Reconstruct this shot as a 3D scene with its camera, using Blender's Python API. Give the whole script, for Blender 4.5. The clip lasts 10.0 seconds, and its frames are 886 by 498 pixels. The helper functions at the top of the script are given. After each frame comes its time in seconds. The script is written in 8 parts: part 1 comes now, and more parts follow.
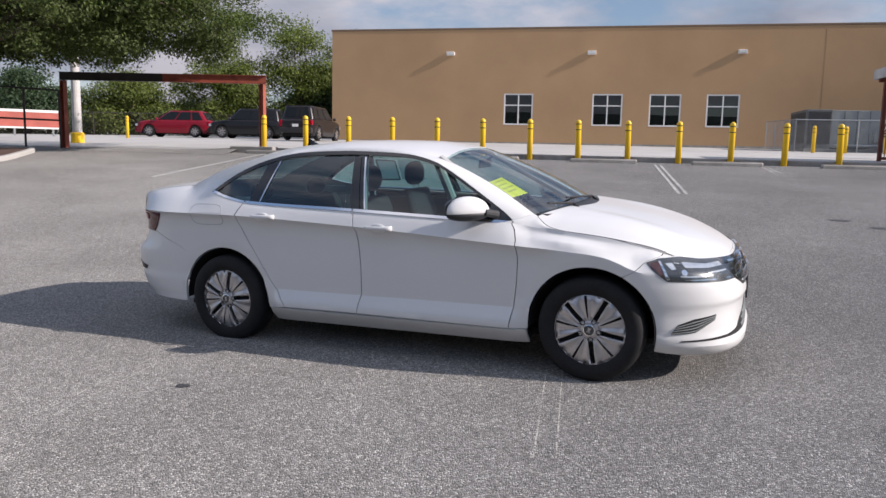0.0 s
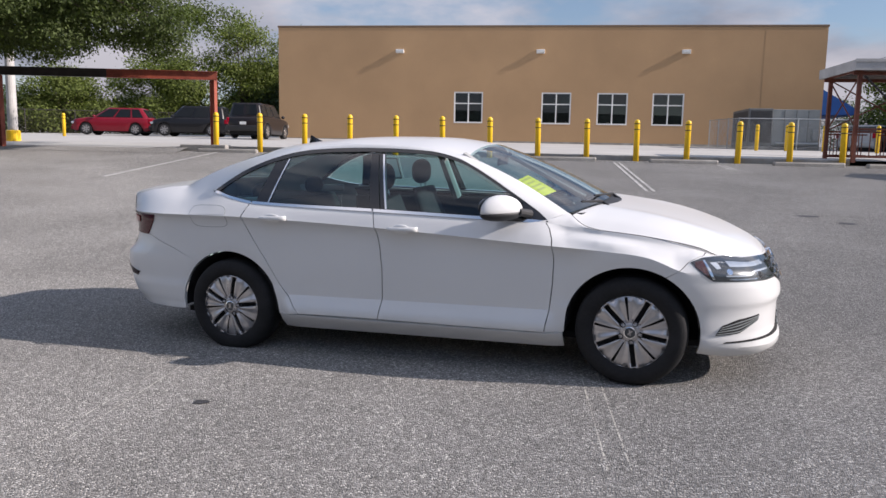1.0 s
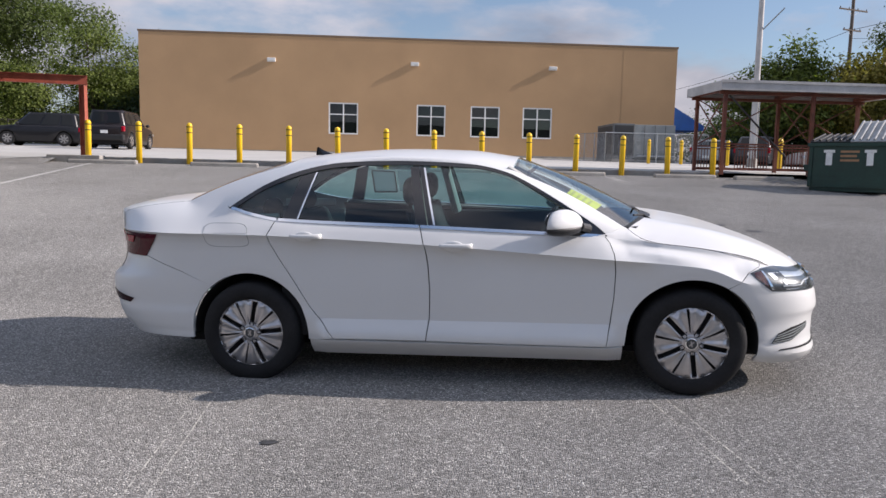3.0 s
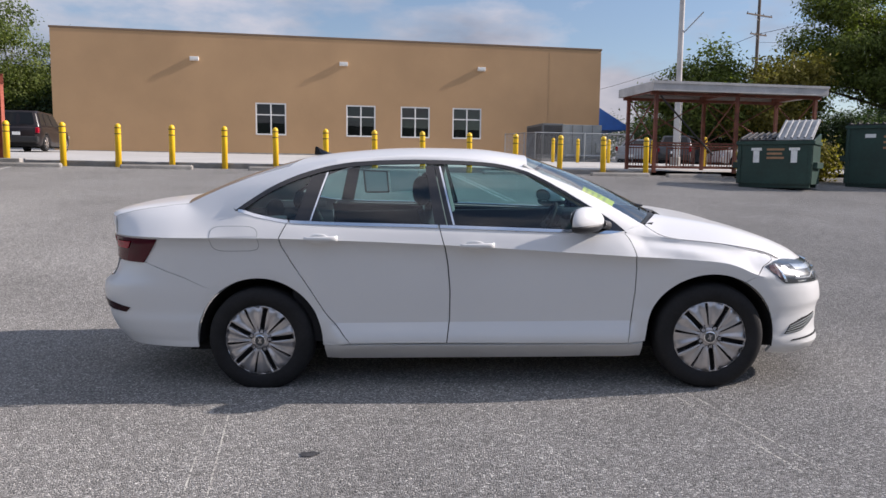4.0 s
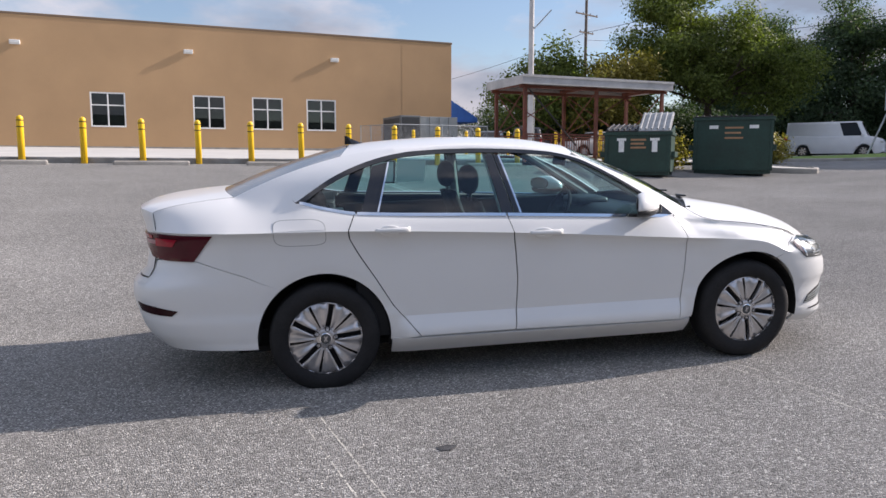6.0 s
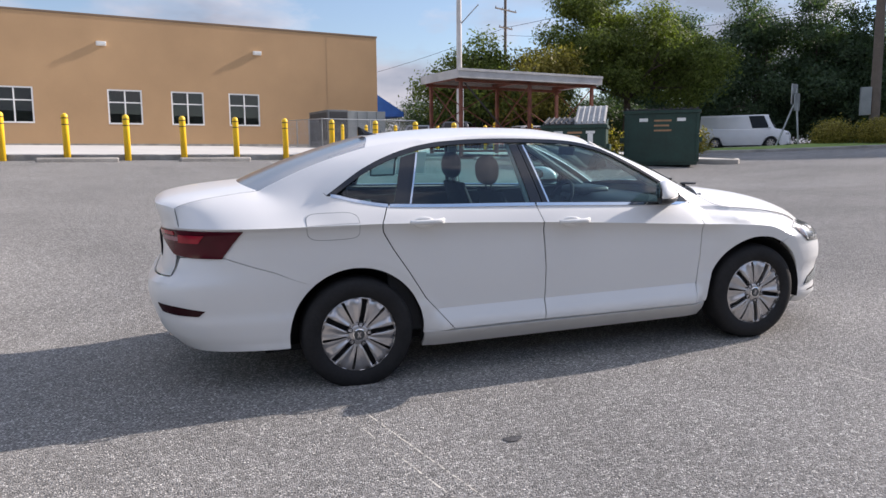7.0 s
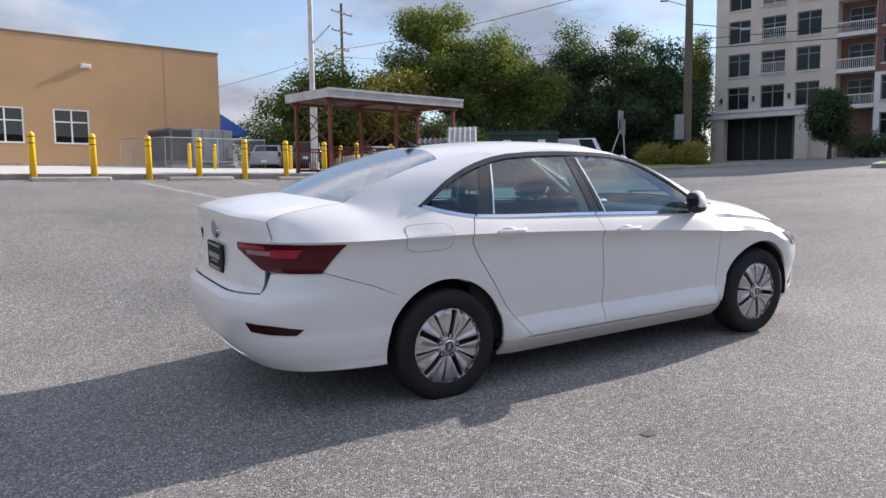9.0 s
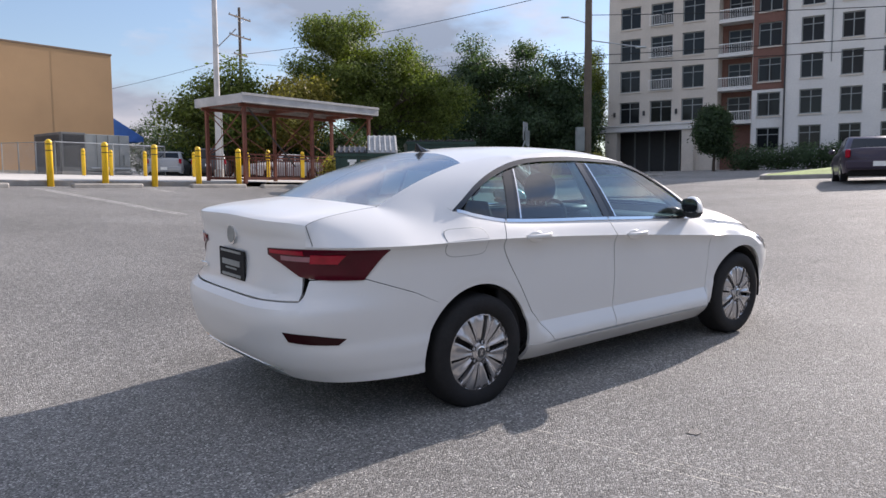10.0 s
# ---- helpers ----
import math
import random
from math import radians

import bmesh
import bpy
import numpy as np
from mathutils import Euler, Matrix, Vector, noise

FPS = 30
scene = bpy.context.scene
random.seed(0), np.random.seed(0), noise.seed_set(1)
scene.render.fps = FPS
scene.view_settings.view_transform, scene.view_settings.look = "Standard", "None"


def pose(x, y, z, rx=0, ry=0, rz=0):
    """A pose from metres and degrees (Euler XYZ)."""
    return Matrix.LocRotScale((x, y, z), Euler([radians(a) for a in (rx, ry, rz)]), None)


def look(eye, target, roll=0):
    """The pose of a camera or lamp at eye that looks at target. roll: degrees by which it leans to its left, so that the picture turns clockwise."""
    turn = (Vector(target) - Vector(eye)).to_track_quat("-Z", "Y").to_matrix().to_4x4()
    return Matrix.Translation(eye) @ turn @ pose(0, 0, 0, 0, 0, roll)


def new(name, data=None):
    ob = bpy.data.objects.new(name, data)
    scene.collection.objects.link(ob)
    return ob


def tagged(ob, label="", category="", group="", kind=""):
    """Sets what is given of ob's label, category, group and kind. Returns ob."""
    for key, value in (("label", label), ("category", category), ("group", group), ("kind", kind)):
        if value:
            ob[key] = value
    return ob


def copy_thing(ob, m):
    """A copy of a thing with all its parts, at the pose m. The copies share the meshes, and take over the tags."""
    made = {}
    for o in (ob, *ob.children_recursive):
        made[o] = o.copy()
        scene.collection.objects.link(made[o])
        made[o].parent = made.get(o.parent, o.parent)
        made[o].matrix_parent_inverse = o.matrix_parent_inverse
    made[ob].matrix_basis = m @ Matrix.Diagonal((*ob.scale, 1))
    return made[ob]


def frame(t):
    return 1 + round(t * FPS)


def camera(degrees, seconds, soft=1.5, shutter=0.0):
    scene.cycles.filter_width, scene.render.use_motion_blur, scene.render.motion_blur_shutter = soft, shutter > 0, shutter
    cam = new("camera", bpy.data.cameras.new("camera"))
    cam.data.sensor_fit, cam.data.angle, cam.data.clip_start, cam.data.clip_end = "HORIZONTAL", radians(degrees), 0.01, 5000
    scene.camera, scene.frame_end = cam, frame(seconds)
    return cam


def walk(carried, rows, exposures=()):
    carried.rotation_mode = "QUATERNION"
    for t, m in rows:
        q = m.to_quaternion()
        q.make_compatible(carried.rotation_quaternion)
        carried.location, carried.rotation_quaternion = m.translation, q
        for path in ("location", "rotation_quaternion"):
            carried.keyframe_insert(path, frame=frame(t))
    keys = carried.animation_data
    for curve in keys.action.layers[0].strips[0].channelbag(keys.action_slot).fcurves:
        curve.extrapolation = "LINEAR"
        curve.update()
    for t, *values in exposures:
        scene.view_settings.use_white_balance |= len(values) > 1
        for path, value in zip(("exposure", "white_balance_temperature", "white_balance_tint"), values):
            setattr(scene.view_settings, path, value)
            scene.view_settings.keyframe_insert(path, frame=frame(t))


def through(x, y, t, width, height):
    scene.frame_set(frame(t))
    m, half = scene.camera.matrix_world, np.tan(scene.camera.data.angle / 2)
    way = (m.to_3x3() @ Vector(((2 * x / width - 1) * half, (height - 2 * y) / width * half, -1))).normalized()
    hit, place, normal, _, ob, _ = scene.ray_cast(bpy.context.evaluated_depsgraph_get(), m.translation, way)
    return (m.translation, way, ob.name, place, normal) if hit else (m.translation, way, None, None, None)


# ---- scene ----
cam = camera(62.4, 10.0)
PATH = [
    (0, (2.217, -5.107, 1.409), (1.427, -3.287, 1.154), 1.2),
    (0.5, (1.93, -5.053, 1.389), (1.215, -3.203, 1.134), 1.2),
    (1, (1.642, -5.097, 1.389), (0.998, -3.221, 1.133), 1.1),
    (1.5, (1.341, -5.123, 1.373), (0.771, -3.223, 1.122), 1.0),
    (2, (1.072, -5.11, 1.377), (0.592, -3.183, 1.137), 1.0),
    (2.5, (0.766, -5.202, 1.385), (0.389, -3.251, 1.158), 1.2),
    (4, (-0.119, -5.176, 1.359), (-0.181, -3.188, 1.146), 0.7),
    (4.5, (-0.419, -5.088, 1.353), (-0.379, -3.1, 1.14), 0.4),
    (5, (-0.784, -5.104, 1.343), (-0.633, -3.122, 1.129), 0.3),
    (6.5, (-1.79, -4.99, 1.318), (-1.302, -3.066, 1.077), -0.2),
    (7, (-2.1, -4.865, 1.304), (-1.508, -2.971, 1.059), -0.5),
    (7.5, (-2.453, -4.768, 1.289), (-1.757, -2.908, 1.052), -0.6),
    (8, (-2.785, -4.641, 1.27), (-1.987, -2.821, 1.047), -0.7),
    (8.5, (-3.097, -4.482, 1.268), (-2.191, -2.711, 1.061), -0.7),
    (9, (-3.435, -4.316, 1.259), (-2.415, -2.606, 1.067), -0.6),
    (9.5, (-3.704, -4.063, 1.239), (-2.563, -2.43, 1.06), -0.5),
    (10, (-4.009, -3.837, 1.233), (-2.756, -2.287, 1.065), -0.3),
]
walk(cam, [(t, look(eye, target, roll)) for t, eye, target, roll in PATH], [(0.0, 0.70, 6300, 20), (2.0, 0.79, 6300, 20), (4.5, 0.86, 6350, 20), (6.5, 1.12, 6400, 20), (8.0, 1.20, 6400, 20), (10.0, 1.14, 6400, 20)])

# ---- world, sun, exposure ----
SUN = Vector((1.80, 0.25, 1.0)).normalized()
world = bpy.data.worlds.new("sky")
scene.world = world
world.use_nodes = True
wn, wl = world.node_tree.nodes, world.node_tree.links
sky = wn.new("ShaderNodeTexSky")
sky.sky_type, sky.sun_disc = "NISHITA", False
sky.sun_elevation = math.asin(SUN.z)
sky.sun_rotation = math.atan2(SUN.x, SUN.y)
sky.air_density, sky.dust_density, sky.ozone_density = 0.85, 0.08, 1.2
bg = wn["Background"]
bg.inputs["Strength"].default_value = 0.051
# scattered fair-weather clouds all round the sky
wtc = wn.new("ShaderNodeTexCoord")
wmap = wn.new("ShaderNodeMapping")
wmap.inputs["Scale"].default_value = (1.0, 1.0, 2.6)
wmap.inputs["Location"].default_value = (0.35, 0.1, 0.0)
wl.new(wtc.outputs["Generated"], wmap.inputs["Vector"])
wnoise = wn.new("ShaderNodeTexNoise")
wnoise.inputs["Scale"].default_value = 2.3
wnoise.inputs["Detail"].default_value = 9
wnoise.inputs["Roughness"].default_value = 0.55
wl.new(wmap.outputs["Vector"], wnoise.inputs["Vector"])
wramp = wn.new("ShaderNodeValToRGB")
wramp.color_ramp.elements[0].position, wramp.color_ramp.elements[0].color = 0.47, (0, 0, 0, 1)
wramp.color_ramp.elements[1].position, wramp.color_ramp.elements[1].color = 0.575, (1, 1, 1, 1)
# clouds crowd together towards the horizon
wsep = wn.new("ShaderNodeSeparateXYZ")
wl.new(wtc.outputs["Generated"], wsep.inputs["Vector"])
wabs = wn.new("ShaderNodeMath")
wabs.operation = "ABSOLUTE"
wl.new(wsep.outputs["Z"], wabs.inputs[0])
winv = wn.new("ShaderNodeMath")
winv.operation = "SUBTRACT"
winv.inputs[0].default_value = 1.0
wl.new(wabs.outputs[0], winv.inputs[1])
wpow = wn.new("ShaderNodeMath")
wpow.operation = "POWER"
wpow.inputs[1].default_value = 5.0
wl.new(winv.outputs[0], wpow.inputs[0])
wadd = wn.new("ShaderNodeMath")
wadd.operation = "MULTIPLY_ADD"
wadd.inputs[1].default_value = 0.085
wl.new(wpow.outputs[0], wadd.inputs[0])
wl.new(wnoise.outputs["Fac"], wadd.inputs[2])
wl.new(wadd.outputs[0], wramp.inputs["Fac"])
wmix = wn.new("ShaderNodeMix")
wmix.data_type = "RGBA"
wl.new(wramp.outputs["Color"], wmix.inputs["Factor"])
wgain = wn.new("ShaderNodeVectorMath")
wgain.operation = "MULTIPLY"
wgain.inputs[1].default_value = (1.38, 1.33, 1.20)
wl.new(sky.outputs["Color"], wgain.inputs[0])
wl.new(wgain.outputs["Vector"], wmix.inputs["A"])
# sunlit tops and grey-blue undersides
wtone = wn.new("ShaderNodeTexNoise")
wtone.inputs["Scale"].default_value, wtone.inputs["Detail"].default_value = 3.1, 6
wl.new(wmap.outputs["Vector"], wtone.inputs["Vector"])
wshade = wn.new("ShaderNodeValToRGB")
wshade.color_ramp.elements[0].position, wshade.color_ramp.elements[0].color = 0.40, (0.40, 0.49, 0.60, 1)
wshade.color_ramp.elements[1].position, wshade.color_ramp.elements[1].color = 0.60, (0.98, 0.98, 1.0, 1)
wl.new(wtone.outputs["Fac"], wshade.inputs["Fac"])
wlift = wn.new("ShaderNodeVectorMath")
wlift.operation = "SCALE"
wlift.inputs["Scale"].default_value = 7.0
wl.new(wshade.outputs["Color"], wlift.inputs[0])
wl.new(wlift.outputs["Vector"], wmix.inputs["B"])
# the cloud layer is brightest overhead
wdome = wn.new("ShaderNodeMapRange")
wdome.inputs["From Min"].default_value, wdome.inputs["From Max"].default_value = 0.0, 0.8
wdome.inputs["To Min"].default_value, wdome.inputs["To Max"].default_value = 0.78, 2.0
wl.new(wabs.outputs[0], wdome.inputs["Value"])
wsum = wn.new("ShaderNodeVectorMath")
wsum.operation = "SCALE"
wl.new(wmix.outputs["Result"], wsum.inputs[0])
wl.new(wdome.outputs["Result"], wsum.inputs["Scale"])
wl.new(wsum.outputs["Vector"], bg.inputs["Color"])

sun_data = bpy.data.lights.new("sun", "SUN")
sun_data.energy, sun_data.angle, sun_data.color = 3.95, radians(0.53), (1.0, 0.93, 0.81)
sun = new("sun", sun_data)
sun.matrix_world = look(SUN * 100, (0, 0, 0))

# ---- materials ----
def surface(name, colour, rough=0.6, metal=0.0, grain=(40.0, 0.10), stain=(2.0, 0.12), bump=(80.0, 0.1), coat=0.0, spec=0.5, tint=None, coords="Object", island=0.0):
    """A node material with grain, stains and fine relief. grain, stain: size per metre and depth; bump: size per metre and strength."""
    m = bpy.data.materials.new(name)
    m.use_nodes = True
    n, k = m.node_tree.nodes, m.node_tree.links
    b = n["Principled BSDF"]
    b.inputs["Roughness"].default_value = rough
    b.inputs["Metallic"].default_value = metal
    b.inputs["Coat Weight"].default_value = coat
    b.inputs["Coat Roughness"].default_value = 0.04
    b.inputs["Specular IOR Level"].default_value = spec
    tc = n.new("ShaderNodeTexCoord")
    vec = tc.outputs[coords]
    val = None
    for size, depth, detail in ((grain[0], grain[1], 2), (stain[0], stain[1], 5)):
        if depth <= 0:
            continue
        t = n.new("ShaderNodeTexNoise")
        t.inputs["Scale"].default_value, t.inputs["Detail"].default_value = size, detail
        k.new(vec, t.inputs["Vector"])
        r = n.new("ShaderNodeMapRange")
        r.inputs["From Min"].default_value, r.inputs["From Max"].default_value = 0.25, 0.75
        r.inputs["To Min"].default_value, r.inputs["To Max"].default_value = 1 - depth, 1 + depth
        k.new(t.outputs["Fac"], r.inputs["Value"])
        if val is None:
            val = r.outputs["Result"]
        else:
            mu = n.new("ShaderNodeMath")
            mu.operation = "MULTIPLY"
            k.new(val, mu.inputs[0])
            k.new(r.outputs["Result"], mu.inputs[1])
            val = mu.outputs[0]
    if island > 0:
        g = n.new("ShaderNodeNewGeometry")
        r = n.new("ShaderNodeMapRange")
        r.inputs["To Min"].default_value, r.inputs["To Max"].default_value = 1 - island, 1 + island
        k.new(g.outputs["Random Per Island"], r.inputs["Value"])
        if val is None:
            val = r.outputs["Result"]
        else:
            mu = n.new("ShaderNodeMath")
            mu.operation = "MULTIPLY"
            k.new(val, mu.inputs[0])
            k.new(r.outputs["Result"], mu.inputs[1])
            val = mu.outputs[0]
    if val is None:
        b.inputs["Base Color"].default_value = (*colour, 1)
    else:
        h = n.new("ShaderNodeVectorMath")
        h.operation = "SCALE"
        h.inputs[0].default_value = colour
        k.new(val, h.inputs["Scale"])
        k.new(h.outputs["Vector"], b.inputs["Base Color"])
    if bump[1] > 0:
        t = n.new("ShaderNodeTexNoise")
        t.inputs["Scale"].default_value, t.inputs["Detail"].default_value = bump[0], 3
        k.new(vec, t.inputs["Vector"])
        bu = n.new("ShaderNodeBump")
        bu.inputs["Strength"].default_value, bu.inputs["Distance"].default_value = bump[1], 0.01
        k.new(t.outputs["Fac"], bu.inputs["Height"])
        k.new(bu.outputs["Normal"], b.inputs["Normal"])
    return m


def asphalt_material():
    """Worn asphalt: pale and dark stones in a grey binder, with patches and drifts of dust."""
    m = bpy.data.materials.new("worn_asphalt")
    m.use_nodes = True
    n, k = m.node_tree.nodes, m.node_tree.links
    b = n["Principled BSDF"]
    b.inputs["Roughness"].default_value = 0.74
    b.inputs["Diffuse Roughness"].default_value = 0.6
    b.inputs["Specular IOR Level"].default_value = 0.20
    tc = n.new("ShaderNodeTexCoord")
    vo = n.new("ShaderNodeTexVoronoi")
    vo.inputs["Scale"].default_value = 122
    k.new(tc.outputs["Object"], vo.inputs["Vector"])
    sep = n.new("ShaderNodeSeparateColor")
    k.new(vo.outputs["Color"], sep.inputs["Color"])
    ramp = n.new("ShaderNodeValToRGB")
    e = ramp.color_ramp.elements
    e[0].position, e[0].color = 0.0, (0.098, 0.095, 0.090, 1)
    e[1].position, e[1].color = 1.0, (0.56, 0.54, 0.50, 1)
    for pos, c in ((0.30, 0.168), (0.65, 0.226), (0.88, 0.325)):
        x = e.new(pos)
        x.color = (c, c * 0.97, c * 0.91, 1)
    k.new(sep.outputs["Red"], ramp.inputs["Fac"])
    prev = ramp.outputs["Color"]
    for scale, depth, detail in ((7.0, 0.05, 3), (0.55, 0.14, 6), (0.09, 0.14, 4)):
        t = n.new("ShaderNodeTexNoise")
        t.inputs["Scale"].default_value, t.inputs["Detail"].default_value = scale, detail
        k.new(tc.outputs["Object"], t.inputs["Vector"])
        r = n.new("ShaderNodeMapRange")
        r.inputs["From Min"].default_value, r.inputs["From Max"].default_value = 0.3, 0.7
        r.inputs["To Min"].default_value, r.inputs["To Max"].default_value = 1 - depth, 1 + depth
        k.new(t.outputs["Fac"], r.inputs["Value"])
        s = n.new("ShaderNodeVectorMath")
        s.operation = "SCALE"
        k.new(prev, s.inputs[0])
        k.new(r.outputs["Result"], s.inputs["Scale"])
        prev = s.outputs["Vector"]
    k.new(prev, b.inputs["Base Color"])
    bu = n.new("ShaderNodeBump")
    bu.inputs["Strength"].default_value, bu.inputs["Distance"].default_value = 0.9, 0.007
    inv = n.new("ShaderNodeMath")
    inv.operation = "SUBTRACT"
    inv.inputs[0].default_value = 1.0
    k.new(vo.outputs["Distance"], inv.inputs[1])
    k.new(inv.outputs[0], bu.inputs["Height"])
    k.new(bu.outputs["Normal"], b.inputs["Normal"])
    return m


def glass_material(name, tint, rough=0.0, face_on=0.08, power=4.6):
    """Glazing that lets the view through and mirrors more the flatter it is looked along."""
    m = bpy.data.materials.new(name)
    m.use_nodes = True
    n, k = m.node_tree.nodes, m.node_tree.links
    out = n["Material Output"]
    n.remove(n["Principled BSDF"])
    tr = n.new("ShaderNodeBsdfTransparent")
    tr.inputs["Color"].default_value = (*tint, 1)
    gl = n.new("ShaderNodeBsdfGlossy")
    gl.inputs["Roughness"].default_value = rough
    lw = n.new("ShaderNodeLayerWeight")
    lw.inputs["Blend"].default_value = 0.5
    pw = n.new("ShaderNodeMath")
    pw.operation = "POWER"
    pw.inputs[1].default_value = power
    k.new(lw.outputs["Facing"], pw.inputs[0])
    mr = n.new("ShaderNodeMapRange")
    mr.inputs["To Min"].default_value, mr.inputs["To Max"].default_value = face_on, 1.0
    k.new(pw.outputs[0], mr.inputs["Value"])
    mx = n.new("ShaderNodeMixShader")
    k.new(mr.outputs["Result"], mx.inputs["Fac"])
    k.new(tr.outputs["BSDF"], mx.inputs[1])
    k.new(gl.outputs["BSDF"], mx.inputs[2])
    k.new(mx.outputs["Shader"], out.inputs["Surface"])
    return m


def leaf_material(name, colour, spread=0.35, through=(1.3, 1.5, 0.5)):
    """Leaves of uneven green, letting some light through."""
    m = bpy.data.materials.new(name)
    m.use_nodes = True
    n, k = m.node_tree.nodes, m.node_tree.links
    out = n["Material Output"]
    b = n["Principled BSDF"]
    b.inputs["Roughness"].default_value = 0.55
    b.inputs["Specular IOR Level"].default_value = 0.16
    g = n.new("ShaderNodeNewGeometry")
    r = n.new("ShaderNodeMapRange")
    r.inputs["To Min"].default_value, r.inputs["To Max"].default_value = 1 - spread, 1 + spread
    k.new(g.outputs["Random Per Island"], r.inputs["Value"])
    s = n.new("ShaderNodeVectorMath")
    s.operation = "SCALE"
    s.inputs[0].default_value = colour
    k.new(r.outputs["Result"], s.inputs["Scale"])
    k.new(s.outputs["Vector"], b.inputs["Base Color"])
    t = n.new("ShaderNodeBsdfTranslucent")
    s2 = n.new("ShaderNodeVectorMath")
    s2.operation = "MULTIPLY"
    s2.inputs[1].default_value = through
    k.new(s.outputs["Vector"], s2.inputs[0])
    k.new(s2.outputs["Vector"], t.inputs["Color"])
    mx = n.new("ShaderNodeMixShader")
    mx.inputs["Fac"].default_value = 0.35
    k.new(b.outputs["BSDF"], mx.inputs[1])
    k.new(t.outputs["BSDF"], mx.inputs[2])
    k.new(mx.outputs["Shader"], out.inputs["Surface"])
    return m


ASPHALT = asphalt_material()
CONCRETE = surface("pale_concrete", (0.42, 0.41, 0.385), 0.85, grain=(60, 0.10), stain=(0.5, 0.12), bump=(120, 0.15))
KERB_CONCRETE = surface("kerb_concrete", (0.30, 0.285, 0.26), 0.9, grain=(50, 0.2), stain=(2.2, 0.3), bump=(60, 0.4))
STUCCO = surface("tan_stucco", (0.47, 0.30, 0.160), 0.92, grain=(55, 0.07), stain=(0.35, 0.10), bump=(90, 0.35))
STUCCO_DARK = surface("brown_coping", (0.20, 0.135, 0.085), 0.6, stain=(1, 0.1))
WHITE_FRAME = surface("white_window_frame", (0.78, 0.78, 0.76), 0.4, grain=(30, 0.03), stain=(3, 0.05), bump=(50, 0.03))
YELLOW = surface("yellow_bollard_sleeve", (0.80, 0.50, 0.01), 0.38, grain=(30, 0.05), stain=(4, 0.10), bump=(30, 0.04))
BLACK_BAND = surface("dark_band", (0.03, 0.025, 0.01), 0.5)
RUST = surface("rusty_red_steel", (0.17, 0.055, 0.034), 0.75, grain=(25, 0.2), stain=(3, 0.35), bump=(60, 0.3))
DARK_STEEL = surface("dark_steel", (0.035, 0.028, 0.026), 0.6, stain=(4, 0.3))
GALV = surface("galvanised_steel", (0.42, 0.44, 0.45), 0.45, 0.7, grain=(30, 0.08), stain=(3, 0.15))
HVAC_GREY = surface("grey_sheet_metal", (0.24, 0.26, 0.26), 0.5, 0.2, stain=(1.5, 0.15))
LOUVRE_DARK = surface("dark_louvre", (0.045, 0.047, 0.05), 0.6)
GREEN_STEEL = surface("dark_green_steel", (0.009, 0.038, 0.028), 0.45, grain=(12, 0.15), stain=(2, 0.3), bump=(6, 0.15))
BLACK_PLASTIC = surface("black_plastic", (0.02, 0.02, 0.021), 0.5, grain=(50, 0.1), stain=(3, 0.15), bump=(120, 0.1))
GREY_LID = surface("weathered_grey_plastic", (0.30, 0.31, 0.31), 0.55, stain=(4, 0.25))
STICKER = surface("pale_sticker", (0.75, 0.76, 0.74), 0.5, stain=(8, 0.1))
STICKER_BROWN = surface("orange_brown_decal", (0.36, 0.20, 0.10), 0.5, stain=(8, 0.2))
CANOPY_WHITE = surface("weathered_white_fascia", (0.46, 0.45, 0.44), 0.6, grain=(20, 0.08), stain=(1.5, 0.25))
TARP = surface("blue_awning_cloth", (0.010, 0.10, 0.42), 0.7, stain=(2, 0.15))
BARK = surface("bark", (0.075, 0.055, 0.042), 0.95, grain=(18, 0.3), stain=(3, 0.25), bump=(22, 0.9))
WOOD_POLE = surface("weathered_pole_wood", (0.13, 0.105, 0.085), 0.9, grain=(25, 0.2), stain=(1.5, 0.2), bump=(30, 0.4))
LEAF_GREEN = leaf_material("broad_leaves", (0.120, 0.148, 0.040), 0.55)
# darker and paler copies of the green leaves, shade and sun in their colour
LEAF_SHADE = leaf_material("shaded_green_leaves", (0.080, 0.105, 0.038), 0.5)
LEAF_SUNLIT = leaf_material("sunlit_green_leaves", (0.17, 0.19, 0.05), 0.55)
LEAF_DARK = leaf_material("dark_leaves", (0.058, 0.090, 0.050), 0.5)
LEAF_OLIVE = leaf_material("olive_leaves", (0.24, 0.20, 0.05), 0.55)
GRASS = surface("mown_grass", (0.16, 0.23, 0.05), 0.9, grain=(60, 0.3), stain=(1.2, 0.2), bump=(150, 0.6))
MULCH = surface("brown_mulch", (0.10, 0.055, 0.035), 0.95, grain=(40, 0.4), stain=(3, 0.3), bump=(50, 0.9))
LINE_WHITE = surface("worn_white_line", (0.38, 0.375, 0.355), 0.85, grain=(45, 0.4), stain=(4, 0.4), bump=(90, 0.3))
LINE_FAINT = surface("faded_line", (0.40, 0.385, 0.345), 0.9, grain=(60, 0.4), stain=(3, 0.3), bump=(90, 0.4))
WINDOW_DARK = glass_material("dark_window_glass", (0.34, 0.40, 0.39), face_on=0.09)
# the blind's grey-green stands in for the reflection on the panes
BLIND = surface("grey_green_blind", (0.20, 0.235, 0.215), 0.8, grain=(20, 0.05), stain=(2, 0.25))
ROOM_DARK = surface("dark_room", (0.035, 0.04, 0.04), 0.9, stain=(0.8, 0.3))

# ---- plan: u runs along the shop's wall, v from the lot towards it ----
TURN = 12.0
CU, SU = math.cos(radians(TURN)), math.sin(radians(TURN))


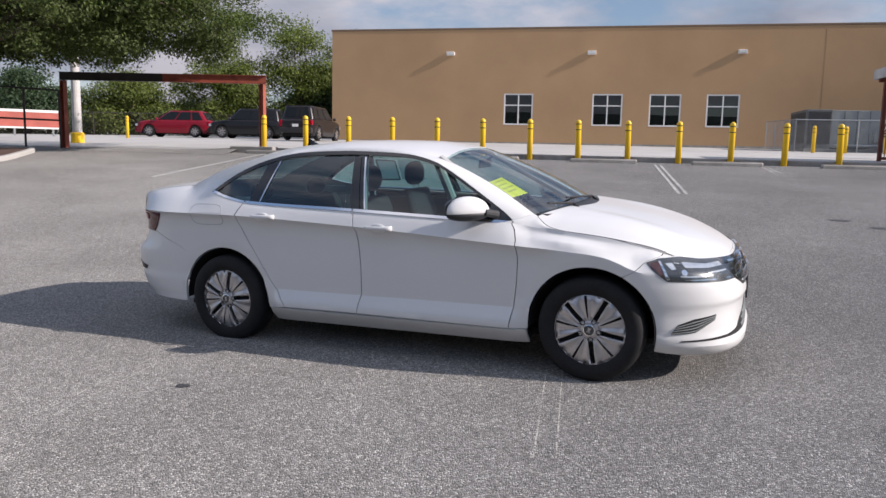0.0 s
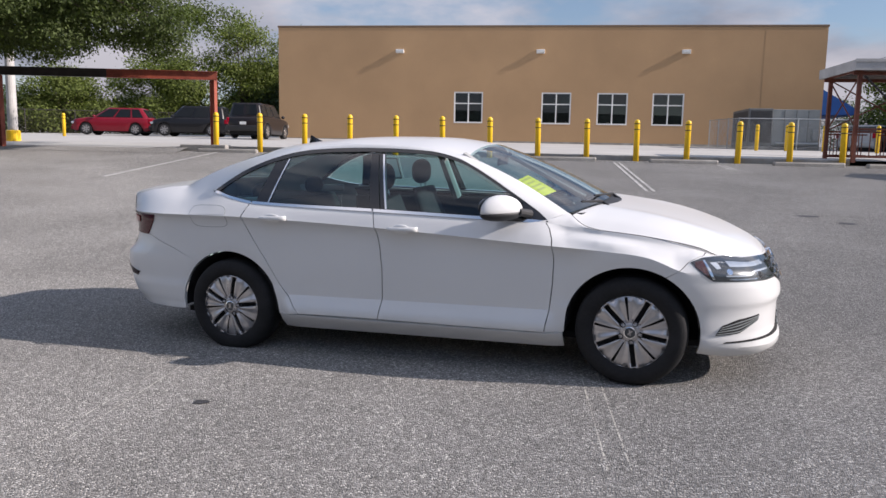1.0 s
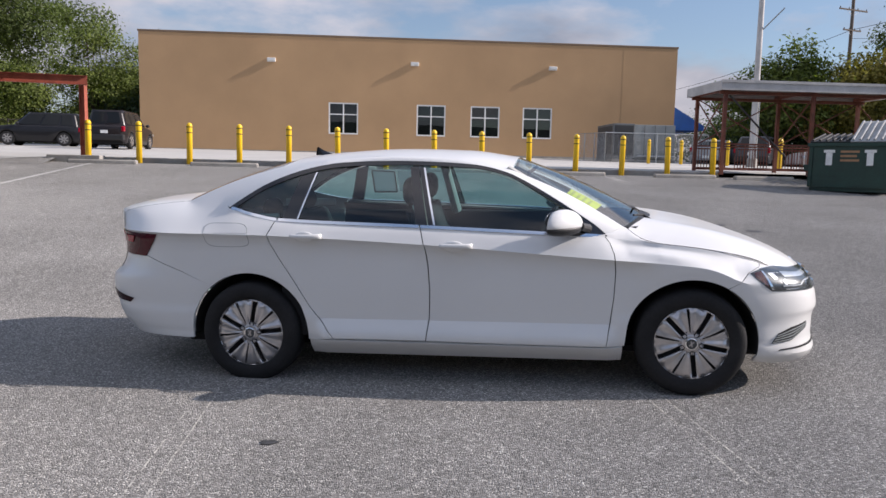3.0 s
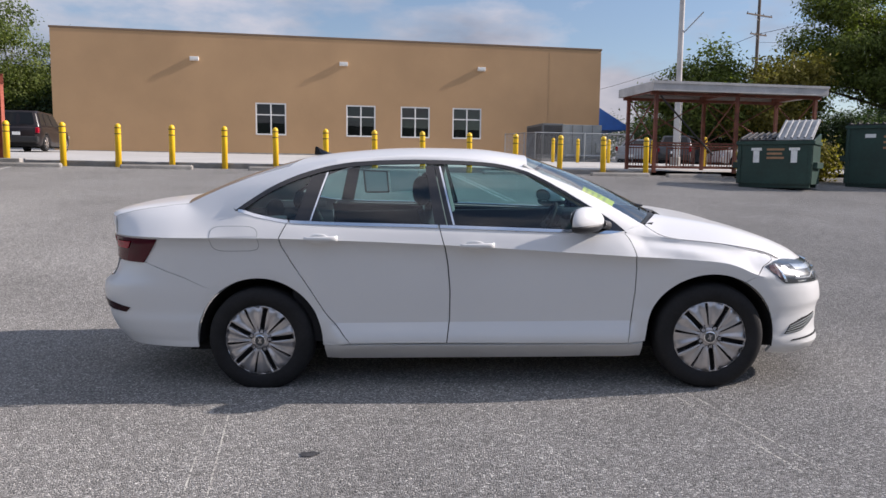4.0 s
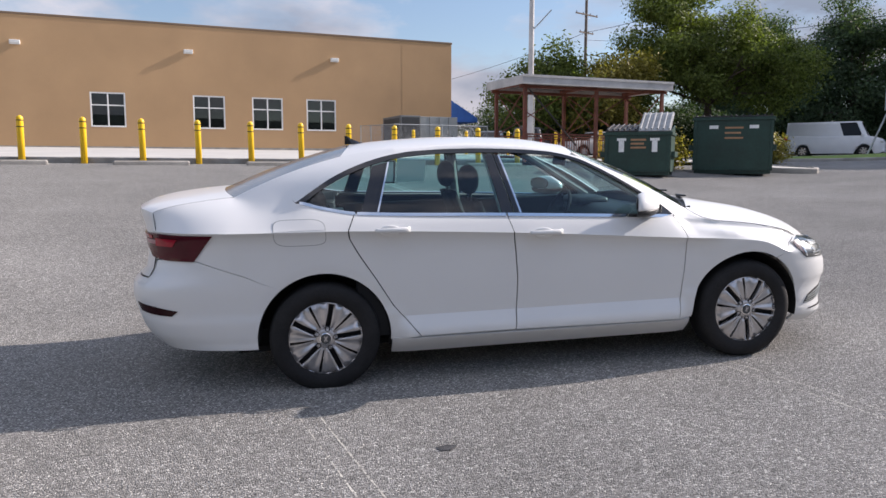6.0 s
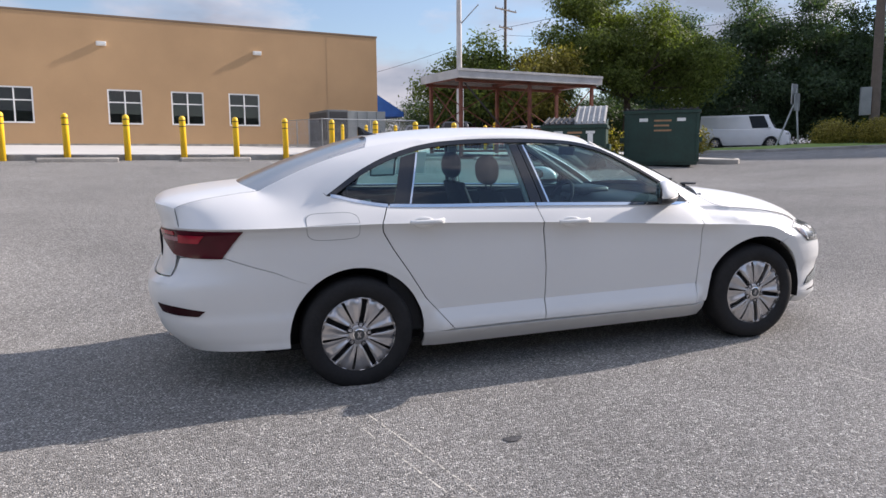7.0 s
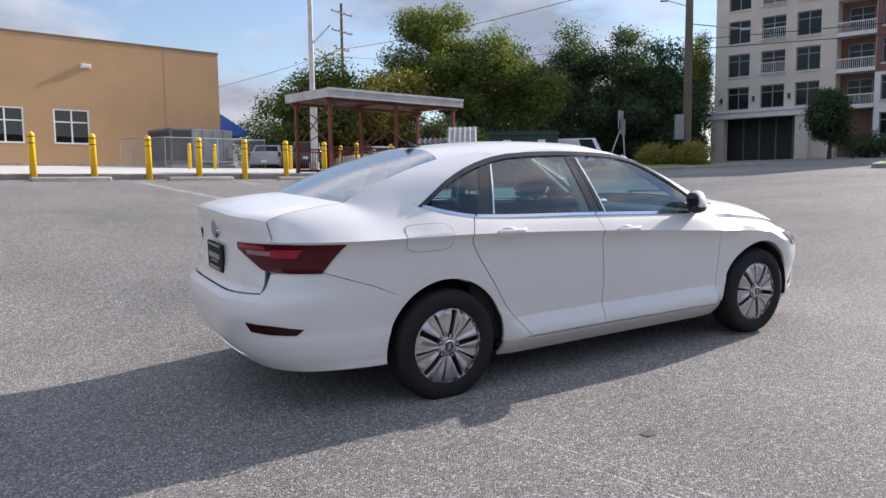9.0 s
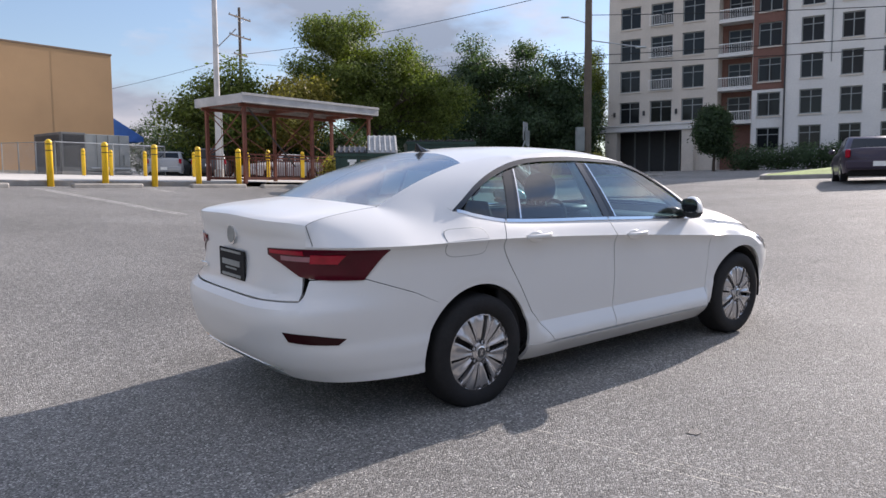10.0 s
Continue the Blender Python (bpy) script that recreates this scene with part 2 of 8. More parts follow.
def plan(u, v, z=0.0):
    return Vector((CU * u - SU * v, SU * u + CU * v, z))


def uv_of(x, y):
    return CU * x + SU * y, -SU * x + CU * y


def soft_max(a, b, k):
    return (a + b + math.sqrt((a - b) ** 2 + k * k)) / 2


def ground_height(x, y):
    """The lot is a shallow bowl: level round the car, rising to the kerb, the street and the drive."""
    u, v = uv_of(x, y)
    b = 0.0815 * (min(v, 16.4) + 0.0) + 0.028 * max(0.0, v - 16.4) - 0.0045 * max(-14.0, min(u, 12.0)) * max(0.0, min(v / 14, 1.0))
    # a shallow hollow behind the car
    hollow = min(1.0, max(0.0, (-1.6 - x) / 1.6))
    b -= 0.12 * hollow * hollow * (3 - 2 * hollow) * math.exp(-((v - 1.7) / 2.2) ** 2)
    a = 0.0275 * (min(x, 4.0) + 1.343) + 0.075 * max(0.0, min(x - 4.0, 15.0)) + 0.037 * max(0.0, min(x, 60.0) - 19.0)
    a = max(a, -0.25)
    return soft_max(a, b, 0.12) - 0.012


def slab_height(u, v):
    """The concrete drive between the kerb and the shop."""
    far = min(max(0.0, v - 16.6) * 0.031, 1.6)
    left = max(0.0, min(1.0, (-9.95 - u) / 1.6)) * max(0.0, min(1.0, (19.6 - v) / 3.0))
    return 1.475 + far - 0.0045 * max(-14.0, min(u, 12.0)) - 0.13 * left


def part(name, bm, material, parent=None, label="", smooth=False):
    """Links a bmesh as one mesh object, under its thing if there is one."""
    me = bpy.data.meshes.new(name)
    bmesh.ops.recalc_face_normals(bm, faces=bm.faces[:])
    bm.to_mesh(me)
    bm.free()
    me.materials.append(material)
    if smooth:
        for p in me.polygons:
            p.use_smooth = True
    ob = new(name, me)
    if parent is not None:
        ob.parent = parent
    if label:
        ob["label"] = label
    return ob


def raw_part(name, verts, faces, material, parent=None, label="", smooth=False):
    me = bpy.data.meshes.new(name)
    me.from_pydata(verts, [], faces)
    me.materials.append(material)
    if smooth:
        for p in me.polygons:
            p.use_smooth = True
        me.set_sharp_from_angle(angle=radians(24))
    me.update()
    ob = new(name, me)
    if parent is not None:
        ob.parent = parent
    if label:
        ob["label"] = label
    return ob


def thing(name, m, label, category, group="", kind=""):
    """An Empty at the base of a thing, to hold its parts."""
    ob = new(name)
    ob.matrix_world = m
    return tagged(ob, label, category, group, kind)


def box(bm, x0, x1, y0, y1, z0, z1, bevel=0.0, m=None):
    """Adds a box, its edges bevelled, to bm."""
    r = bmesh.ops.create_cube(bm, size=1.0)
    vs = r["verts"]
    for q in vs:
        q.co = Vector((x0 + (q.co.x + 0.5) * (x1 - x0), y0 + (q.co.y + 0.5) * (y1 - y0), z0 + (q.co.z + 0.5) * (z1 - z0)))
    if bevel > 0:
        es = list({e for q in vs for e in q.link_edges})
        r2 = bmesh.ops.bevel(bm, geom=es, offset=bevel, segments=2, profile=0.5, affect="EDGES")
        vs = list({q for f in r2["faces"] for q in f.verts} | {q for q in vs if q.is_valid})
    if m is not None:
        for q in vs:
            q.co = m @ q.co
    return vs


def boxed(*args, **kw):
    bm = bmesh.new()
    box(bm, *args, **kw)
    return bm


def tube(bm, p, q, r0, r1=None, n=12):
    """Adds a round bar from p to q."""
    p, q = Vector(p), Vector(q)
    d = q - p
    r = bmesh.ops.create_cone(bm, cap_ends=True, segments=n, radius1=r0, radius2=r0 if r1 is None else r1, depth=d.length)
    turn = d.to_track_quat("Z", "Y").to_matrix().to_4x4()
    m = Matrix.Translation((p + q) / 2) @ turn
    for w in r["verts"]:
        w.co = m @ w.co
    return r["verts"]


def tubed(*args, **kw):
    bm = bmesh.new()
    tube(bm, *args, **kw)
    return bm


def lathe(bm, profile, n=24, m=None):
    """Turns a profile of (radius, height) round z."""
    rings = []
    for r, z in profile:
        rings.append([bm.verts.new((r * math.cos(2 * math.pi * i / n), r * math.sin(2 * math.pi * i / n), z)) for i in range(n)])
    for a, b in zip(rings, rings[1:]):
        for i in range(n):
            bm.faces.new((a[i], a[(i + 1) % n], b[(i + 1) % n], b[i]))
    bm.faces.new(rings[0])
    bm.faces.new(rings[-1])
    if m is not None:
        for ring in rings:
            for q in ring:
                q.co = m @ q.co


# ---- ground: one sheet to the horizon ----
def spaced(lo, hi, fine_lo, fine_hi, step):
    out, c = [], fine_lo
    while c <= fine_hi:
        out.append(c)
        c += step
    s, c = step, out[-1]
    while c < hi:
        s *= 1.22
        c = min(hi, c + s)
        out.append(c)
    s, c = step, fine_lo
    while c > lo:
        s *= 1.22
        c = max(lo, c - s)
        out.insert(0, c)
    return out


xs, ys = spaced(-1800, 1800, -26, 30, 0.5), spaced(-1800, 1800, -10, 40, 0.5)
gv, gf = [], []
for y in ys:
    for x in xs:
        z = ground_height(x, y)
        u, v = uv_of(x, y)
        if v > 17.2 and -60 < u < 20:
            z = min(z, slab_height(u, v) - 0.12)
        gv.append((x, y, min(z, 3.2)))
nx = len(xs)
for j in range(len(ys) - 1):
    for i in range(nx - 1):
        gf.append((j * nx + i, j * nx + i + 1, (j + 1) * nx + i + 1, (j + 1) * nx + i))
ground = tagged(raw_part("ground", gv, gf, ASPHALT, smooth=True), "worn grey asphalt of a sloping parking lot", "ground", kind="structure")

# ---- concrete drive and kerb ----
sv, sf = [], []
us = [-70 + 2.0 * i for i in range(30)] + [-10 + 1.0 * i for i in range(31)]
vs_ = [16.66] + [17.2 + 1.2 * i for i in range(45)]
for v in vs_:
    for u in us:
        sv.append(plan(u, v, slab_height(u, v)))
n = len(us)
for j in range(len(vs_) - 1):
    for i in range(n - 1):
        if us[i] >= 17 and vs_[j] > 30:
            continue
        sf.append((j * n + i, j * n + i + 1, (j + 1) * n + i + 1, (j + 1) * n + i))
drive = tagged(raw_part("concrete_drive", sv, sf, CONCRETE, smooth=True), "pale concrete drive along the shop wall", "pavement", kind="structure")


def strip_along_u(name, u0, u1, v0, v1, top, drop, material, step=1.0, label=""):
    """A kerb along u with a rounded nose, following the slab's height."""
    bm = bmesh.new()
    k = max(1, int((u1 - u0) / step))
    rows = []
    for i in range(k + 1):
        u = u0 + (u1 - u0) * i / k
        z = slab_height(u, 16.7) + top
        sec = [(v0, z - drop), (v0 + 0.01, z - 0.03), (v0 + 0.035, z), (v1, z), (v1, z - drop)]
        rows.append([bm.verts.new(plan(u, v, q)) for v, q in sec])
    for a, b in zip(rows, rows[1:]):
        for i in range(4):
            bm.faces.new((a[i], b[i], b[i + 1], a[i + 1]))
    bm.faces.new(rows[0])
    bm.faces.new(rows[-1])
    return part(name, bm, material, label=label)


kerb = tagged(strip_along_u("kerb", -9.95, 9.3, 16.52, 16.70, 0.006, 0.32, KERB_CONCRETE), "dirty grey concrete kerb of the drive", "kerb", kind="structure")

# unseen wall, added behind the viewpoint to darken reflections in glass and paint
tagged(part("wall_south", boxed(-70, 60, -30.4, -30.0, -1.0, 8.0), surface("unseen_dark_wall", (0.10, 0.115, 0.11), 0.9, stain=(0.4, 0.25))), "unseen dark wall added to darken what glass and paint mirror", "wall", kind="structure")

# ---- the shop ----
def pierced_wall(u0, u1, z0, z1, v_face, v_back, holes):
    """A wall along u with real openings through it."""
    uc = sorted({u0, u1, *[h for a in holes for h in a[:2]]})
    zc = sorted({z0, z1, *[h for a in holes for h in a[2:]]})
    bm = bmesh.new()
    grid = {}

    def vert(u, z, v):
        key = (round(u, 4), round(z, 4), v)
        if key not in grid:
            grid[key] = bm.verts.new(plan(u, v, z))
        return grid[key]

    def solid(i, j):
        if i < 0 or j < 0 or i >= len(uc) - 1 or j >= len(zc) - 1:
            return False
        mu, mz = (uc[i] + uc[i + 1]) / 2, (zc[j] + zc[j + 1]) / 2
        return not any(a < mu < b and c < mz < d for a, b, c, d in holes)

    for i in range(len(uc) - 1):
        for j in range(len(zc) - 1):
            if not solid(i, j):
                continue
            a, b, c, d = uc[i], uc[i + 1], zc[j], zc[j + 1]
            for v in (v_face, v_back):
                bm.faces.new((vert(a, c, v), vert(b, c, v), vert(b, d, v), vert(a, d, v)))
            for on, p, q in ((solid(i - 1, j), (a, c), (a, d)), (solid(i + 1, j), (b, c), (b, d)), (solid(i, j - 1), (a, c), (b, c)), (solid(i, j + 1), (a, d), (b, d))):
                if not on:
                    bm.faces.new((vert(*p, v_face), vert(*q, v_face), vert(*q, v_back), vert(*p, v_back)))
    return bm


WALL_V, WALL_L, WALL_R, WALL_TOP = 38.6, -15.07, 16.42, 8.80
WINDOWS = [(-4.32, -2.60), (0.83, 2.54), (4.03, 5.77), (7.15, 8.92)]
SILL, HEAD = 3.27, 5.10
tagged(part("wall_south", pierced_wall(WALL_L, WALL_R, 1.4, WALL_TOP, WALL_V, WALL_V + 0.32, [(a, b, SILL, HEAD) for a, b in WINDOWS]), STUCCO), "tan stucco shop wall facing the lot", "wall", kind="structure")
for nm, a in (("wall_west", (WALL_L, WALL_L + 0.3, WALL_V + 0.325, 62.0)), ("wall_east", (WALL_R - 0.3, WALL_R, WALL_V + 0.325, 62.0)), ("wall_north", (WALL_L + 0.31, WALL_R - 0.31, 61.7, 62.0))):
    tagged(part(nm, boxed(*a, 1.4, WALL_TOP - 0.006, m=pose(0, 0, 0, 0, 0, TURN)), STUCCO), "tan stucco shop wall", "wall", kind="structure")
tagged(part("roof", boxed(WALL_L + 0.31, WALL_R - 0.31, WALL_V + 0.33, 61.6, 8.0, 8.2, m=pose(0, 0, 0, 0, 0, TURN)), HVAC_GREY), "flat grey membrane roof of the shop", "roof", kind="structure")
coping = part("coping_trim", boxed(WALL_L - 0.05, WALL_R + 0.05, WALL_V - 0.025, WALL_V + 0.38, WALL_TOP + 0.003, WALL_TOP + 0.115, bevel=0.012, m=pose(0, 0, 0, 0, 0, TURN)), STUCCO_DARK)
tagged(coping, "thin brown metal coping on the parapet", "trim", kind="structure")
tagged(part("base_trim", boxed(WALL_L, WALL_R, WALL_V - 0.02, WALL_V - 0.002, 1.5, 2.25, m=pose(0, 0, 0, 0, 0, TURN)), KERB_CONCRETE), "grey concrete footing strip under the stucco", "trim", kind="structure")
tagged(part("control_joint_trim", boxed(13.12, 13.16, WALL_V - 0.005, WALL_V - 0.002, 4.0, 8.7, m=pose(0, 0, 0, 0, 0, TURN)), STUCCO), "narrow vertical stucco joint", "trim", kind="structure")
rnd = random.Random(5)
for i, (a, b) in enumerate(WINDOWS):
    m0 = pose(*plan((a + b) / 2, WALL_V, SILL), 0, 0, TURN)
    w, hgt = b - a, HEAD - SILL
    win = thing(f"window_{i + 1}", m0, "white-framed four-pane window in the stucco wall", "window", "windows of the shop", "structure")
    for nm, bx in (("window_frame", (-w / 2, -w / 2 + 0.075, 0.004, 0.12, 0, hgt)), ("window_frame", (w / 2 - 0.075, w / 2, 0.004, 0.12, 0, hgt)),
                   ("window_frame", (-w / 2 + 0.077, w / 2 - 0.077, 0.006, 0.12, hgt - 0.075, hgt)), ("window_sill", (-w / 2 + 0.077, w / 2 - 0.077, -0.012, 0.12, 0, 0.08)),
                   ("mullion", (-0.035, 0.035, 0.014, 0.11, 0.082, hgt - 0.077)), ("transom", (-w / 2 + 0.079, -0.037, 0.016, 0.11, hgt * 0.63 - 0.03, hgt * 0.63 + 0.03)),
                   ("transom", (0.037, w / 2 - 0.079, 0.016, 0.11, hgt * 0.63 - 0.03, hgt * 0.63 + 0.03))):
        part(nm, boxed(*bx, bevel=0.006), WHITE_FRAME, win)
    for x0, x1 in ((-w / 2 + 0.07, -0.03), (0.03, w / 2 - 0.07)):
        for z0, z1 in ((0.075, hgt * 0.63 - 0.028), (hgt * 0.63 + 0.028, hgt - 0.07)):
            part("pane", boxed(x0, x1, 0.07, 0.076, z0, z1), WINDOW_DARK, win)
    for k in range(int(hgt / 0.06) - 1):
        z = 0.08 + k * 0.06
        if i == 1 and z < hgt * 0.5:
            continue
        part("blind_slat", boxed(-w / 2 + 0.08, w / 2 - 0.08, 0.14, 0.146, z, z + 0.056), BLIND, win)
    part("room_backing", boxed(-w / 2 - 0.2, w / 2 + 0.2, 0.9, 0.92, -0.3, hgt + 0.3), ROOM_DARK, win, "dark room behind the blind")

# wall lights
for u in (-7.60, 0.68, 8.87):
    lamp = thing("wall_light", pose(*plan(u, WALL_V, 7.43), 0, 0, TURN), "small pale wall-pack light on the stucco wall", "wall light", "wall lights of the shop")
    bm = bmesh.new()
    box(bm, -0.24, 0.24, -0.16, -0.002, -0.12, 0.10, bevel=0.02)
    for q in bm.verts:
        if q.co.z < 0 and q.co.y < -0.1:
            q.co.y += 0.05
    part("housing", bm, WHITE_FRAME, lamp)
    part("lens", boxed(-0.18, 0.18, -0.168, -0.162, -0.05, 0.05), STICKER, lamp, "frosted lens")

# ---- bollards and wheel stops ----
def lot_z(u, v):
    p = plan(u, v)
    return ground_height(p.x, p.y)


def bollard(u, v, z, tall=1.19, first=None):
    m = pose(*plan(u, v, z), 0, 0, TURN)
    if first is not None:
        return copy_thing(first, m)
    b = thing("bollard", m, "yellow plastic-sleeved bollard with dark bands beside the kerb", "bollard", "bollards along the kerb")
    bm = bmesh.new()
    r = 0.082
    lathe(bm, [(r, -0.15), (r, tall - 0.09)] + [(r * math.cos(a), tall - 0.085 + 0.085 * math.sin(a)) for a in (0.2, 0.5, 0.8, 1.1, 1.35)] + [(0.006, tall)], 18)
    part("sleeve", bm, YELLOW, b, smooth=True)
    for z0 in (tall - 0.14, tall - 0.30):
        bm = bmesh.new()
        lathe(bm, [(r - 0.01, z0), (r + 0.003, z0 + 0.002), (r + 0.003, z0 + 0.026), (r - 0.01, z0 + 0.028)], 18)
        part("band", bm, BLACK_BAND, b)
    return b


B_FIRST = None
rnd = random.Random(2)
for i in range(14):
    u = 0.627 + (i - 7) * 1.405
    ob = bollard(u, 16.42, lot_z(u, 16.42) - 0.01, first=B_FIRST)
    if B_FIRST is None:
        B_FIRST = ob
    ob.rotation_euler = (radians(rnd.uniform(-0.8, 0.8)), radians(rnd.uniform(-0.8, 0.8)), rnd.uniform(0, 6))
for u, v in ((10.6, 30.0), (12.0, 30.3), (13.6, 30.2), (15.2, 28.6), (16.4, 26.0), (13.4, 20.6), (15.4, 20.9)):
    bollard(u, v, slab_height(u, v), first=B_FIRST)


def wheel_stop(u, v, yaw=0.0, first=None, length=1.86):
    m = pose(*plan(u, v, lot_z(u, v) - 0.012), 0, 0, TURN + yaw)
    if first is not None:
        return copy_thing(first, m)
    bm = bmesh.new()
    sec = [(-0.09, 0), (-0.085, 0.085), (-0.06, 0.125), (0.06, 0.125), (0.085, 0.085), (0.09, 0)]
    for x in (-length / 2, -length / 2 + 0.04, length / 2 - 0.04, length / 2):
        k = 0.85 if abs(abs(x) - length / 2) < 0.001 else 1.0
        for y, z in sec:
            bm.verts.new((x, y * k, z * k))
    bm.verts.ensure_lookup_table()
    for i in range(3):
        for j in range(5):
            bm.faces.new([bm.verts[k] for k in (i * 6 + j, i * 6 + j + 1, (i + 1) * 6 + j + 1, (i + 1) * 6 + j)])
    bm.faces.new(bm.verts[0:6])
    bm.faces.new(bm.verts[18:24])
    return tagged(part("wheel_stop", bm, KERB_CONCRETE), "", "")


stop_first = None
for k in range(-3, 3):
    u = 1.35 + 3.33 * k
    ob = wheel_stop(u, 15.95, first=None if stop_first is None else stop_first)
    if stop_first is None:
        stop_first = ob
        ob.matrix_world = pose(*plan(u, 15.95, lot_z(u, 15.95) - 0.012), 0, 0, TURN)
    tagged(ob, "chipped grey concrete wheel stop in front of the kerb", "wheel stop", "wheel stops of the lot")


def paint(name, u0, v0, u1, v1, width, material, label, raise_by=0.006, worn=0):
    """A painted line that lies on the lot; worn seeds its gaps and ragged width."""
    rng = random.Random(worn)
    n = 90 if worn else max(2, int(math.hypot(u1 - u0, v1 - v0) / 0.4))
    d = Vector((u1 - u0, v1 - v0)).normalized()
    verts, faces = [], []
    for i in range(n + 1):
        t = i / n
        for s in (-0.5, 0.5):
            s *= rng.uniform(0.45, 1.25) if worn else 1
            u, v = u0 + (u1 - u0) * t - d.y * s * width, v0 + (v1 - v0) * t + d.x * s * width
            p = plan(u, v)
            verts.append((p.x, p.y, ground_height(p.x, p.y) + raise_by))
    for i in range(n):
        if not worn or rng.random() < 0.72:
            faces.append((2 * i, 2 * i + 1, 2 * i + 3, 2 * i + 2))
    return tagged(raw_part(name, verts, faces, material), label, "road marking", kind="structure")


for u in (-8.95, 2.82, 5.62):
    for s in (-0.07, 0.07) if u > 0 else (0.0,):
        paint("stall_line", u + s, 15.7 if u > 0 else 16.3, u + s + (0.0 if u > 0 else 0.35), 9.4 if u < 5 else 14.2, 0.06 if u > 0 else 0.11, LINE_WHITE, "worn white stall line on the asphalt")
for u, s in ((0.92, 0.03), (-1.70, 0.03)):
    for d in (-0.05, 0.05):
        paint("stall_line_trace", u + d, -0.9, u + d + s, -2.3, 0.0095, LINE_FAINT, "faint trace of an old stall line", 0.0012, worn=int(9 + u * 10 + d * 40))

OIL = surface("oil_stain", (0.045, 0.045, 0.047), 0.6, grain=(40, 0.35), stain=(9, 0.4), bump=(90, 0.4))


def blotch(x, y, rx, ry, yaw, seed, label):
    """A thin uneven stain on the asphalt."""
    rng = np.random.default_rng(seed)
    c_, s_ = math.cos(radians(yaw)), math.sin(radians(yaw))
    verts, faces = [(x, y, ground_height(x, y) + 0.005)], []
    n = 28
    wob = rng.normal(size=n) * 0.16
    for i in range(n):
        a = 2 * math.pi * i / n
        r = 1 + (wob[i] + wob[i - 1]) / 2
        px, py = rx * r * math.cos(a), ry * r * math.sin(a)
        q = (x + c_ * px - s_ * py, y + s_ * px + c_ * py)
        verts.append((*q, ground_height(*q) + 0.005))
        faces.append((0, 1 + i, 1 + (i + 1) % n))
    return tagged(raw_part("oil_stain", verts, faces, OIL), label, "stain", kind="structure")


blotch(-0.84, -1.88, 0.045, 0.03, 20, 3, "small dark oil spot on the asphalt")
blotch(3.34, 7.59, 0.16, 0.10, 5, 4, "dark streak on the asphalt")
blotch(3.8, 7.05, 0.13, 0.10, 12, 5, "dark streak on the asphalt")

# asphalt lip where the lot meets the drive beyond the kerb
av, af = [], []
for i in range(41):
    u = -9.97 - 26.0 * i / 40
    for j in range(7):
        v = 15.2 + 1.75 * j / 6
        q = plan(u, v)
        t = max(0.0, min(1.0, (v - 15.2) / 1.6))
        t = t * t * (3 - 2 * t)
        av.append((q.x, q.y, ground_height(q.x, q.y) * (1 - t) + slab_height(u, max(v, 16.62)) * t + 0.007))
for i in range(40):
    for j in range(6):
        af.append((i * 7 + j, i * 7 + j + 1, (i + 1) * 7 + j + 1, (i + 1) * 7 + j))
tagged(raw_part("asphalt_apron", av, af, ASPHALT, smooth=True), "worn asphalt apron that meets the concrete drive", "pavement", kind="structure")

tagged(part("kerb_plinth", boxed(-10.25, -8.8, 16.15, 16.62, 1.15, slab_height(-9.6, 16.7) + 0.03, bevel=0.02, m=pose(0, 0, 0, 0, 0, TURN)), KERB_CONCRETE), "low concrete plinth at the end of the kerb", "kerb", kind="structure")

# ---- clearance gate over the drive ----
# brighter copy of the rusty steel: the gate's sunlight is in its colour
GATE_RED_LIT = surface("sunlit_red_oxide_steel", (0.30, 0.075, 0.045), 0.7, grain=(25, 0.15), stain=(3, 0.35), bump=(60, 0.3))
gate = thing("clearance_gate", pose(-13.0, 14.85, 1.42), "rusty red steel clearance gate across the drive", "gate")
gl = Vector((-19.05, 12.32, 0)) - Vector((-13.0, 14.85, 0))
gyaw = math.degrees(math.atan2(gl.y, gl.x))
gm = pose(0, 0, 0, 0, 0, gyaw)


def h_beam(a, b, wide, tall, web=0.012):
    """A rolled steel section from a to b."""
    a, b = Vector(a), Vector(b)
    L = (b - a).length
    bm = bmesh.new()
    box(bm, 0, L, -wide / 2, wide / 2, -tall / 2, -tall / 2 + web)
    box(bm, 0, L, -wide / 2, wide / 2, tall / 2 - web, tall / 2)
    box(bm, 0.001, L - 0.001, -web / 2, web / 2, -tall / 2 + web, tall / 2 - web)
    m = Matrix.Translation(a) @ (b - a).to_track_quat("X", "Z").to_matrix().to_4x4()
    for q in bm.verts:
        q.co = m @ q.co
    return bm


GL = gl.length
part("post", h_beam((0, 0, -0.2), (0, 0, 2.16), 0.15, 0.17), GATE_RED_LIT, gate)
part("post", h_beam(gm @ Vector((GL, 0, -0.1)), gm @ Vector((GL, 0, 2.16)), 0.15, 0.17), GATE_RED_LIT, gate)
part("header", h_beam(gm @ Vector((-0.12, 0, 2.30)), gm @ Vector((GL * 0.5, 0, 2.30)), 0.16, 0.26), GATE_RED_LIT, gate)
part("header", h_beam(gm @ Vector((GL * 0.5, 0, 2.30)), gm @ Vector((GL + 0.12, 0, 2.30)), 0.16, 0.26), DARK_STEEL, gate, "darker half of the header")

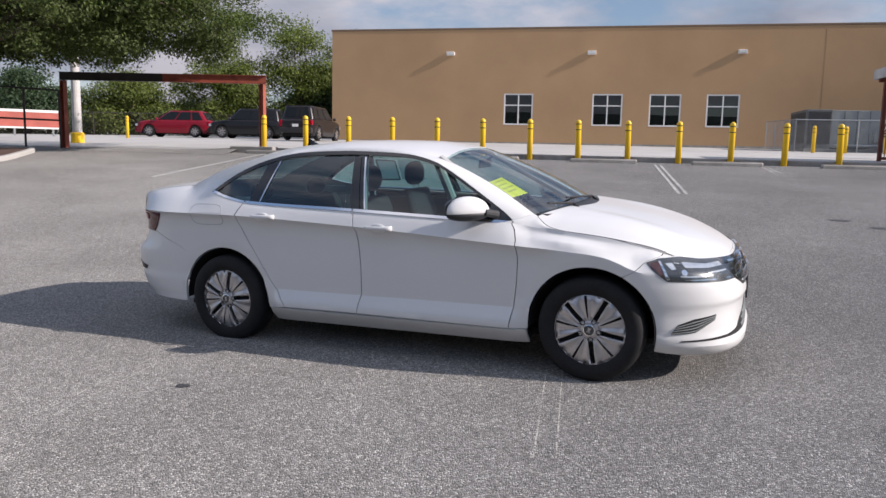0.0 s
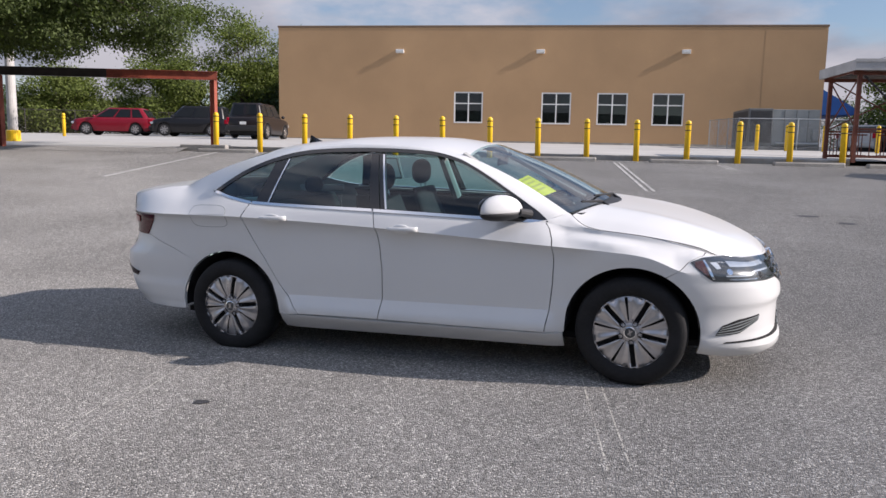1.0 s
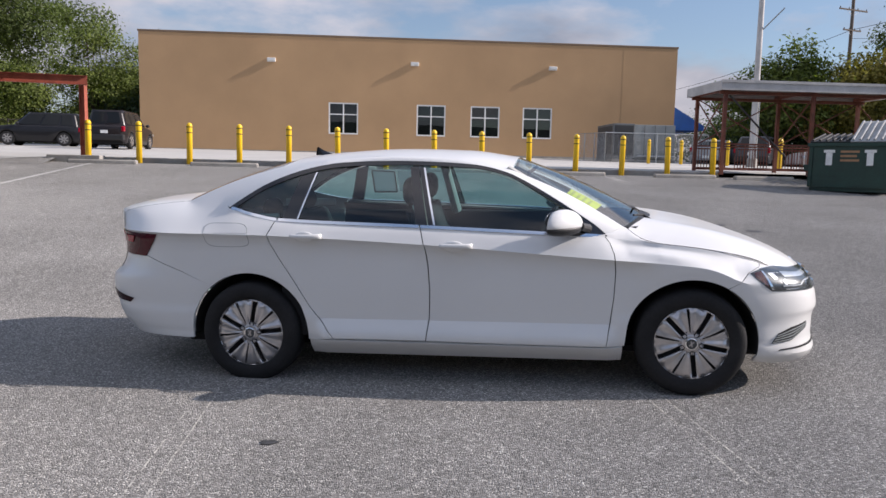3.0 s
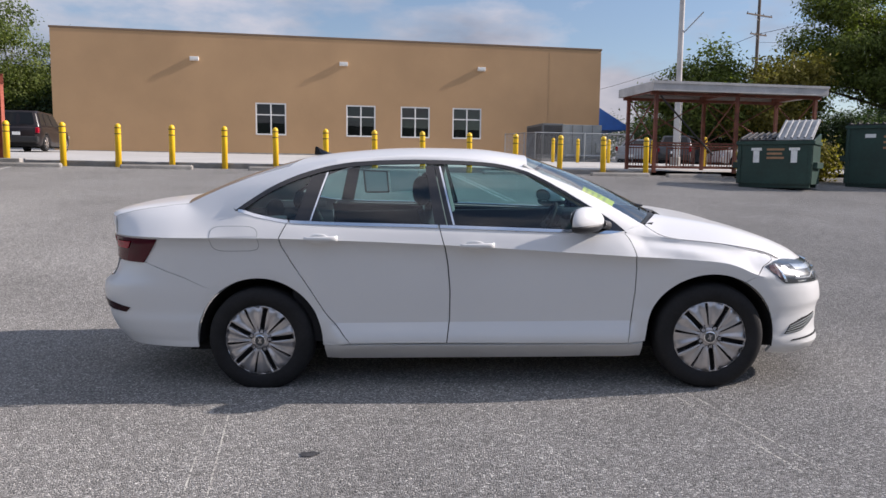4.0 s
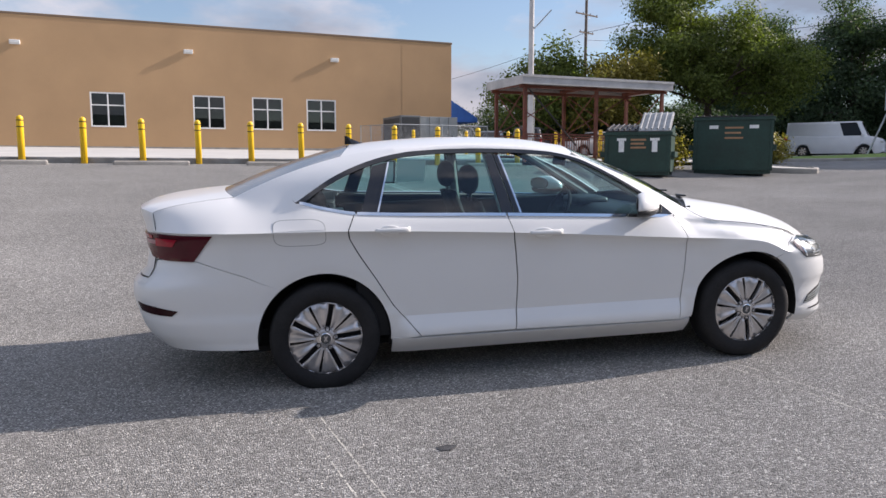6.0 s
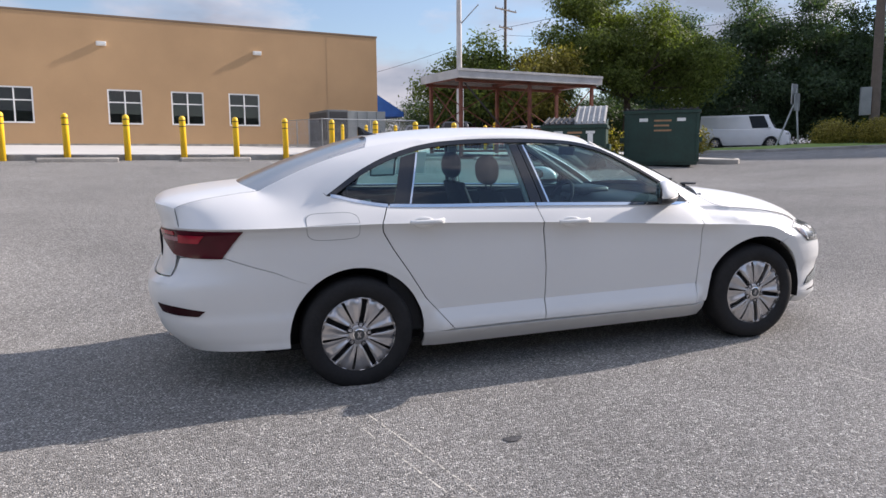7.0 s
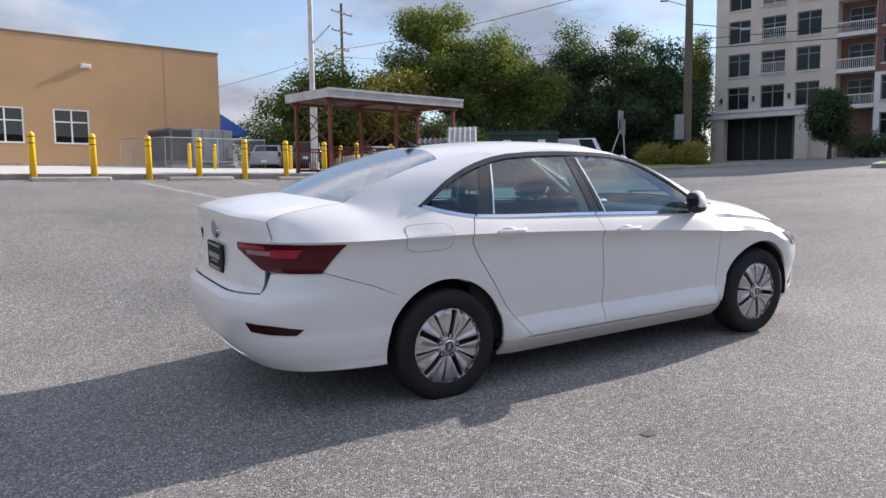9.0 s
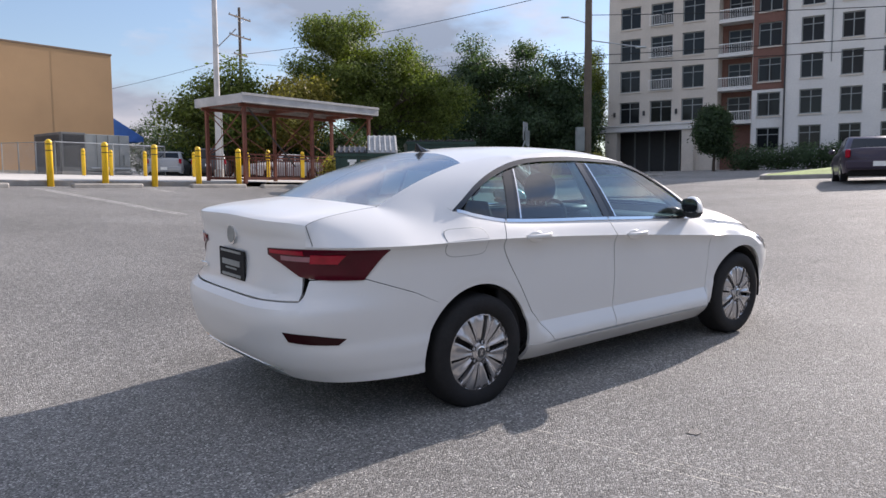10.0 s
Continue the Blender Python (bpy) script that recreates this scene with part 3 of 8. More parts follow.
# ---- chiller behind its fence ----
hv = thing("chiller", pose(*plan(11.0, 33.0, slab_height(12, 33)), 0, 0, TURN), "grey sheet-metal chiller unit beside the shop wall", "chiller")
part("plinth", boxed(-0.05, 3.4, -0.05, 3.05, -0.1, 0.16, bevel=0.02), KERB_CONCRETE, hv)
CHILLER = surface("weathered_chiller_casing", (0.15, 0.155, 0.155), 0.55, 0.2, grain=(20, 0.08), stain=(1.5, 0.25))
part("casing", boxed(1.15, 3.35, 0.02, 3.0, 0.2, 1.98, bevel=0.015), HVAC_GREY, hv)
part("end_section", boxed(0, 1.145, 0.0, 3.0, 0.16, 2.02, bevel=0.015), CHILLER, hv)
for k in range(15):
    part("louvre", boxed(0.12, 1.05, -0.03, -0.004, 0.42 + k * 0.1, 0.49 + k * 0.1), LOUVRE_DARK, hv)
part("grille_recess", boxed(0.08, 1.09, -0.006, -0.002, 0.36, 1.92), LOUVRE_DARK, hv)
part("side_grille", boxed(-0.012, -0.002, 0.2, 2.8, 0.4, 1.9), LOUVRE_DARK, hv)
for x in (1.68, 2.24, 2.8):
    part("panel_seam", boxed(x, x + 0.02, 0.008, 0.018, 0.25, 1.95), LOUVRE_DARK, hv)
part("pipe", tubed((1.3, -0.12, 0.32), (3.3, -0.12, 0.32), 0.05), GALV, hv)
part("junction_box", boxed(3.0, 3.28, -0.14, 0.015, 0.5, 1.0, bevel=0.01), HVAC_GREY, hv)


def chain_fence(name, pts, height, base, label, mesh=0.06, post_every=2.4, post_material=None, rail=True, wire=0.0022):
    """Posts, rails and woven wire along a line in the plan."""
    f = thing(name, pose(0, 0, 0), label, "fence")
    wv, wf = [], []

    def strand(a, b):
        d = (b - a).normalized()
        s = d.cross(Vector((0, 0, 1)))
        s = s.normalized() * wire if s.length > 1e-6 else Vector((wire, 0, 0))
        t = d.cross(s).normalized() * wire
        k = len(wv)
        for p in (a, b):
            wv.extend([p + s, p - s * 0.5 + t, p - s * 0.5 - t])
        wf.extend([(k, k + 1, k + 4, k + 3), (k + 1, k + 2, k + 5, k + 4), (k + 2, k, k + 3, k + 5)])

    for (u0, v0), (u1, v1) in zip(pts, pts[1:]):
        a, b = plan(u0, v0), plan(u1, v1)
        L = (b - a).length
        k = max(1, round(L / post_every))
        za, zb = base(u0, v0), base(u1, v1)
        for i in range(k + 1):
            p = a.lerp(b, i / k)
            z = za + (zb - za) * i / k
            part("post", tubed((p.x, p.y, z - 0.1), (p.x, p.y, z + height + 0.04), 0.03, n=8), post_material or GALV, f)
        if rail:
            part("top_rail", tubed((a.x, a.y, za + height), (b.x, b.y, zb + height), 0.022, n=8), post_material or GALV, f)
        n = int(L / mesh)
        up = int(height / mesh)
        for i in range(-up, n):
            for sgn in (0, 1):
                i0, i1 = max(0, i), min(n, i + up)
                h0, h1 = (i0 - i) * mesh, (i1 - i) * mesh
                if i1 <= i0:
                    continue
                if sgn:
                    h0, h1 = height - h0, height - h1
                p, q = a.lerp(b, i0 * mesh / L), a.lerp(b, i1 * mesh / L)
                strand(Vector((p.x, p.y, za + (zb - za) * i0 * mesh / L + h0)), Vector((q.x, q.y, za + (zb - za) * i1 * mesh / L + h1)))
    tagged(raw_part("wire_mesh", wv, wf, post_material or GALV, f, "woven chain-link wire"), kind="stuff")
    return f


chain_fence("chain_link_fence", [(10.35, 38.3), (10.35, 32.2), (15.8, 32.2), (15.8, 38.3)], 1.5, slab_height, "grey chain-link fence round the chiller", mesh=0.09)

# ---- cart shelter ----
SH = 1.50
sh = thing("cart_shelter", pose(*plan(9.1, 16.2, SH), 0, 0, TURN), "open cart shelter, white flat roof on rusty red posts", "shelter")
# the deck's dark brown holds the shade under the white roof
part("roof_deck", boxed(0.05, 5.95, 0.05, 2.55, 2.50, 2.60), surface("shaded_deck_underside", (0.07, 0.055, 0.048), 0.8, stain=(2, 0.3)), sh, "roof deck coloured dark for the shade under it")
for bx in ((0, 6.0, 0, 0.048, 2.38, 2.66), (0, 6.0, 2.552, 2.6, 2.38, 2.66), (0, 0.048, 0.05, 2.55, 2.38, 2.66), (5.952, 6.0, 0.05, 2.55, 2.38, 2.66)):
    part("fascia", boxed(*bx, bevel=0.006), CANOPY_WHITE, sh)
part("drip_edge", boxed(-0.02, 6.02, -0.022, -0.002, 2.60, 2.68), CANOPY_WHITE, sh)
for x in (0.25, 3.0, 5.75):
    for y in (0.28, 2.3):
        part("post", boxed(x - 0.05, x + 0.05, y - 0.05, y + 0.05, -0.12, 2.5), RUST, sh)
    part("roof_beam", boxed(x - 0.04, x + 0.04, 0.06, 2.54, 2.38, 2.497), RUST, sh)
for y in (0.28, 2.3):
    part("edge_beam", boxed(0.06, 5.94, y - 0.035, y + 0.035, 2.28, 2.376), RUST, sh)
    for x0, x1 in ((0.25, 3.0), (3.0, 5.75)):
        part("rail", boxed(x0 + 0.05, x1 - 0.05, y - 0.02, y + 0.02, 0.78, 0.83), RUST, sh)
        part("rail", boxed(x0 + 0.05, x1 - 0.05, y - 0.02, y + 0.02, 0.03, 0.09), RUST, sh)
        if y > 1:
            part("brace", tubed((x0 + 0.05, y + 0.03, 0.85), (x1 - 0.05, y + 0.03, 2.28), 0.02, n=6), RUST, sh)
            part("brace", tubed((x0 + 0.05, y - 0.03, 2.28), (x1 - 0.05, y - 0.03, 0.85), 0.02, n=6), RUST, sh)
part("brace", tubed((0.35, 0.22, 2.25), (2.2, 0.22, 0.45), 0.03, n=6), DARK_STEEL, sh, "dark diagonal brace")
for x in (0.25, 3.0, 5.75):
    part("brace", tubed((x, 0.3, 0.85), (x, 2.28, 2.25), 0.02, n=6), RUST, sh)
    part("brace", tubed((x, 0.3, 2.25), (x, 2.28, 0.85), 0.02, n=6), RUST, sh)
for x0, x1 in ((0.3, 1.45), (1.75, 2.9), (3.1, 4.2), (4.55, 5.7)):
    screen = part("side_screen", boxed(x0, x1, 2.355, 2.359, 0.70, 0.74), RUST, sh, "rusty barred side screen")
    part("screen_rail", boxed(x0, x1, 2.355, 2.359, 0.08, 0.12), RUST, screen)
    for k in range(int((x1 - x0) / 0.1)):
        part("screen_bar", boxed(x0 + 0.1 * k, x0 + 0.1 * k + 0.02, 2.36, 2.38, 0.06, 0.76), RUST, screen)
for k in range(18):
    part("baluster", boxed(0.35 + k * 0.3, 0.37 + k * 0.3, 0.27, 0.29, 0.09, 0.78), RUST, sh)
# folded barrier frame in front of the shelter
fr = thing("barrier_frame", pose(*plan(12.05, 15.9, lot_z(12, 15.9)), 0, 0, TURN - 20), "dark bent steel barrier frame on the asphalt", "barrier")
for a, b in (((0, 0, 0.02), (0.1, 0, 0.85)), ((0.55, 0, 0.02), (0.5, 0, 0.95)), ((0.1, 0, 0.85), (0.5, 0, 0.95)), ((-0.3, -0.3, 0.03), (0.9, 0.1, 0.03))):
    part("bar", tubed(a, b, 0.03, n=8), DARK_STEEL, fr)
for u, v, l in ((10.4, 15.9, 0), (12.9, 15.2, 0)):
    ob = copy_thing(stop_first, pose(*plan(u, v, lot_z(u, v) - 0.012), 0, 0, TURN + 4))
    tagged(ob, "chipped grey concrete wheel stop beside the cart shelter", "wheel stop", "wheel stops of the lot")

# ---- dumpsters ----
def dumpster(x, y, yaw, w, d, hf, hb, open_lid, label):
    """A front-load bin: sloped lip, ribs, fork pockets, plastic lids, stickers."""
    z = ground_height(x, y)
    t = thing("dumpster", pose(x, y, z - 0.01, 0, 0, yaw), label, "dumpster", "dumpsters of the lot")
    bm = bmesh.new()
    sec = [(0, 0.1), (d, 0.1), (d, hb), (0, hf)]
    th = 0.03
    inner = [(th, 0.14), (d - th, 0.14), (d - th, hb), (th, hf)]
    vo = [[bm.verts.new((xx, yy, zz)) for yy, zz in sec] for xx in (0, w)]
    vi = [[bm.verts.new((xx, yy, zz)) for yy, zz in inner] for xx in (th, w - th)]
    for i in range(3):
        bm.faces.new((vo[0][(i + 3) % 4], vo[0][i], vo[1][i], vo[1][(i + 3) % 4]))
        bm.faces.new((vi[0][(i + 3) % 4], vi[0][i], vi[1][i], vi[1][(i + 3) % 4]))
    for s in (0, 1):
        bm.faces.new(vo[s])
        bm.faces.new(vi[s])
    for a, b in (((0, 3), (1, 3)), ((1, 3), (1, 2)), ((1, 2), (0, 2)), ((0, 2), (0, 3))):
        bm.faces.new((vo[a[0]][a[1]], vo[b[0]][b[1]], vi[b[0]][b[1]], vi[a[0]][a[1]]))
    part("bin_body", bm, GREEN_STEEL, t)
    part("top_rim", boxed(-0.035, w + 0.035, -0.045, -0.003, hf - 0.09, hf + 0.004, bevel=0.008), GREEN_STEEL, t)
    for sx in (-0.04, w + 0.003):
        part("side_rim", boxed(sx, sx + 0.037, 0.0, d, min(hf, hb) - 0.09, min(hf, hb), bevel=0.006), GREEN_STEEL, t)
        part("fork_pocket", boxed(sx - 0.10, sx + 0.10, 0.12, d - 0.1, hf * 0.42, hf * 0.42 + 0.16, bevel=0.01), GREEN_STEEL, t)
    for k in range(4):
        xx = 0.02 + k * (w - 0.12) / 3
        part("rib", boxed(xx, xx + 0.08, -0.03, -0.002, 0.12, hf - 0.1, bevel=0.006), GREEN_STEEL, t) if k in (0, 3) else None
    part("skid", boxed(0.05, w - 0.05, 0.05, 0.15, 0.0, 0.098), GREEN_STEEL, t)
    part("skid", boxed(0.05, w - 0.05, d - 0.15, d - 0.05, 0.0, 0.098), GREEN_STEEL, t)
    for s, o in ((0, False), (1, open_lid)):
        x0, x1 = 0.02 + s * w / 2, w / 2 - 0.02 + s * w / 2
        slope = math.atan2(hb - hf, d)
        mm = pose(0, -0.02, hf + 0.012, math.degrees(slope) + (16 if o else 0))
        lid = part("lid", boxed(x0, x1, 0.0, d / math.cos(slope), 0.0, 0.03, bevel=0.008, m=mm), GREY_LID if o else BLACK_PLASTIC, t, "weathered grey ribbed lid" if o else "")
        for r in range(6):
            xr = x0 + 0.05 + r * (x1 - x0 - 0.1) / 5
            part("lid_rib", boxed(xr - 0.025, xr + 0.025, 0.05, d / math.cos(slope) - 0.05, 0.031, 0.075, bevel=0.012, m=mm), GREY_LID if o else BLACK_PLASTIC, lid)
    # T-shaped pale stickers and a brown decal of unreadable lines
    for cx in (w * 0.26, w * 0.76):
        part("sticker", boxed(cx - 0.13, cx + 0.13, -0.006, -0.002, hf * 0.80, hf * 0.86), STICKER, t)
        if open_lid:
            part("sticker", boxed(cx - 0.075, cx + 0.075, -0.0055, -0.002, hf * 0.54, hf * 0.798), STICKER, t)
    for k in range(3):
        z0 = hf * (0.80 - 0.09 * k)
        part("decal_bar", boxed(w * 0.40, w * (0.63 - 0.03 * (k % 2)), -0.006, -0.002, z0, z0 + 0.055), STICKER_BROWN, t)
    return t


dumpster(7.20, 15.05, -33, 1.85, 1.25, 1.22, 1.45, True, "dark green steel dumpster with one grey lid ajar")
dumpster(10.62, 16.15, -33, 2.30, 1.70, 1.72, 1.74, False, "tall dark green steel dumpster with closed black lids")

# ---- trees ----
def leaf_cloud(rng, blobs, count, size, clump):
    """Many small folded leaves in clumps inside uneven blobs; blobs: centre and radii."""
    verts, faces = [], []
    vol = np.array([b[3] * b[4] * b[5] for b in blobs])
    pick = rng.choice(len(blobs), size=max(1, count // clump), p=vol / vol.sum())
    V, O = [], []
    for bi in pick:
        b = blobs[bi]
        d = rng.normal(size=3)
        d /= np.linalg.norm(d)
        r = rng.uniform(0.45, 1.0) ** 0.5
        V.append(np.array(b[:3]) + d * r * np.array(b[3:6]) * rng.uniform(0.85, 1.12))
        O.append(d)
    V = np.array(V)
    spread = size * 2.7
    P = np.repeat(V, clump, axis=0) + rng.normal(size=(len(V) * clump, 3)) * spread * np.array([1, 1, 0.7])
    n = len(P)
    # leaves lie roughly over the surface of their bough, tilted at random
    face = np.repeat(np.array(O), clump, axis=0) * 0.9 + np.array([0, 0, 0.45]) + rng.normal(size=(n, 3)) * 0.5
    face /= np.linalg.norm(face, axis=1)[:, None] + 1e-9
    a = np.cross(face, rng.normal(size=(n, 3)))
    a /= np.linalg.norm(a, axis=1)[:, None] + 1e-9
    b = np.cross(face, a)
    s = size * rng.uniform(0.6, 1.3, size=(n, 1))
    q = np.stack([P - a * s, P + b * s * 0.42, P + a * s, P - b * s * 0.42], axis=1).reshape(-1, 3)
    f = np.arange(4 * n).reshape(-1, 4)
    return q, f


def tree(name, x, y, height, crown, leaf, seed, label, trunk_r=0.22, fork=0.35, leaves=16000, size=0.16, clump=14, lean=(0, 0), z=None):
    """A tapered trunk with limbs that reach into the crown, and a crown of small leaves. crown: blobs relative to the base."""
    rng = np.random.default_rng(seed)
    z = ground_height(x, y) if z is None else z
    t = thing(name, pose(x, y, z), label, "tree")
    bm = bmesh.new()
    top = Vector((lean[0], lean[1], height * fork))
    prev, pr = Vector((0, 0, -0.2)), trunk_r * 1.25
    for i in range(1, 5):
        q = top * (i / 4) + Vector((rng.normal() * 0.05, rng.normal() * 0.05, 0))
        r = trunk_r * (1.15 - 0.12 * i)
        tube(bm, prev, q, pr, r, 10)
        prev, pr = q, r
    for b in crown:
        for k in range(3):
            tip = Vector(b[:3]) + Vector((rng.normal() * b[3] * 0.4, rng.normal() * b[4] * 0.4, rng.normal() * b[5] * 0.35))
            mid = prev.lerp(tip, 0.5) + Vector((rng.normal() * 0.3, rng.normal() * 0.3, 0.3))
            tube(bm, prev, mid, pr * 0.55, pr * 0.33, 7)
            tube(bm, mid, tip, pr * 0.33, 0.02, 6)
            for s in range(3):
                tw = mid.lerp(tip, rng.uniform(0.2, 0.9))
                e = tw + Vector((rng.normal(), rng.normal(), rng.normal() * 0.6)) * min(b[3], b[5]) * 0.45
                tube(bm, tw, e, 0.03, 0.008, 5)
    part("trunk", bm, BARK, t)
    # the crown breaks up into many boughs with gaps between them
    boughs = []
    for b in crown:
        k_n = max(7, int(5.0 * (b[3] * b[4] * b[5]) ** (1 / 3) + 5))
        for k in range(k_n):
            d = rng.normal(size=3)
            d /= np.linalg.norm(d)
            c = np.array(b[:3]) + d * np.array(b[3:6]) * rng.uniform(0.45, 1.02)
            w = rng.uniform(0.26, 0.48)
            boughs.append((*c, b[3] * w * 1.15, b[4] * w * 1.15, b[5] * w * 0.85))
    q, f = leaf_cloud(rng, boughs, leaves, size, clump)
    tagged(raw_part("crown", q.tolist(), f.tolist(), leaf, t), kind="stuff")
    return t


# the broad tree beside the drive
tree("broadleaf_tree", -17.6, 7.4, 9.0, [(1.2, 3.2, 4.6, 3.4, 3.2, 1.7), (3.1, 6.0, 4.4, 2.4, 2.4, 1.45), (-1.2, 0.6, 5.2, 3.0, 3.0, 2.0), (0.4, 3.4, 6.6, 3.6, 3.4, 1.8), (-1.5, 4.0, 4.4, 2.6, 2.6, 1.7), (3.0, 5.0, 5.7, 2.3, 2.4, 1.5), (-0.2, 2.2, 4.6, 2.3, 2.3, 1.6), (1.5, 4.6, 5.6, 2.2, 2.2, 1.5), (-2.0, 2.6, 3.9, 2.0, 2.0, 1.4), (2.0, 1.5, 3.9, 1.7, 1.7, 1.1), (2.9, 3.0, 4.3, 1.7, 1.7, 1.1)],
     LEAF_SHADE, 11, "broad green leafy tree overhanging the clearance gate", 0.26, 0.3, 330000, 0.056, 22, (0.3, 0.5), z=1.2)
# trees behind the shelter
tree("olive_tree", 13.3, 37.8, 7.0, [(0, 0, 3.8, 2.2, 2.2, 2.0), (0.5, 0.2, 5.6, 1.5, 1.5, 1.5), (-2.1, 0.4, 3.4, 1.6, 1.6, 1.5), (1.6, -0.5, 3.2, 1.6, 1.6, 1.5)],
     LEAF_GREEN, 21, "slender green tree with ragged branch tips behind the shelter", 0.14, 0.3, 14000, 0.13, 14)
tree("yellowing_tree", 17.0, 37.5, 6.6, [(0, 0, 4.2, 2.3, 2.2, 1.9), (0.8, 0, 5.4, 1.6, 1.6, 1.2), (-1.2, 0, 3.0, 1.7, 1.7, 1.4)],
     LEAF_OLIVE, 22, "yellowing olive-green tree behind the shelter", 0.14, 0.3, 13000, 0.13, 14)
tree("broadleaf_tree", 24.2, 38.4, 11.5, [(-2.6, 1.2, 7.2, 3.0, 3.0, 2.7), (-1.9, 1.2, 9.7, 2.0, 2.0, 1.6), (1.9, -1.4, 6.3, 3.0, 3.0, 2.3), (3.2, -2.6, 4.9, 2.4, 2.4, 2.0), (0.9, -0.6, 7.7, 2.0, 2.0, 1.7), (-3.6, 2.4, 5.0, 2.0, 2.0, 1.9), (0, 0, 5.2, 2.6, 2.6, 1.6)],
     LEAF_GREEN, 23, "large broadleaf tree behind the dumpsters", 0.3, 0.3, 80000, 0.11, 16)
# dark trees across the street
for i, (x, y, hh, w) in enumerate(((39.5, 53.0, 12.6, 3.6), (43.5, 49.0, 13.6, 3.9), (47.2, 45.5, 13.2, 3.6), (49.4, 43.0, 11.5, 2.8), (36.0, 58.0, 11.5, 3.6), (52.0, 49.5, 11.0, 3.0))):
    tree("dark_tree", x, y, hh, [(0, 0, hh * 0.30, w, w, hh * 0.26), (0.4, 0, hh * 0.58, w * 0.95, w * 0.95, hh * 0.24), (-0.3, 0.3, hh * 0.80, w * 0.6, w * 0.6, hh * 0.17), (w * 0.5, 0.5, hh * 0.5, w * 0.6, w * 0.6, hh * 0.2)],
         LEAF_DARK, 31 + i, "tall dark green tree in shade across the street", 0.28, 0.2, 38000, 0.15, 14)
tree("background_tree", 54.8, 44.8, 13.5, [(0, 0, 3.6, 1.7, 1.7, 3.2), (0.3, 0.2, 9.6, 1.5, 1.5, 2.6), (-0.4, 0.4, 6.6, 1.7, 1.7, 2.6)], LEAF_SUNLIT, 47, "yellow-green tree beside the apartment block", 0.2, 0.2, 26000, 0.11, 14)
# trees behind the parked cars
for i, (x, y, hh, w, mat) in enumerate(((-33.0, 46.0, 10.2, 3.8, LEAF_GREEN), (-27.5, 48.0, 8.8, 3.4, LEAF_DARK), (-38.0, 42.5, 8.0, 3.6, LEAF_GREEN), (-43.5, 38.5, 5.4, 3.0, LEAF_GREEN), (-48.0, 33.0, 5.2, 3.2, LEAF_DARK), (-52.0, 28.0, 6.0, 3.2, LEAF_GREEN), (-55.0, 22.5, 7.0, 3.4, LEAF_DARK), (-30.0, 52.0, 9.5, 3.6, LEAF_DARK), (-36.0, 52.0, 6.5, 3.4, LEAF_DARK))):
    tree("background_tree", x, y, hh, [(0, 0, hh * 0.36, w, w, hh * 0.3), (0.5, 0, hh * 0.62, w * 0.8, w * 0.8, hh * 0.24), (-0.4, 0.2, hh * 0.82, w * 0.5, w * 0.5, hh * 0.17), (w * 0.6, 0.3, hh * 0.4, w * 0.5, w * 0.5, hh * 0.2)],
         mat, 51 + i, "mid-green tree behind the parked cars", 0.2, 0.2, 30000, 0.115, 14)


def bush(x, y, rx, ry, rz, leaf, seed, label, count=5000, size=0.07):
    rng = np.random.default_rng(seed)
    b = thing("bush", pose(x, y, ground_height(x, y)), label, "bush")
    bm = bmesh.new()
    for k in range(7):
        a = k * 0.9
        tube(bm, (0, 0, -0.05), (math.cos(a) * rx * 0.6, math.sin(a) * ry * 0.6, rz * 1.1), 0.025, 0.008, 5)
    part("stems", bm, BARK, b)
    blobs = [(0, 0, rz * 0.95, rx, ry, rz * 0.95), (rx * 0.4, 0, rz * 0.8, rx * 0.6, ry * 0.7, rz * 0.8), (-rx * 0.4, ry * 0.2, rz * 0.85, rx * 0.6, ry * 0.7, rz * 0.8)]
    q, f = leaf_cloud(rng, blobs, count, size, 12)
    tagged(raw_part("foliage", q.tolist(), f.tolist(), leaf, b), kind="stuff")
    return b


bush(29.5, 26.5, 0.95, 0.95, 0.80, LEAF_OLIVE, 71, "rounded yellow-green shrub on the street island", 9000, 0.06)
bush(30.9, 25.0, 1.0, 1.0, 0.78, LEAF_OLIVE, 72, "rounded yellow-green shrub on the street island", 9000, 0.06)
for k, (x, y) in enumerate(((9.3, 17.6), (10.4, 18.0), (17.5, 22.5), (16.0, 23.5))):
    bush(x, y, 0.9, 0.9, 0.65, LEAF_OLIVE, 75 + k, "loose yellow-green shrub behind the dumpsters", 3500)

# ---- the white sedan ----
PAINT = surface("white_car_paint", (0.65, 0.655, 0.648), 0.28, grain=(200, 0.0), stain=(1.5, 0.02), bump=(30, 0.0), coat=0.35)
BLACK_TRIM = surface("gloss_black_trim", (0.012, 0.012, 0.013), 0.18, grain=(50, 0.0), stain=(3, 0.1), bump=(50, 0.0), coat=0.5)
CHROME = surface("chrome_trim", (0.82, 0.83, 0.84), 0.12, 1.0, grain=(50, 0.0), stain=(6, 0.05), bump=(50, 0.0))
TYRE = surface("tyre_rubber", (0.017, 0.017, 0.018), 0.75, grain=(60, 0.15), stain=(6, 0.3), bump=(200, 0.15), spec=0.25)
RIM = surface("silver_wheel_paint", (0.50, 0.485, 0.485), 0.24, 0.7, grain=(60, 0.03), stain=(8, 0.06), bump=(50, 0.0), coat=0.5)
LINER = surface("black_liner", (0.010, 0.010, 0.011), 0.9)
CAR_GLASS = glass_material("car_glass", (0.57, 0.81, 0.82), face_on=0.06, power=2.1)
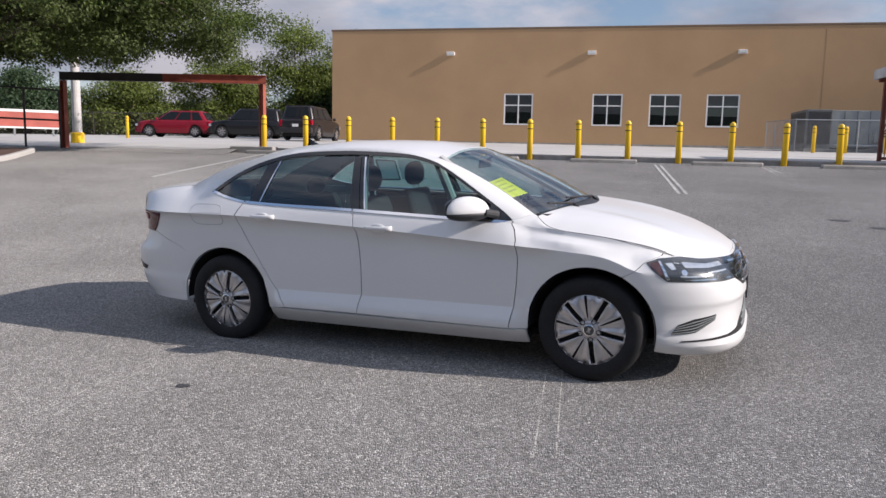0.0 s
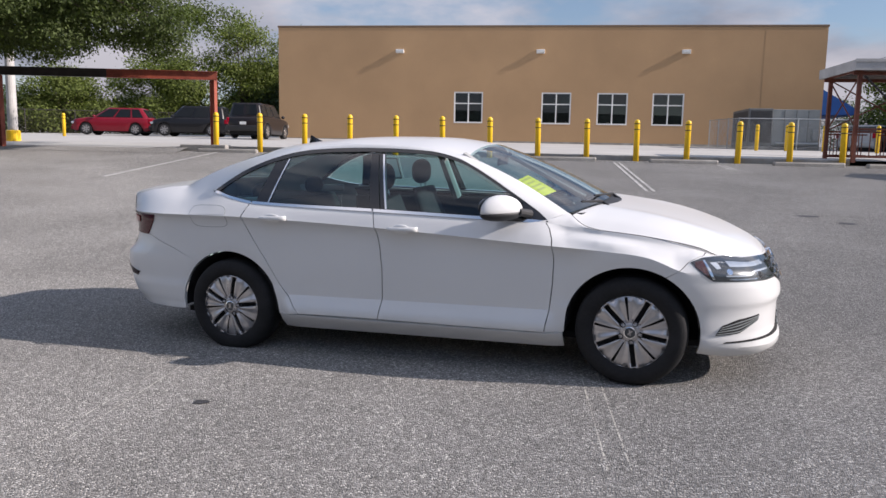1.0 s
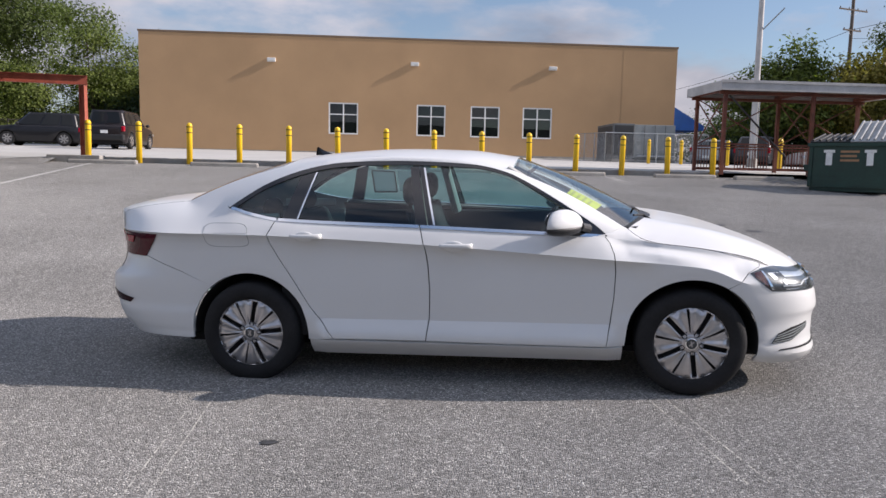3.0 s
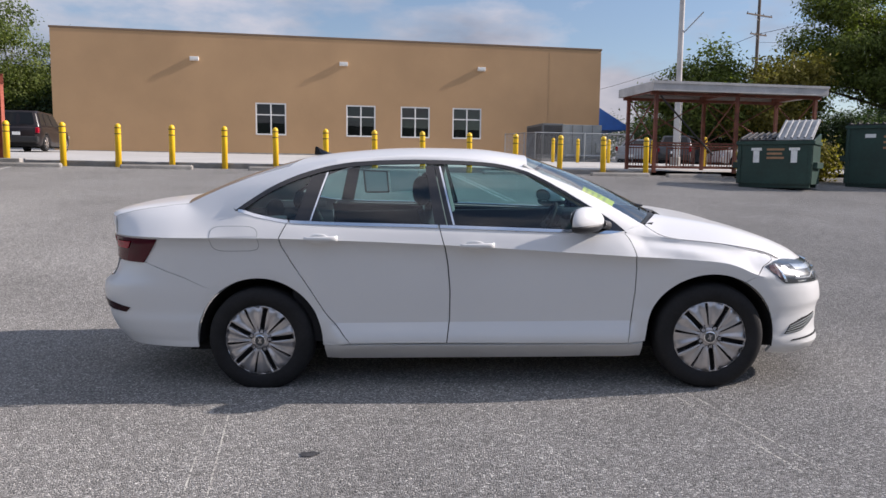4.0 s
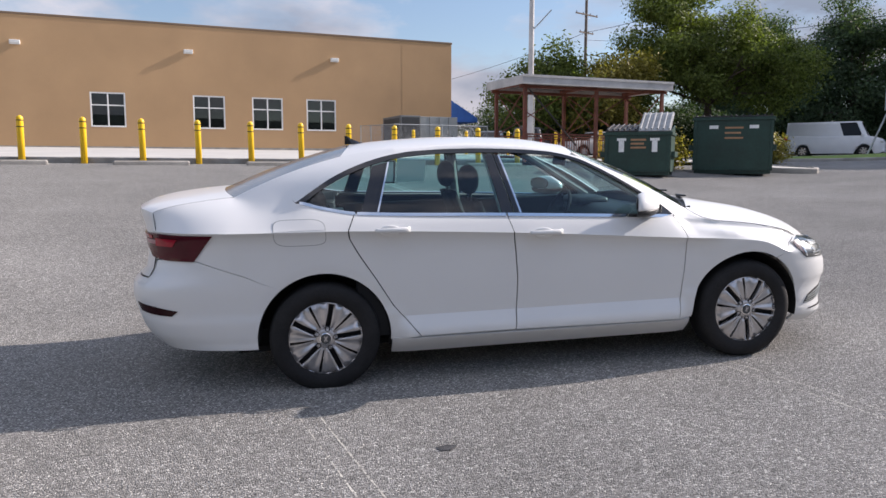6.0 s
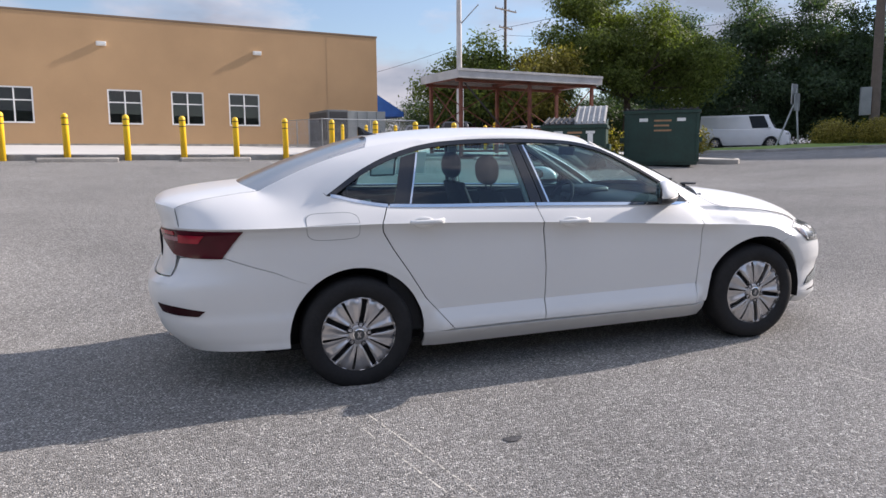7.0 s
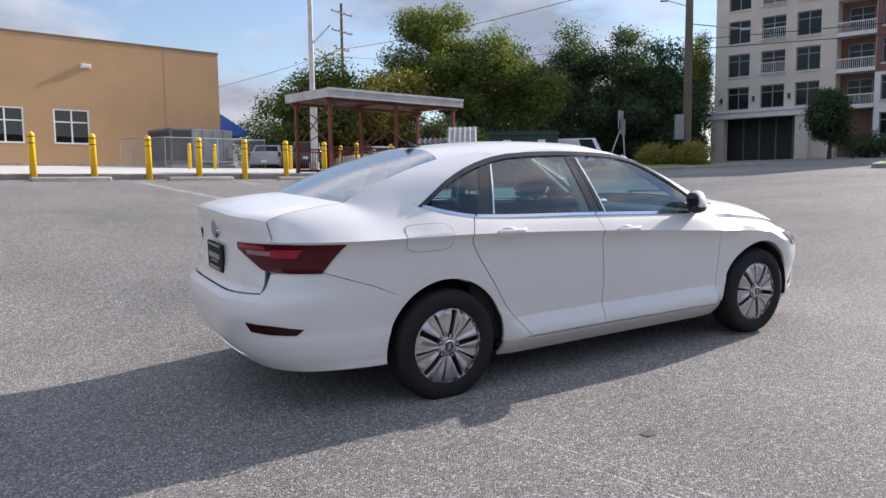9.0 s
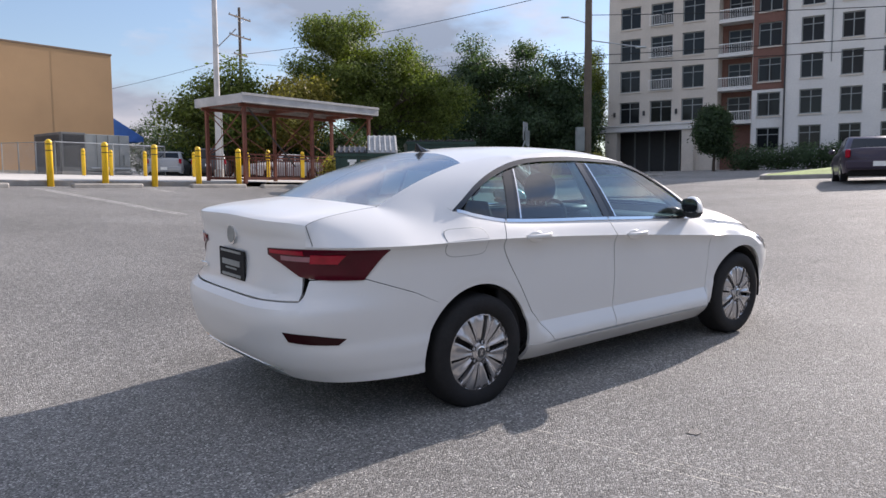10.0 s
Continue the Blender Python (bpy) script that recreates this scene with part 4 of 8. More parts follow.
REAR_GLASS = glass_material("rear_window_glass", (0.52, 0.62, 0.62), face_on=0.30, power=2.0, rough=0.16)
SCREEN_GLASS = glass_material("windscreen_glass", (0.70, 0.82, 0.83), face_on=0.18, power=4.4)
CLOTH = surface("black_seat_cloth", (0.020, 0.021, 0.024), 0.9, grain=(200, 0.2), stain=(4, 0.2), bump=(300, 0.3))
CABIN_GREY = surface("pale_headliner", (0.46, 0.46, 0.44), 0.9, grain=(100, 0.08))
TAIL_RED = surface("dark_red_lens", (0.062, 0.0008, 0.008), 0.12, grain=(40, 0.0), stain=(7, 0.2), bump=(30, 0.0), coat=0.0, spec=0.28)
TAIL_BRIGHT = surface("bright_red_lens", (0.30, 0.003, 0.018), 0.12, grain=(40, 0.0), stain=(12, 0.25), bump=(30, 0.0), coat=0.0, spec=0.4)
TAIL_CLEAR = surface("smoked_clear_lens", (0.28, 0.13, 0.15), 0.12, grain=(40, 0.0), stain=(12, 0.2), bump=(30, 0.0), coat=0.0, spec=0.4)
REFLECTOR_RED = surface("bumper_reflector_red", (0.022, 0.002, 0.004), 0.25, grain=(40, 0.0), stain=(10, 0.1), bump=(30, 0.0), spec=0.2)
AMBER = surface("amber_red_reflector", (0.075, 0.020, 0.014), 0.2, grain=(40, 0.0), stain=(10, 0.1), bump=(30, 0.0), coat=1.0)
LAMP_INNER = surface("lamp_reflector", (0.62, 0.64, 0.66), 0.25, 0.6, grain=(40, 0.0), stain=(14, 0.2), bump=(40, 0.05))
LAMP_HOUSING = surface("grey_lamp_housing", (0.055, 0.06, 0.065), 0.3, 0.3, grain=(40, 0.0), stain=(14, 0.2), bump=(40, 0.05), coat=0.3)
LENS = glass_material("clear_lamp_lens", (0.95, 0.965, 0.965), face_on=0.045, power=5.5)
PAPER = surface("fluorescent_yellow_paper", (0.80, 0.78, 0.04), 0.7, grain=(30, 0.02), stain=(5, 0.04), bump=(40, 0.05))
gloss_dark = surface("mirror_glass", (0.10, 0.11, 0.12), 0.03, 0.9, grain=(50, 0.0), stain=(3, 0.1), bump=(40, 0.0))
SHEET_PALE = leaf_material("pale_printed_sheet", (0.50, 0.54, 0.55), 0.05, (1.1, 1.1, 1.1))
PAPER_INK = surface("grey_ink", (0.60, 0.57, 0.06), 0.8)

CAR_M = Matrix.Translation((-1.343, -0.85, 0.0)) @ pose(0, 0, 0, 0, -1.58, 0) @ pose(0, 0, 0, 2.2, 0, 0) @ Matrix.Translation((1.343, 0.85, 0.0))
car = thing("sedan", CAR_M, "white four-door sedan parked alone on the asphalt", "car")


def smooth_curve(tab):
    """A smooth curve through a short table."""
    X = [p[0] for p in tab]
    Y = [p[1] for p in tab]
    n = len(X)
    D = [(Y[i + 1] - Y[i]) / (X[i + 1] - X[i]) for i in range(n - 1)]
    T = [D[0]] + [0 if D[i - 1] * D[i] <= 0 else 2 * D[i - 1] * D[i] / (D[i - 1] + D[i]) for i in range(1, n - 1)] + [D[-1]]

    def f(x):
        if x <= X[0]:
            return Y[0] + T[0] * (x - X[0])
        if x >= X[-1]:
            return Y[-1] + T[-1] * (x - X[-1])
        i = max(k for k in range(n - 1) if X[k] <= x)
        h = X[i + 1] - X[i]
        t = (x - X[i]) / h
        return (2 * t ** 3 - 3 * t * t + 1) * Y[i] + (t ** 3 - 2 * t * t + t) * h * T[i] + (-2 * t ** 3 + 3 * t * t) * Y[i + 1] + (t ** 3 - t * t) * h * T[i + 1]

    return f


Z_TOP = smooth_curve([(-2.45, 1.135), (-2.3, 1.13), (-2.1, 1.122), (-1.8, 1.115), (-1.45, 1.105), (-1.34, 1.078), (-1.137, 1.042), (-0.27, 1.004), (0.48, 0.966), (0.80, 0.948), (0.93, 0.926), (1.07, 0.908), (1.17, 0.898), (1.33, 0.880), (1.49, 0.855), (1.62, 0.829), (1.69, 0.808), (1.74, 0.783), (1.80, 0.763), (2.0, 0.735), (2.19, 0.71)])
Y_TOP = smooth_curve([(-2.45, 0.80), (-2.3, 0.76), (-2.1, 0.715), (-1.8, 0.69), (-1.475, 0.786), (-1.35, 0.812), (-1.137, 0.838), (-0.27, 0.842), (0.48, 0.833), (0.80, 0.81), (0.95, 0.786), (1.2, 0.782), (1.48, 0.782), (1.74, 0.765), (2.2, 0.72)])
Z_CREASE = smooth_curve([(-2.4, 0.968), (-2.24, 0.966), (-2.0, 0.963), (-1.85, 0.961), (-1.6, 0.958), (-1.4, 0.955), (-1.18, 0.949), (-0.22, 0.900), (0.9, 0.818), (1.1, 0.805), (1.25, 0.792), (1.343, 0.783), (1.43, 0.768), (1.51, 0.740), (1.58, 0.708), (1.64, 0.690), (1.75, 0.682), (2.2, 0.655)])
X_FRONT = smooth_curve([(0.12, 2.06), (0.16, 2.14), (0.20, 2.185), (0.24, 2.19), (0.27, 2.175), (0.34, 2.162), (0.42, 2.163), (0.47, 2.168), (0.50, 2.182), (0.58, 2.170), (0.64, 2.142), (0.70, 2.105), (0.75, 2.06), (0.80, 2.0)])
X_REAR = smooth_curve([(0.18, -2.12), (0.27, -2.30), (0.345, -2.385), (0.36, -2.40), (0.46, -2.445), (0.60, -2.475), (0.655, -2.465), (0.69, -2.425), (0.73, -2.39), (0.85, -2.372), (0.98, -2.372), (1.05, -2.395), (1.1, -2.40)])
XF_C, XR_C, N_F, N_R = 1.15, -1.20, 3.4, 4.2


def section(x, z):
    """Half width of the body's side at height z before the corners are rounded off."""
    zc, zt, yt = Z_CREASE(x), Z_TOP(x), Y_TOP(x)
    yc = 0.906 - 0.10 * max(0.0, -1.85 - x)
    # the low shelf of the doors runs out before the wheel arches
    f = min(1.0, max(0.0, (abs(x) - 0.84) / 0.11))
    f = f * f * (3 - 2 * f)
    low_y = 0.862 + 0.012 * f
    g = 0.020 * min(1.0, max(0.0, (abs(x) - 1.5) / 0.25))
    if z <= 0.43:
        return smooth_curve([(0.14, 0.735), (0.20, 0.785 + 0.020 * (1 - f) + g), (0.255, 0.838 + 0.026 * (1 - f) + g), (0.30, 0.860 + 0.044 * (1 - f) + g * 0.5), (0.325, 0.867 + 0.044 * (1 - f)), (0.345, 0.870 + 0.038 * (1 - f)), (0.43, low_y)])(z)
    if z <= zc:
        # over the front wheel the skin stands upright as a flange
        b = min(1.0, max(0.0, (x - 0.98) / 0.22))
        b = b * b * (3 - 2 * b)
        y = 0.0
        if b > 0:
            y += b * smooth_curve([(0.43, low_y), (zc - 0.11, yc - 0.010), (zc, yc)])(z)
        if b < 1:
            y += (1 - b) * smooth_curve([(0.43, low_y), (0.445, low_y), (0.50, 0.8645), (0.65, 0.8685), (zc - 0.12, yc - 0.038), (zc - 0.07, yc - 0.034), (zc - 0.028, yc - 0.021), (zc, yc)])(z)
        return y
    if x > 0.86:
        # the fender leans in, then stands up under the bonnet's edge; it rounds over the wheel and beside the lamp
        e = min(1.0, (x - 0.86) / 0.10)
        k = 0.75 * min(1.0, max(0.0, (x - 0.98) / 0.18)) * min(1.0, max(0.0, (1.44 - x) / 0.20))
        lamp = min(1.0, max(0.0, (x - 1.58) / 0.14))
        dz = 0.024 * min(1.0, max(0.0, (1.76 - x) / 0.12))
        h, d = zt - dz - zc, yc - yt
        if h > 0.03:
            table = [(zc, yc), (zc + (0.48 + 0.17 * k + 0.20 * lamp) * h, yc - (0.46 - 0.26 * k - 0.16 * lamp) * d), (zt - dz, yc - d * (1 - 0.09 * (dz > 0.004)))]
            if dz > 0.004:
                table.append((zt, yt))
            lean = smooth_curve(table)(z)
            if e == 1:
                return lean
            zm = zc + 0.55 * (zt - zc)
            return e * lean + (1 - e) * smooth_curve([(zc, yc), (zm, yc - 0.50 * d), (zt, yt)])(z)
    zm = zc + 0.55 * (zt - zc)
    return smooth_curve([(zc, yc), (zm, yc - 0.50 * (yc - yt)), (max(zt, zm + 0.005), yt)])(z)


def arch_tuck(x, z):
    """How far the skin folds in at the rim of a wheel arch."""
    for cx, deep in ((1.343, 0.003), (-1.343, 0.005)):
        r = math.hypot(x - cx, z - 0.326)
        if r < 0.428:
            return deep * min(1.0, (0.428 - r) / 0.046)
    return 0.0


def side_xyz(s, z):
    """A point of the body's skin: s runs along the flank and round the corners to the middle of nose and tail."""
    if XR_C <= s <= XF_C:
        return Vector((s, -section(s, z) + arch_tuck(s, z), z))
    x_c, x_end, n = (XF_C, X_FRONT(z), N_F) if s > XF_C else (XR_C, X_REAR(z), N_R)
    w = math.sin(min(1.0, abs(s - x_c)) * math.pi / 2)
    x = x_c + (x_end - x_c) * w
    return Vector((x, -(section(x, z) - arch_tuck(x, z)) * max(0.0, 1 - w ** n) ** (1 / n), z))


def side_normal(s, z):
    e = 0.004
    n = (side_xyz(s + e, z) - side_xyz(s - e, z)).cross(side_xyz(s, z + e) - side_xyz(s, z - e))
    if n.length < 1e-9:
        return Vector((1 if s > 0 else -1, 0, 0))
    return n.normalized()


def sx(x, z):
    """The side coordinate of a point by its x."""
    if x > XF_C:
        return XF_C + math.asin(min(1.0, (x - XF_C) / (X_FRONT(z) - XF_C))) / (math.pi / 2)
    if x < XR_C:
        return XR_C - math.asin(min(1.0, (x - XR_C) / (X_REAR(z) - XR_C))) / (math.pi / 2)
    return x


def sy(y, z, front):
    """The side coordinate of a point on the nose or the tail by its half width."""
    n = N_F if front else N_R
    c = min(1.0, abs(y) / section(2.0 if front else -2.3, z))
    a = math.asin((1 - c ** n) ** (1 / n)) / (math.pi / 2)
    return XF_C + a if front else XR_C - a


def resample(pts, n):
    d = [0.0]
    for p, q in zip(pts, pts[1:]):
        d.append(d[-1] + (Vector(q) - Vector(p)).length)
    out = []
    for i in range(n + 1):
        t = d[-1] * i / n
        k = 0
        while k < len(pts) - 2 and d[k + 1] < t:
            k += 1
        f = (t - d[k]) / max(1e-9, d[k + 1] - d[k])
        out.append(Vector(pts[k]).lerp(Vector(pts[k + 1]), f))
    return out


def coons(bottom, top, left, right, n, m, gap=0.0, gap_v=None):
    """A grid that fills four edges; bottom and top run the same way, left and right upward. gap: how far it stays inside its outline."""
    B, T, L, R = resample(bottom, n), resample(top, n), resample(left, m), resample(right, m)
    lu = max(0.01, sum((B[i + 1] - B[i]).length for i in range(n)))
    lv = max(0.01, sum((L[i + 1] - L[i]).length for i in range(m)))

    def at(arr, t):
        k = min(len(arr) - 2, int(t))
        return arr[k].lerp(arr[k + 1], t - k)

    rows = []
    for j in range(m + 1):
        gv = gap if gap_v is None else gap_v
        v = gv / lv + (1 - 2 * gv / lv) * j / m
        row = []
        for i in range(n + 1):
            u = gap / lu + (1 - 2 * gap / lu) * i / n
            p = at(B, u * n) * (1 - v) + at(T, u * n) * v + at(L, v * m) * (1 - u) + at(R, v * m) * u
            p = p - (B[0] * (1 - u) * (1 - v) + B[-1] * u * (1 - v) + T[0] * (1 - u) * v + T[-1] * u * v)
            row.append(p)
        rows.append(row)
    return rows


def shell(rows, thick=0.018, flip=False, inward=None):
    """Verts and faces of a grid of places with a folded-in rim; inward: the way in at each place."""
    m, n = len(rows), len(rows[0])
    verts = [p for r in rows for p in r]
    faces = [(j * n + i, j * n + i + 1, (j + 1) * n + i + 1, (j + 1) * n + i) for j in range(m - 1) for i in range(n - 1)]
    if thick > 0:
        rim = [(0, i) for i in range(n)] + [(j, n - 1) for j in range(1, m)] + [(m - 1, i) for i in range(n - 2, -1, -1)] + [(j, 0) for j in range(m - 2, 0, -1)]
        k = len(verts)
        for j, i in rim:
            verts.append(rows[j][i])
        for j, i in rim:
            a = rows[j][min(n - 1, i + 1)] - rows[j][max(0, i - 1)]
            b = rows[min(m - 1, j + 1)][i] - rows[max(0, j - 1)][i]
            w = inward if inward is not None else a.cross(b).normalized() * -1
            verts.append(rows[j][i] + w * thick)
        c = len(rim)
        for i in range(c):
            faces.append((k + i, k + (i + 1) % c, k + c + (i + 1) % c, k + c + i))
    return verts, faces


def mirrored(verts, faces):
    return [Vector((v.x, -v.y, v.z)) for v in verts], [tuple(reversed(f)) for f in faces]


def add_shell(name, pieces, material, parent=None, label="", both=True, smooth=True):
    """One mesh from several shells; both: one for each flank. Returns the near one and the far one."""
    out = []
    for side in (0, 1) if both else (0,):
        V, F = [], []
        for verts, faces in pieces:
            if side:
                verts, faces = mirrored(verts, faces)
            k = len(V)
            V += [tuple(v) for v in verts]
            F += [tuple(q + k for q in f) for f in faces]
        p = parent[side] if isinstance(parent, (list, tuple)) else parent
        out.append(raw_part(name, V, F, material, p or car, label, smooth))
    return out


def joined(pieces):
    """The shells of one flank and their mirror images, to be one mesh across the car."""
    return pieces + [mirrored(v, f) for v, f in pieces]


def on_side(bottom, top, left, right, n, m, gap=0.003, out=0.0, thick=0.018, gap_v=None):
    """A panel on the body's side, its edges given as (side coordinate, height)."""
    g = coons(bottom, top, left, right, n, m, gap, gap_v)
    rows = [[side_xyz(p.x, p.y) + (side_normal(p.x, p.y) * out if out else Vector((0, 0, 0))) for p in r] for r in g]
    sh_ = shell(rows, 0)
    if thick > 0:
        verts, faces = sh_
        n1, m1 = len(g[0]), len(g)
        rim = [(0, i) for i in range(n1)] + [(j, n1 - 1) for j in range(1, m1)] + [(m1 - 1, i) for i in range(n1 - 2, -1, -1)] + [(j, 0) for j in range(m1 - 2, 0, -1)]
        k = len(verts)
        verts = verts + [rows[j][i] for j, i in rim] + [rows[j][i] - side_normal(g[j][i].x, g[j][i].y) * thick for j, i in rim]
        c = len(rim)
        faces = faces + [(k + i, k + (i + 1) % c, k + c + (i + 1) % c, k + c + i) for i in range(c)]
        return verts, faces
    return sh_


def arch(cx, a0, a1, r=0.382, n=18):
    return [(cx + r * math.cos(radians(a0 + (a1 - a0) * i / n)), 0.326 + r * math.sin(radians(a0 + (a1 - a0) * i / n))) for i in range(n + 1)]


def S2(pts):
    return [(sx(x, z), z) for x, z in pts]


def top_line(x0, x1, n=14, drop=0.0):
    return [(sx(x0 + (x1 - x0) * i / n, Z_TOP(x0 + (x1 - x0) * i / n)), Z_TOP(x0 + (x1 - x0) * i / n) - drop) for i in range(n + 1)]


REAR_CUT = [(-0.79, 0.315), (-0.86, 0.40), (-0.945, 0.50), (-1.04, 0.66), (-1.13, 0.80), (-1.185, 0.90), (-1.192, 0.95), (-1.155, 1.03), (-1.145, Z_TOP(-1.145))]
B_CUT = [(-0.214, 0.315), (-0.196, 0.45), (-0.190, 0.62), (-0.200, 0.78), (-0.214, 0.88), (-0.248, 1.0), (-0.25, Z_TOP(-0.25))]
FRONT_CUT = [(0.853, 0.305), (0.878, 0.44), (0.898, 0.60), (0.905, 0.74), (0.893, 0.85), (0.87, 0.91), (0.845, Z_TOP(0.845))]

def split_up(poly, level):
    """An upward edge cut where it meets a level line."""
    for k in range(len(poly) - 1):
        (xa, za), (xb, zb) = poly[k], poly[k + 1]
        da, db = za - level(xa), zb - level(xb)
        if da <= 0 < db:
            f = -da / (db - da)
            q = (xa + (xb - xa) * f, za + (zb - za) * f)
            return poly[:k + 1] + [q], [q] + poly[k + 1:]
    return poly, [poly[-1]]


def creased(bottom, top, left, right, levels, n, ms, thick=0.018):
    """A side panel in bands that meet along the body's creases."""
    out = []
    low_edge = S2(bottom)
    for level, m in zip(levels, ms):
        la, left = split_up(left, level)
        ra_, right = split_up(right, level)
        x0, x1 = la[-1][0], ra_[-1][0]
        edge = S2([(x0 + (x1 - x0) * i / 24, level(x0 + (x1 - x0) * i / 24)) for i in range(25)])
        out.append(on_side(low_edge, edge, S2(la), S2(ra_), n, m, thick=thick, gap_v=0.0))
        low_edge = edge
    out.append(on_side(low_edge, top, S2(left), S2(right), n, ms[-1], thick=thick, gap_v=0.0))
    return out


SILL_CREASE = lambda x: 0.43
# doors
front_door = add_shell("front_door", creased([(-0.214, 0.315), (0.3, 0.309), (0.853, 0.305)], top_line(-0.25, 0.845), B_CUT, FRONT_CUT, [SILL_CREASE, Z_CREASE], 34, [8, 24, 8]), PAINT)
rear_door = add_shell("rear_door", creased([(-0.79, 0.315), (-0.5, 0.316), (-0.214, 0.315)], top_line(-1.145, -0.25), REAR_CUT, B_CUT, [SILL_CREASE, Z_CREASE], 30, [8, 24, 8]), PAINT)
# rocker
add_shell("rocker_panel", [on_side([(-0.958, 0.19), (0.955, 0.19)], [(-0.958, 0.304), (-0.79, 0.306), (0.853, 0.296), (0.955, 0.296)], [(-0.958, 0.19), (-0.958, 0.304)], [(0.955, 0.19), (0.955, 0.296)], 20, 8)], PAINT)
# front fender
SEAM = 60
HOOD_X = 1.742
fa = arch(1.343, 184, SEAM, n=26)
fl = [fa[-1], (1.60, 0.692), (1.652, 0.742), (1.70, 0.763), (1.73, 0.768), (HOOD_X, Z_TOP(HOOD_X))]
add_shell("front_fender", creased([(0.853, 0.303)] + fa, top_line(0.845, HOOD_X), FRONT_CUT, fl, [Z_CREASE], 60, [34, 20]), PAINT)
# front bumper, across the nose
fb = arch(1.343, SEAM, -18, n=16)
nose_top = [(sx(HOOD_X + (2.16 - HOOD_X) * i / 14, 0.75), Z_TOP(HOOD_X + (2.16 - HOOD_X) * i / 14)) for i in range(14)] + [(XF_C + 1.0, 0.712)]
bumper_f = on_side(S2([fb[-1]]) + [(sx(1.85, 0.19), 0.185), (sy(0.5, 0.175, True), 0.175), (XF_C + 1.0, 0.172)], nose_top, S2(list(reversed(fb)) + fl[1:]), [(XF_C + 1.0, 0.172), (XF_C + 1.0, 0.712)], 34, 40, gap=0.0)
add_shell("front_bumper", joined([bumper_f]), PAINT, both=False)
# rear quarter with the deck's flank
LAMP_Y = 0.635
ra = arch(-1.343, 128, -5, n=26)
quarter_bottom = [(sy(LAMP_Y, 0.806, False), 0.806), (sx(-2.2, 0.81), 0.81), (sx(-2.04, 0.806), 0.806), (sx(-1.952, 0.775), 0.775), (sx(-1.78, 0.715), 0.715)] + S2(ra) + [(-0.79, 0.312)]
LIP = [(XR_C - 1.0, 1.096), (sy(0.2, 1.092, False), 1.092), (sy(0.4, 1.086, False), 1.086), (sy(0.55, 1.081, False), 1.081), (sy(0.635, 1.068, False), 1.068), ]
LIP = smooth_curve([p for p in LIP if p[1] > 1.06] + [(sy(0.70, 1.053, False), 1.053), (sx(-2.16, 1.033), 1.033)])


def FLANK(s):
    """Height of the shoulder crease along the rear flank."""
    return Z_CREASE(side_xyz(s, 0.96).x)


def lip_line(s0, s1, n):
    return [(s0 + (s1 - s0) * i / n, LIP(s0 + (s1 - s0) * i / n)) for i in range(n + 1)]


def flank_line(s0, s1, n):
    return [(s0 + (s1 - s0) * i / n, FLANK(s0 + (s1 - s0) * i / n)) for i in range(n + 1)]


S_LAMP = sy(LAMP_Y, 1.068, False)
S_SIDE = sy(LAMP_Y, 0.968, False)
S_ARCH, S_WIN = sx(-1.343, 0.955), sx(-1.475, 0.96)
cut_hi = [p for p in REAR_CUT if p[1] >= 0.95]
cut_lo = [p for p in REAR_CUT if p[1] <= 0.951]
ra_left, ra_right = arch(-1.343, 128, 90, n=10), arch(-1.343, -5, 90, n=22)
q_bottom = quarter_bottom[:5] + S2(ra_left)
crown = (sx(-1.343, 0.708), 0.708)
arch_edge = S2(ra_right)
arch_len = sum((Vector(q) - Vector(p)).length for p, q in zip(arch_edge, arch_edge[1:]))
rise_len = (Vector((S_ARCH, FLANK(S_ARCH))) - Vector(arch_edge[-1])).length
ARCH_M = min(range(28, 64), key=lambda m: abs(m * arch_len / (arch_len + rise_len) - round(m * arch_len / (arch_len + rise_len))) + 0.001 * m)
flank = [on_side(q_bottom, flank_line(S_SIDE, S_ARCH, 50), [(sy(LAMP_Y, 0.806, False), 0.806), (sy(LAMP_Y, 0.90, False), 0.90), (S_SIDE, FLANK(S_SIDE))], [crown, (S_ARCH, FLANK(S_ARCH))], 54, 34, gap=0.0),
         on_side([ra_right[0], (-0.79, 0.312)], flank_line(S_ARCH, cut_lo[-1][0] - 0.002, 6), S2(ra_right) + [(S_ARCH, FLANK(S_ARCH))], [(x - 0.003, z) for x, z in S2(cut_lo)], 16, ARCH_M, gap=0.0)]
shoulder_front = on_side(flank_line(S_WIN, -1.194, 12), top_line(-1.475, -1.147), [(S_WIN, FLANK(S_WIN)), (sx(-1.475, Z_TOP(-1.475)), Z_TOP(-1.475))], [(x - 0.003, z) for x, z in S2(cut_hi)], 16, 10, gap=0.0, thick=0.0)
# rear bumper, across the tail
rb = arch(-1.343, 128, 186, n=14)
bump_top = [(XR_C - 1.0, 0.685), (sy(0.35, 0.685, False), 0.685), (sy(LAMP_Y, 0.697, False), 0.697), (sy(LAMP_Y + 0.004, 0.80, False), 0.80), (sx(-2.2, 0.806), 0.806), (sx(-2.04, 0.802), 0.802), (sx(-1.952, 0.771), 0.771), (sx(-1.78, 0.711), 0.711), (sx(rb[0][0], rb[0][1]), rb[0][1])]
bumper_r = on_side([(XR_C - 1.0, 0.285), (sy(0.5, 0.287, False), 0.287), (sx(-2.0, 0.289), 0.289), (sx(rb[-1][0], rb[-1][1]), rb[-1][1])], bump_top, [(XR_C - 1.0, 0.285), (XR_C - 1.0, 0.685)], S2(list(reversed(rb))), 110, 26, gap=0.0)
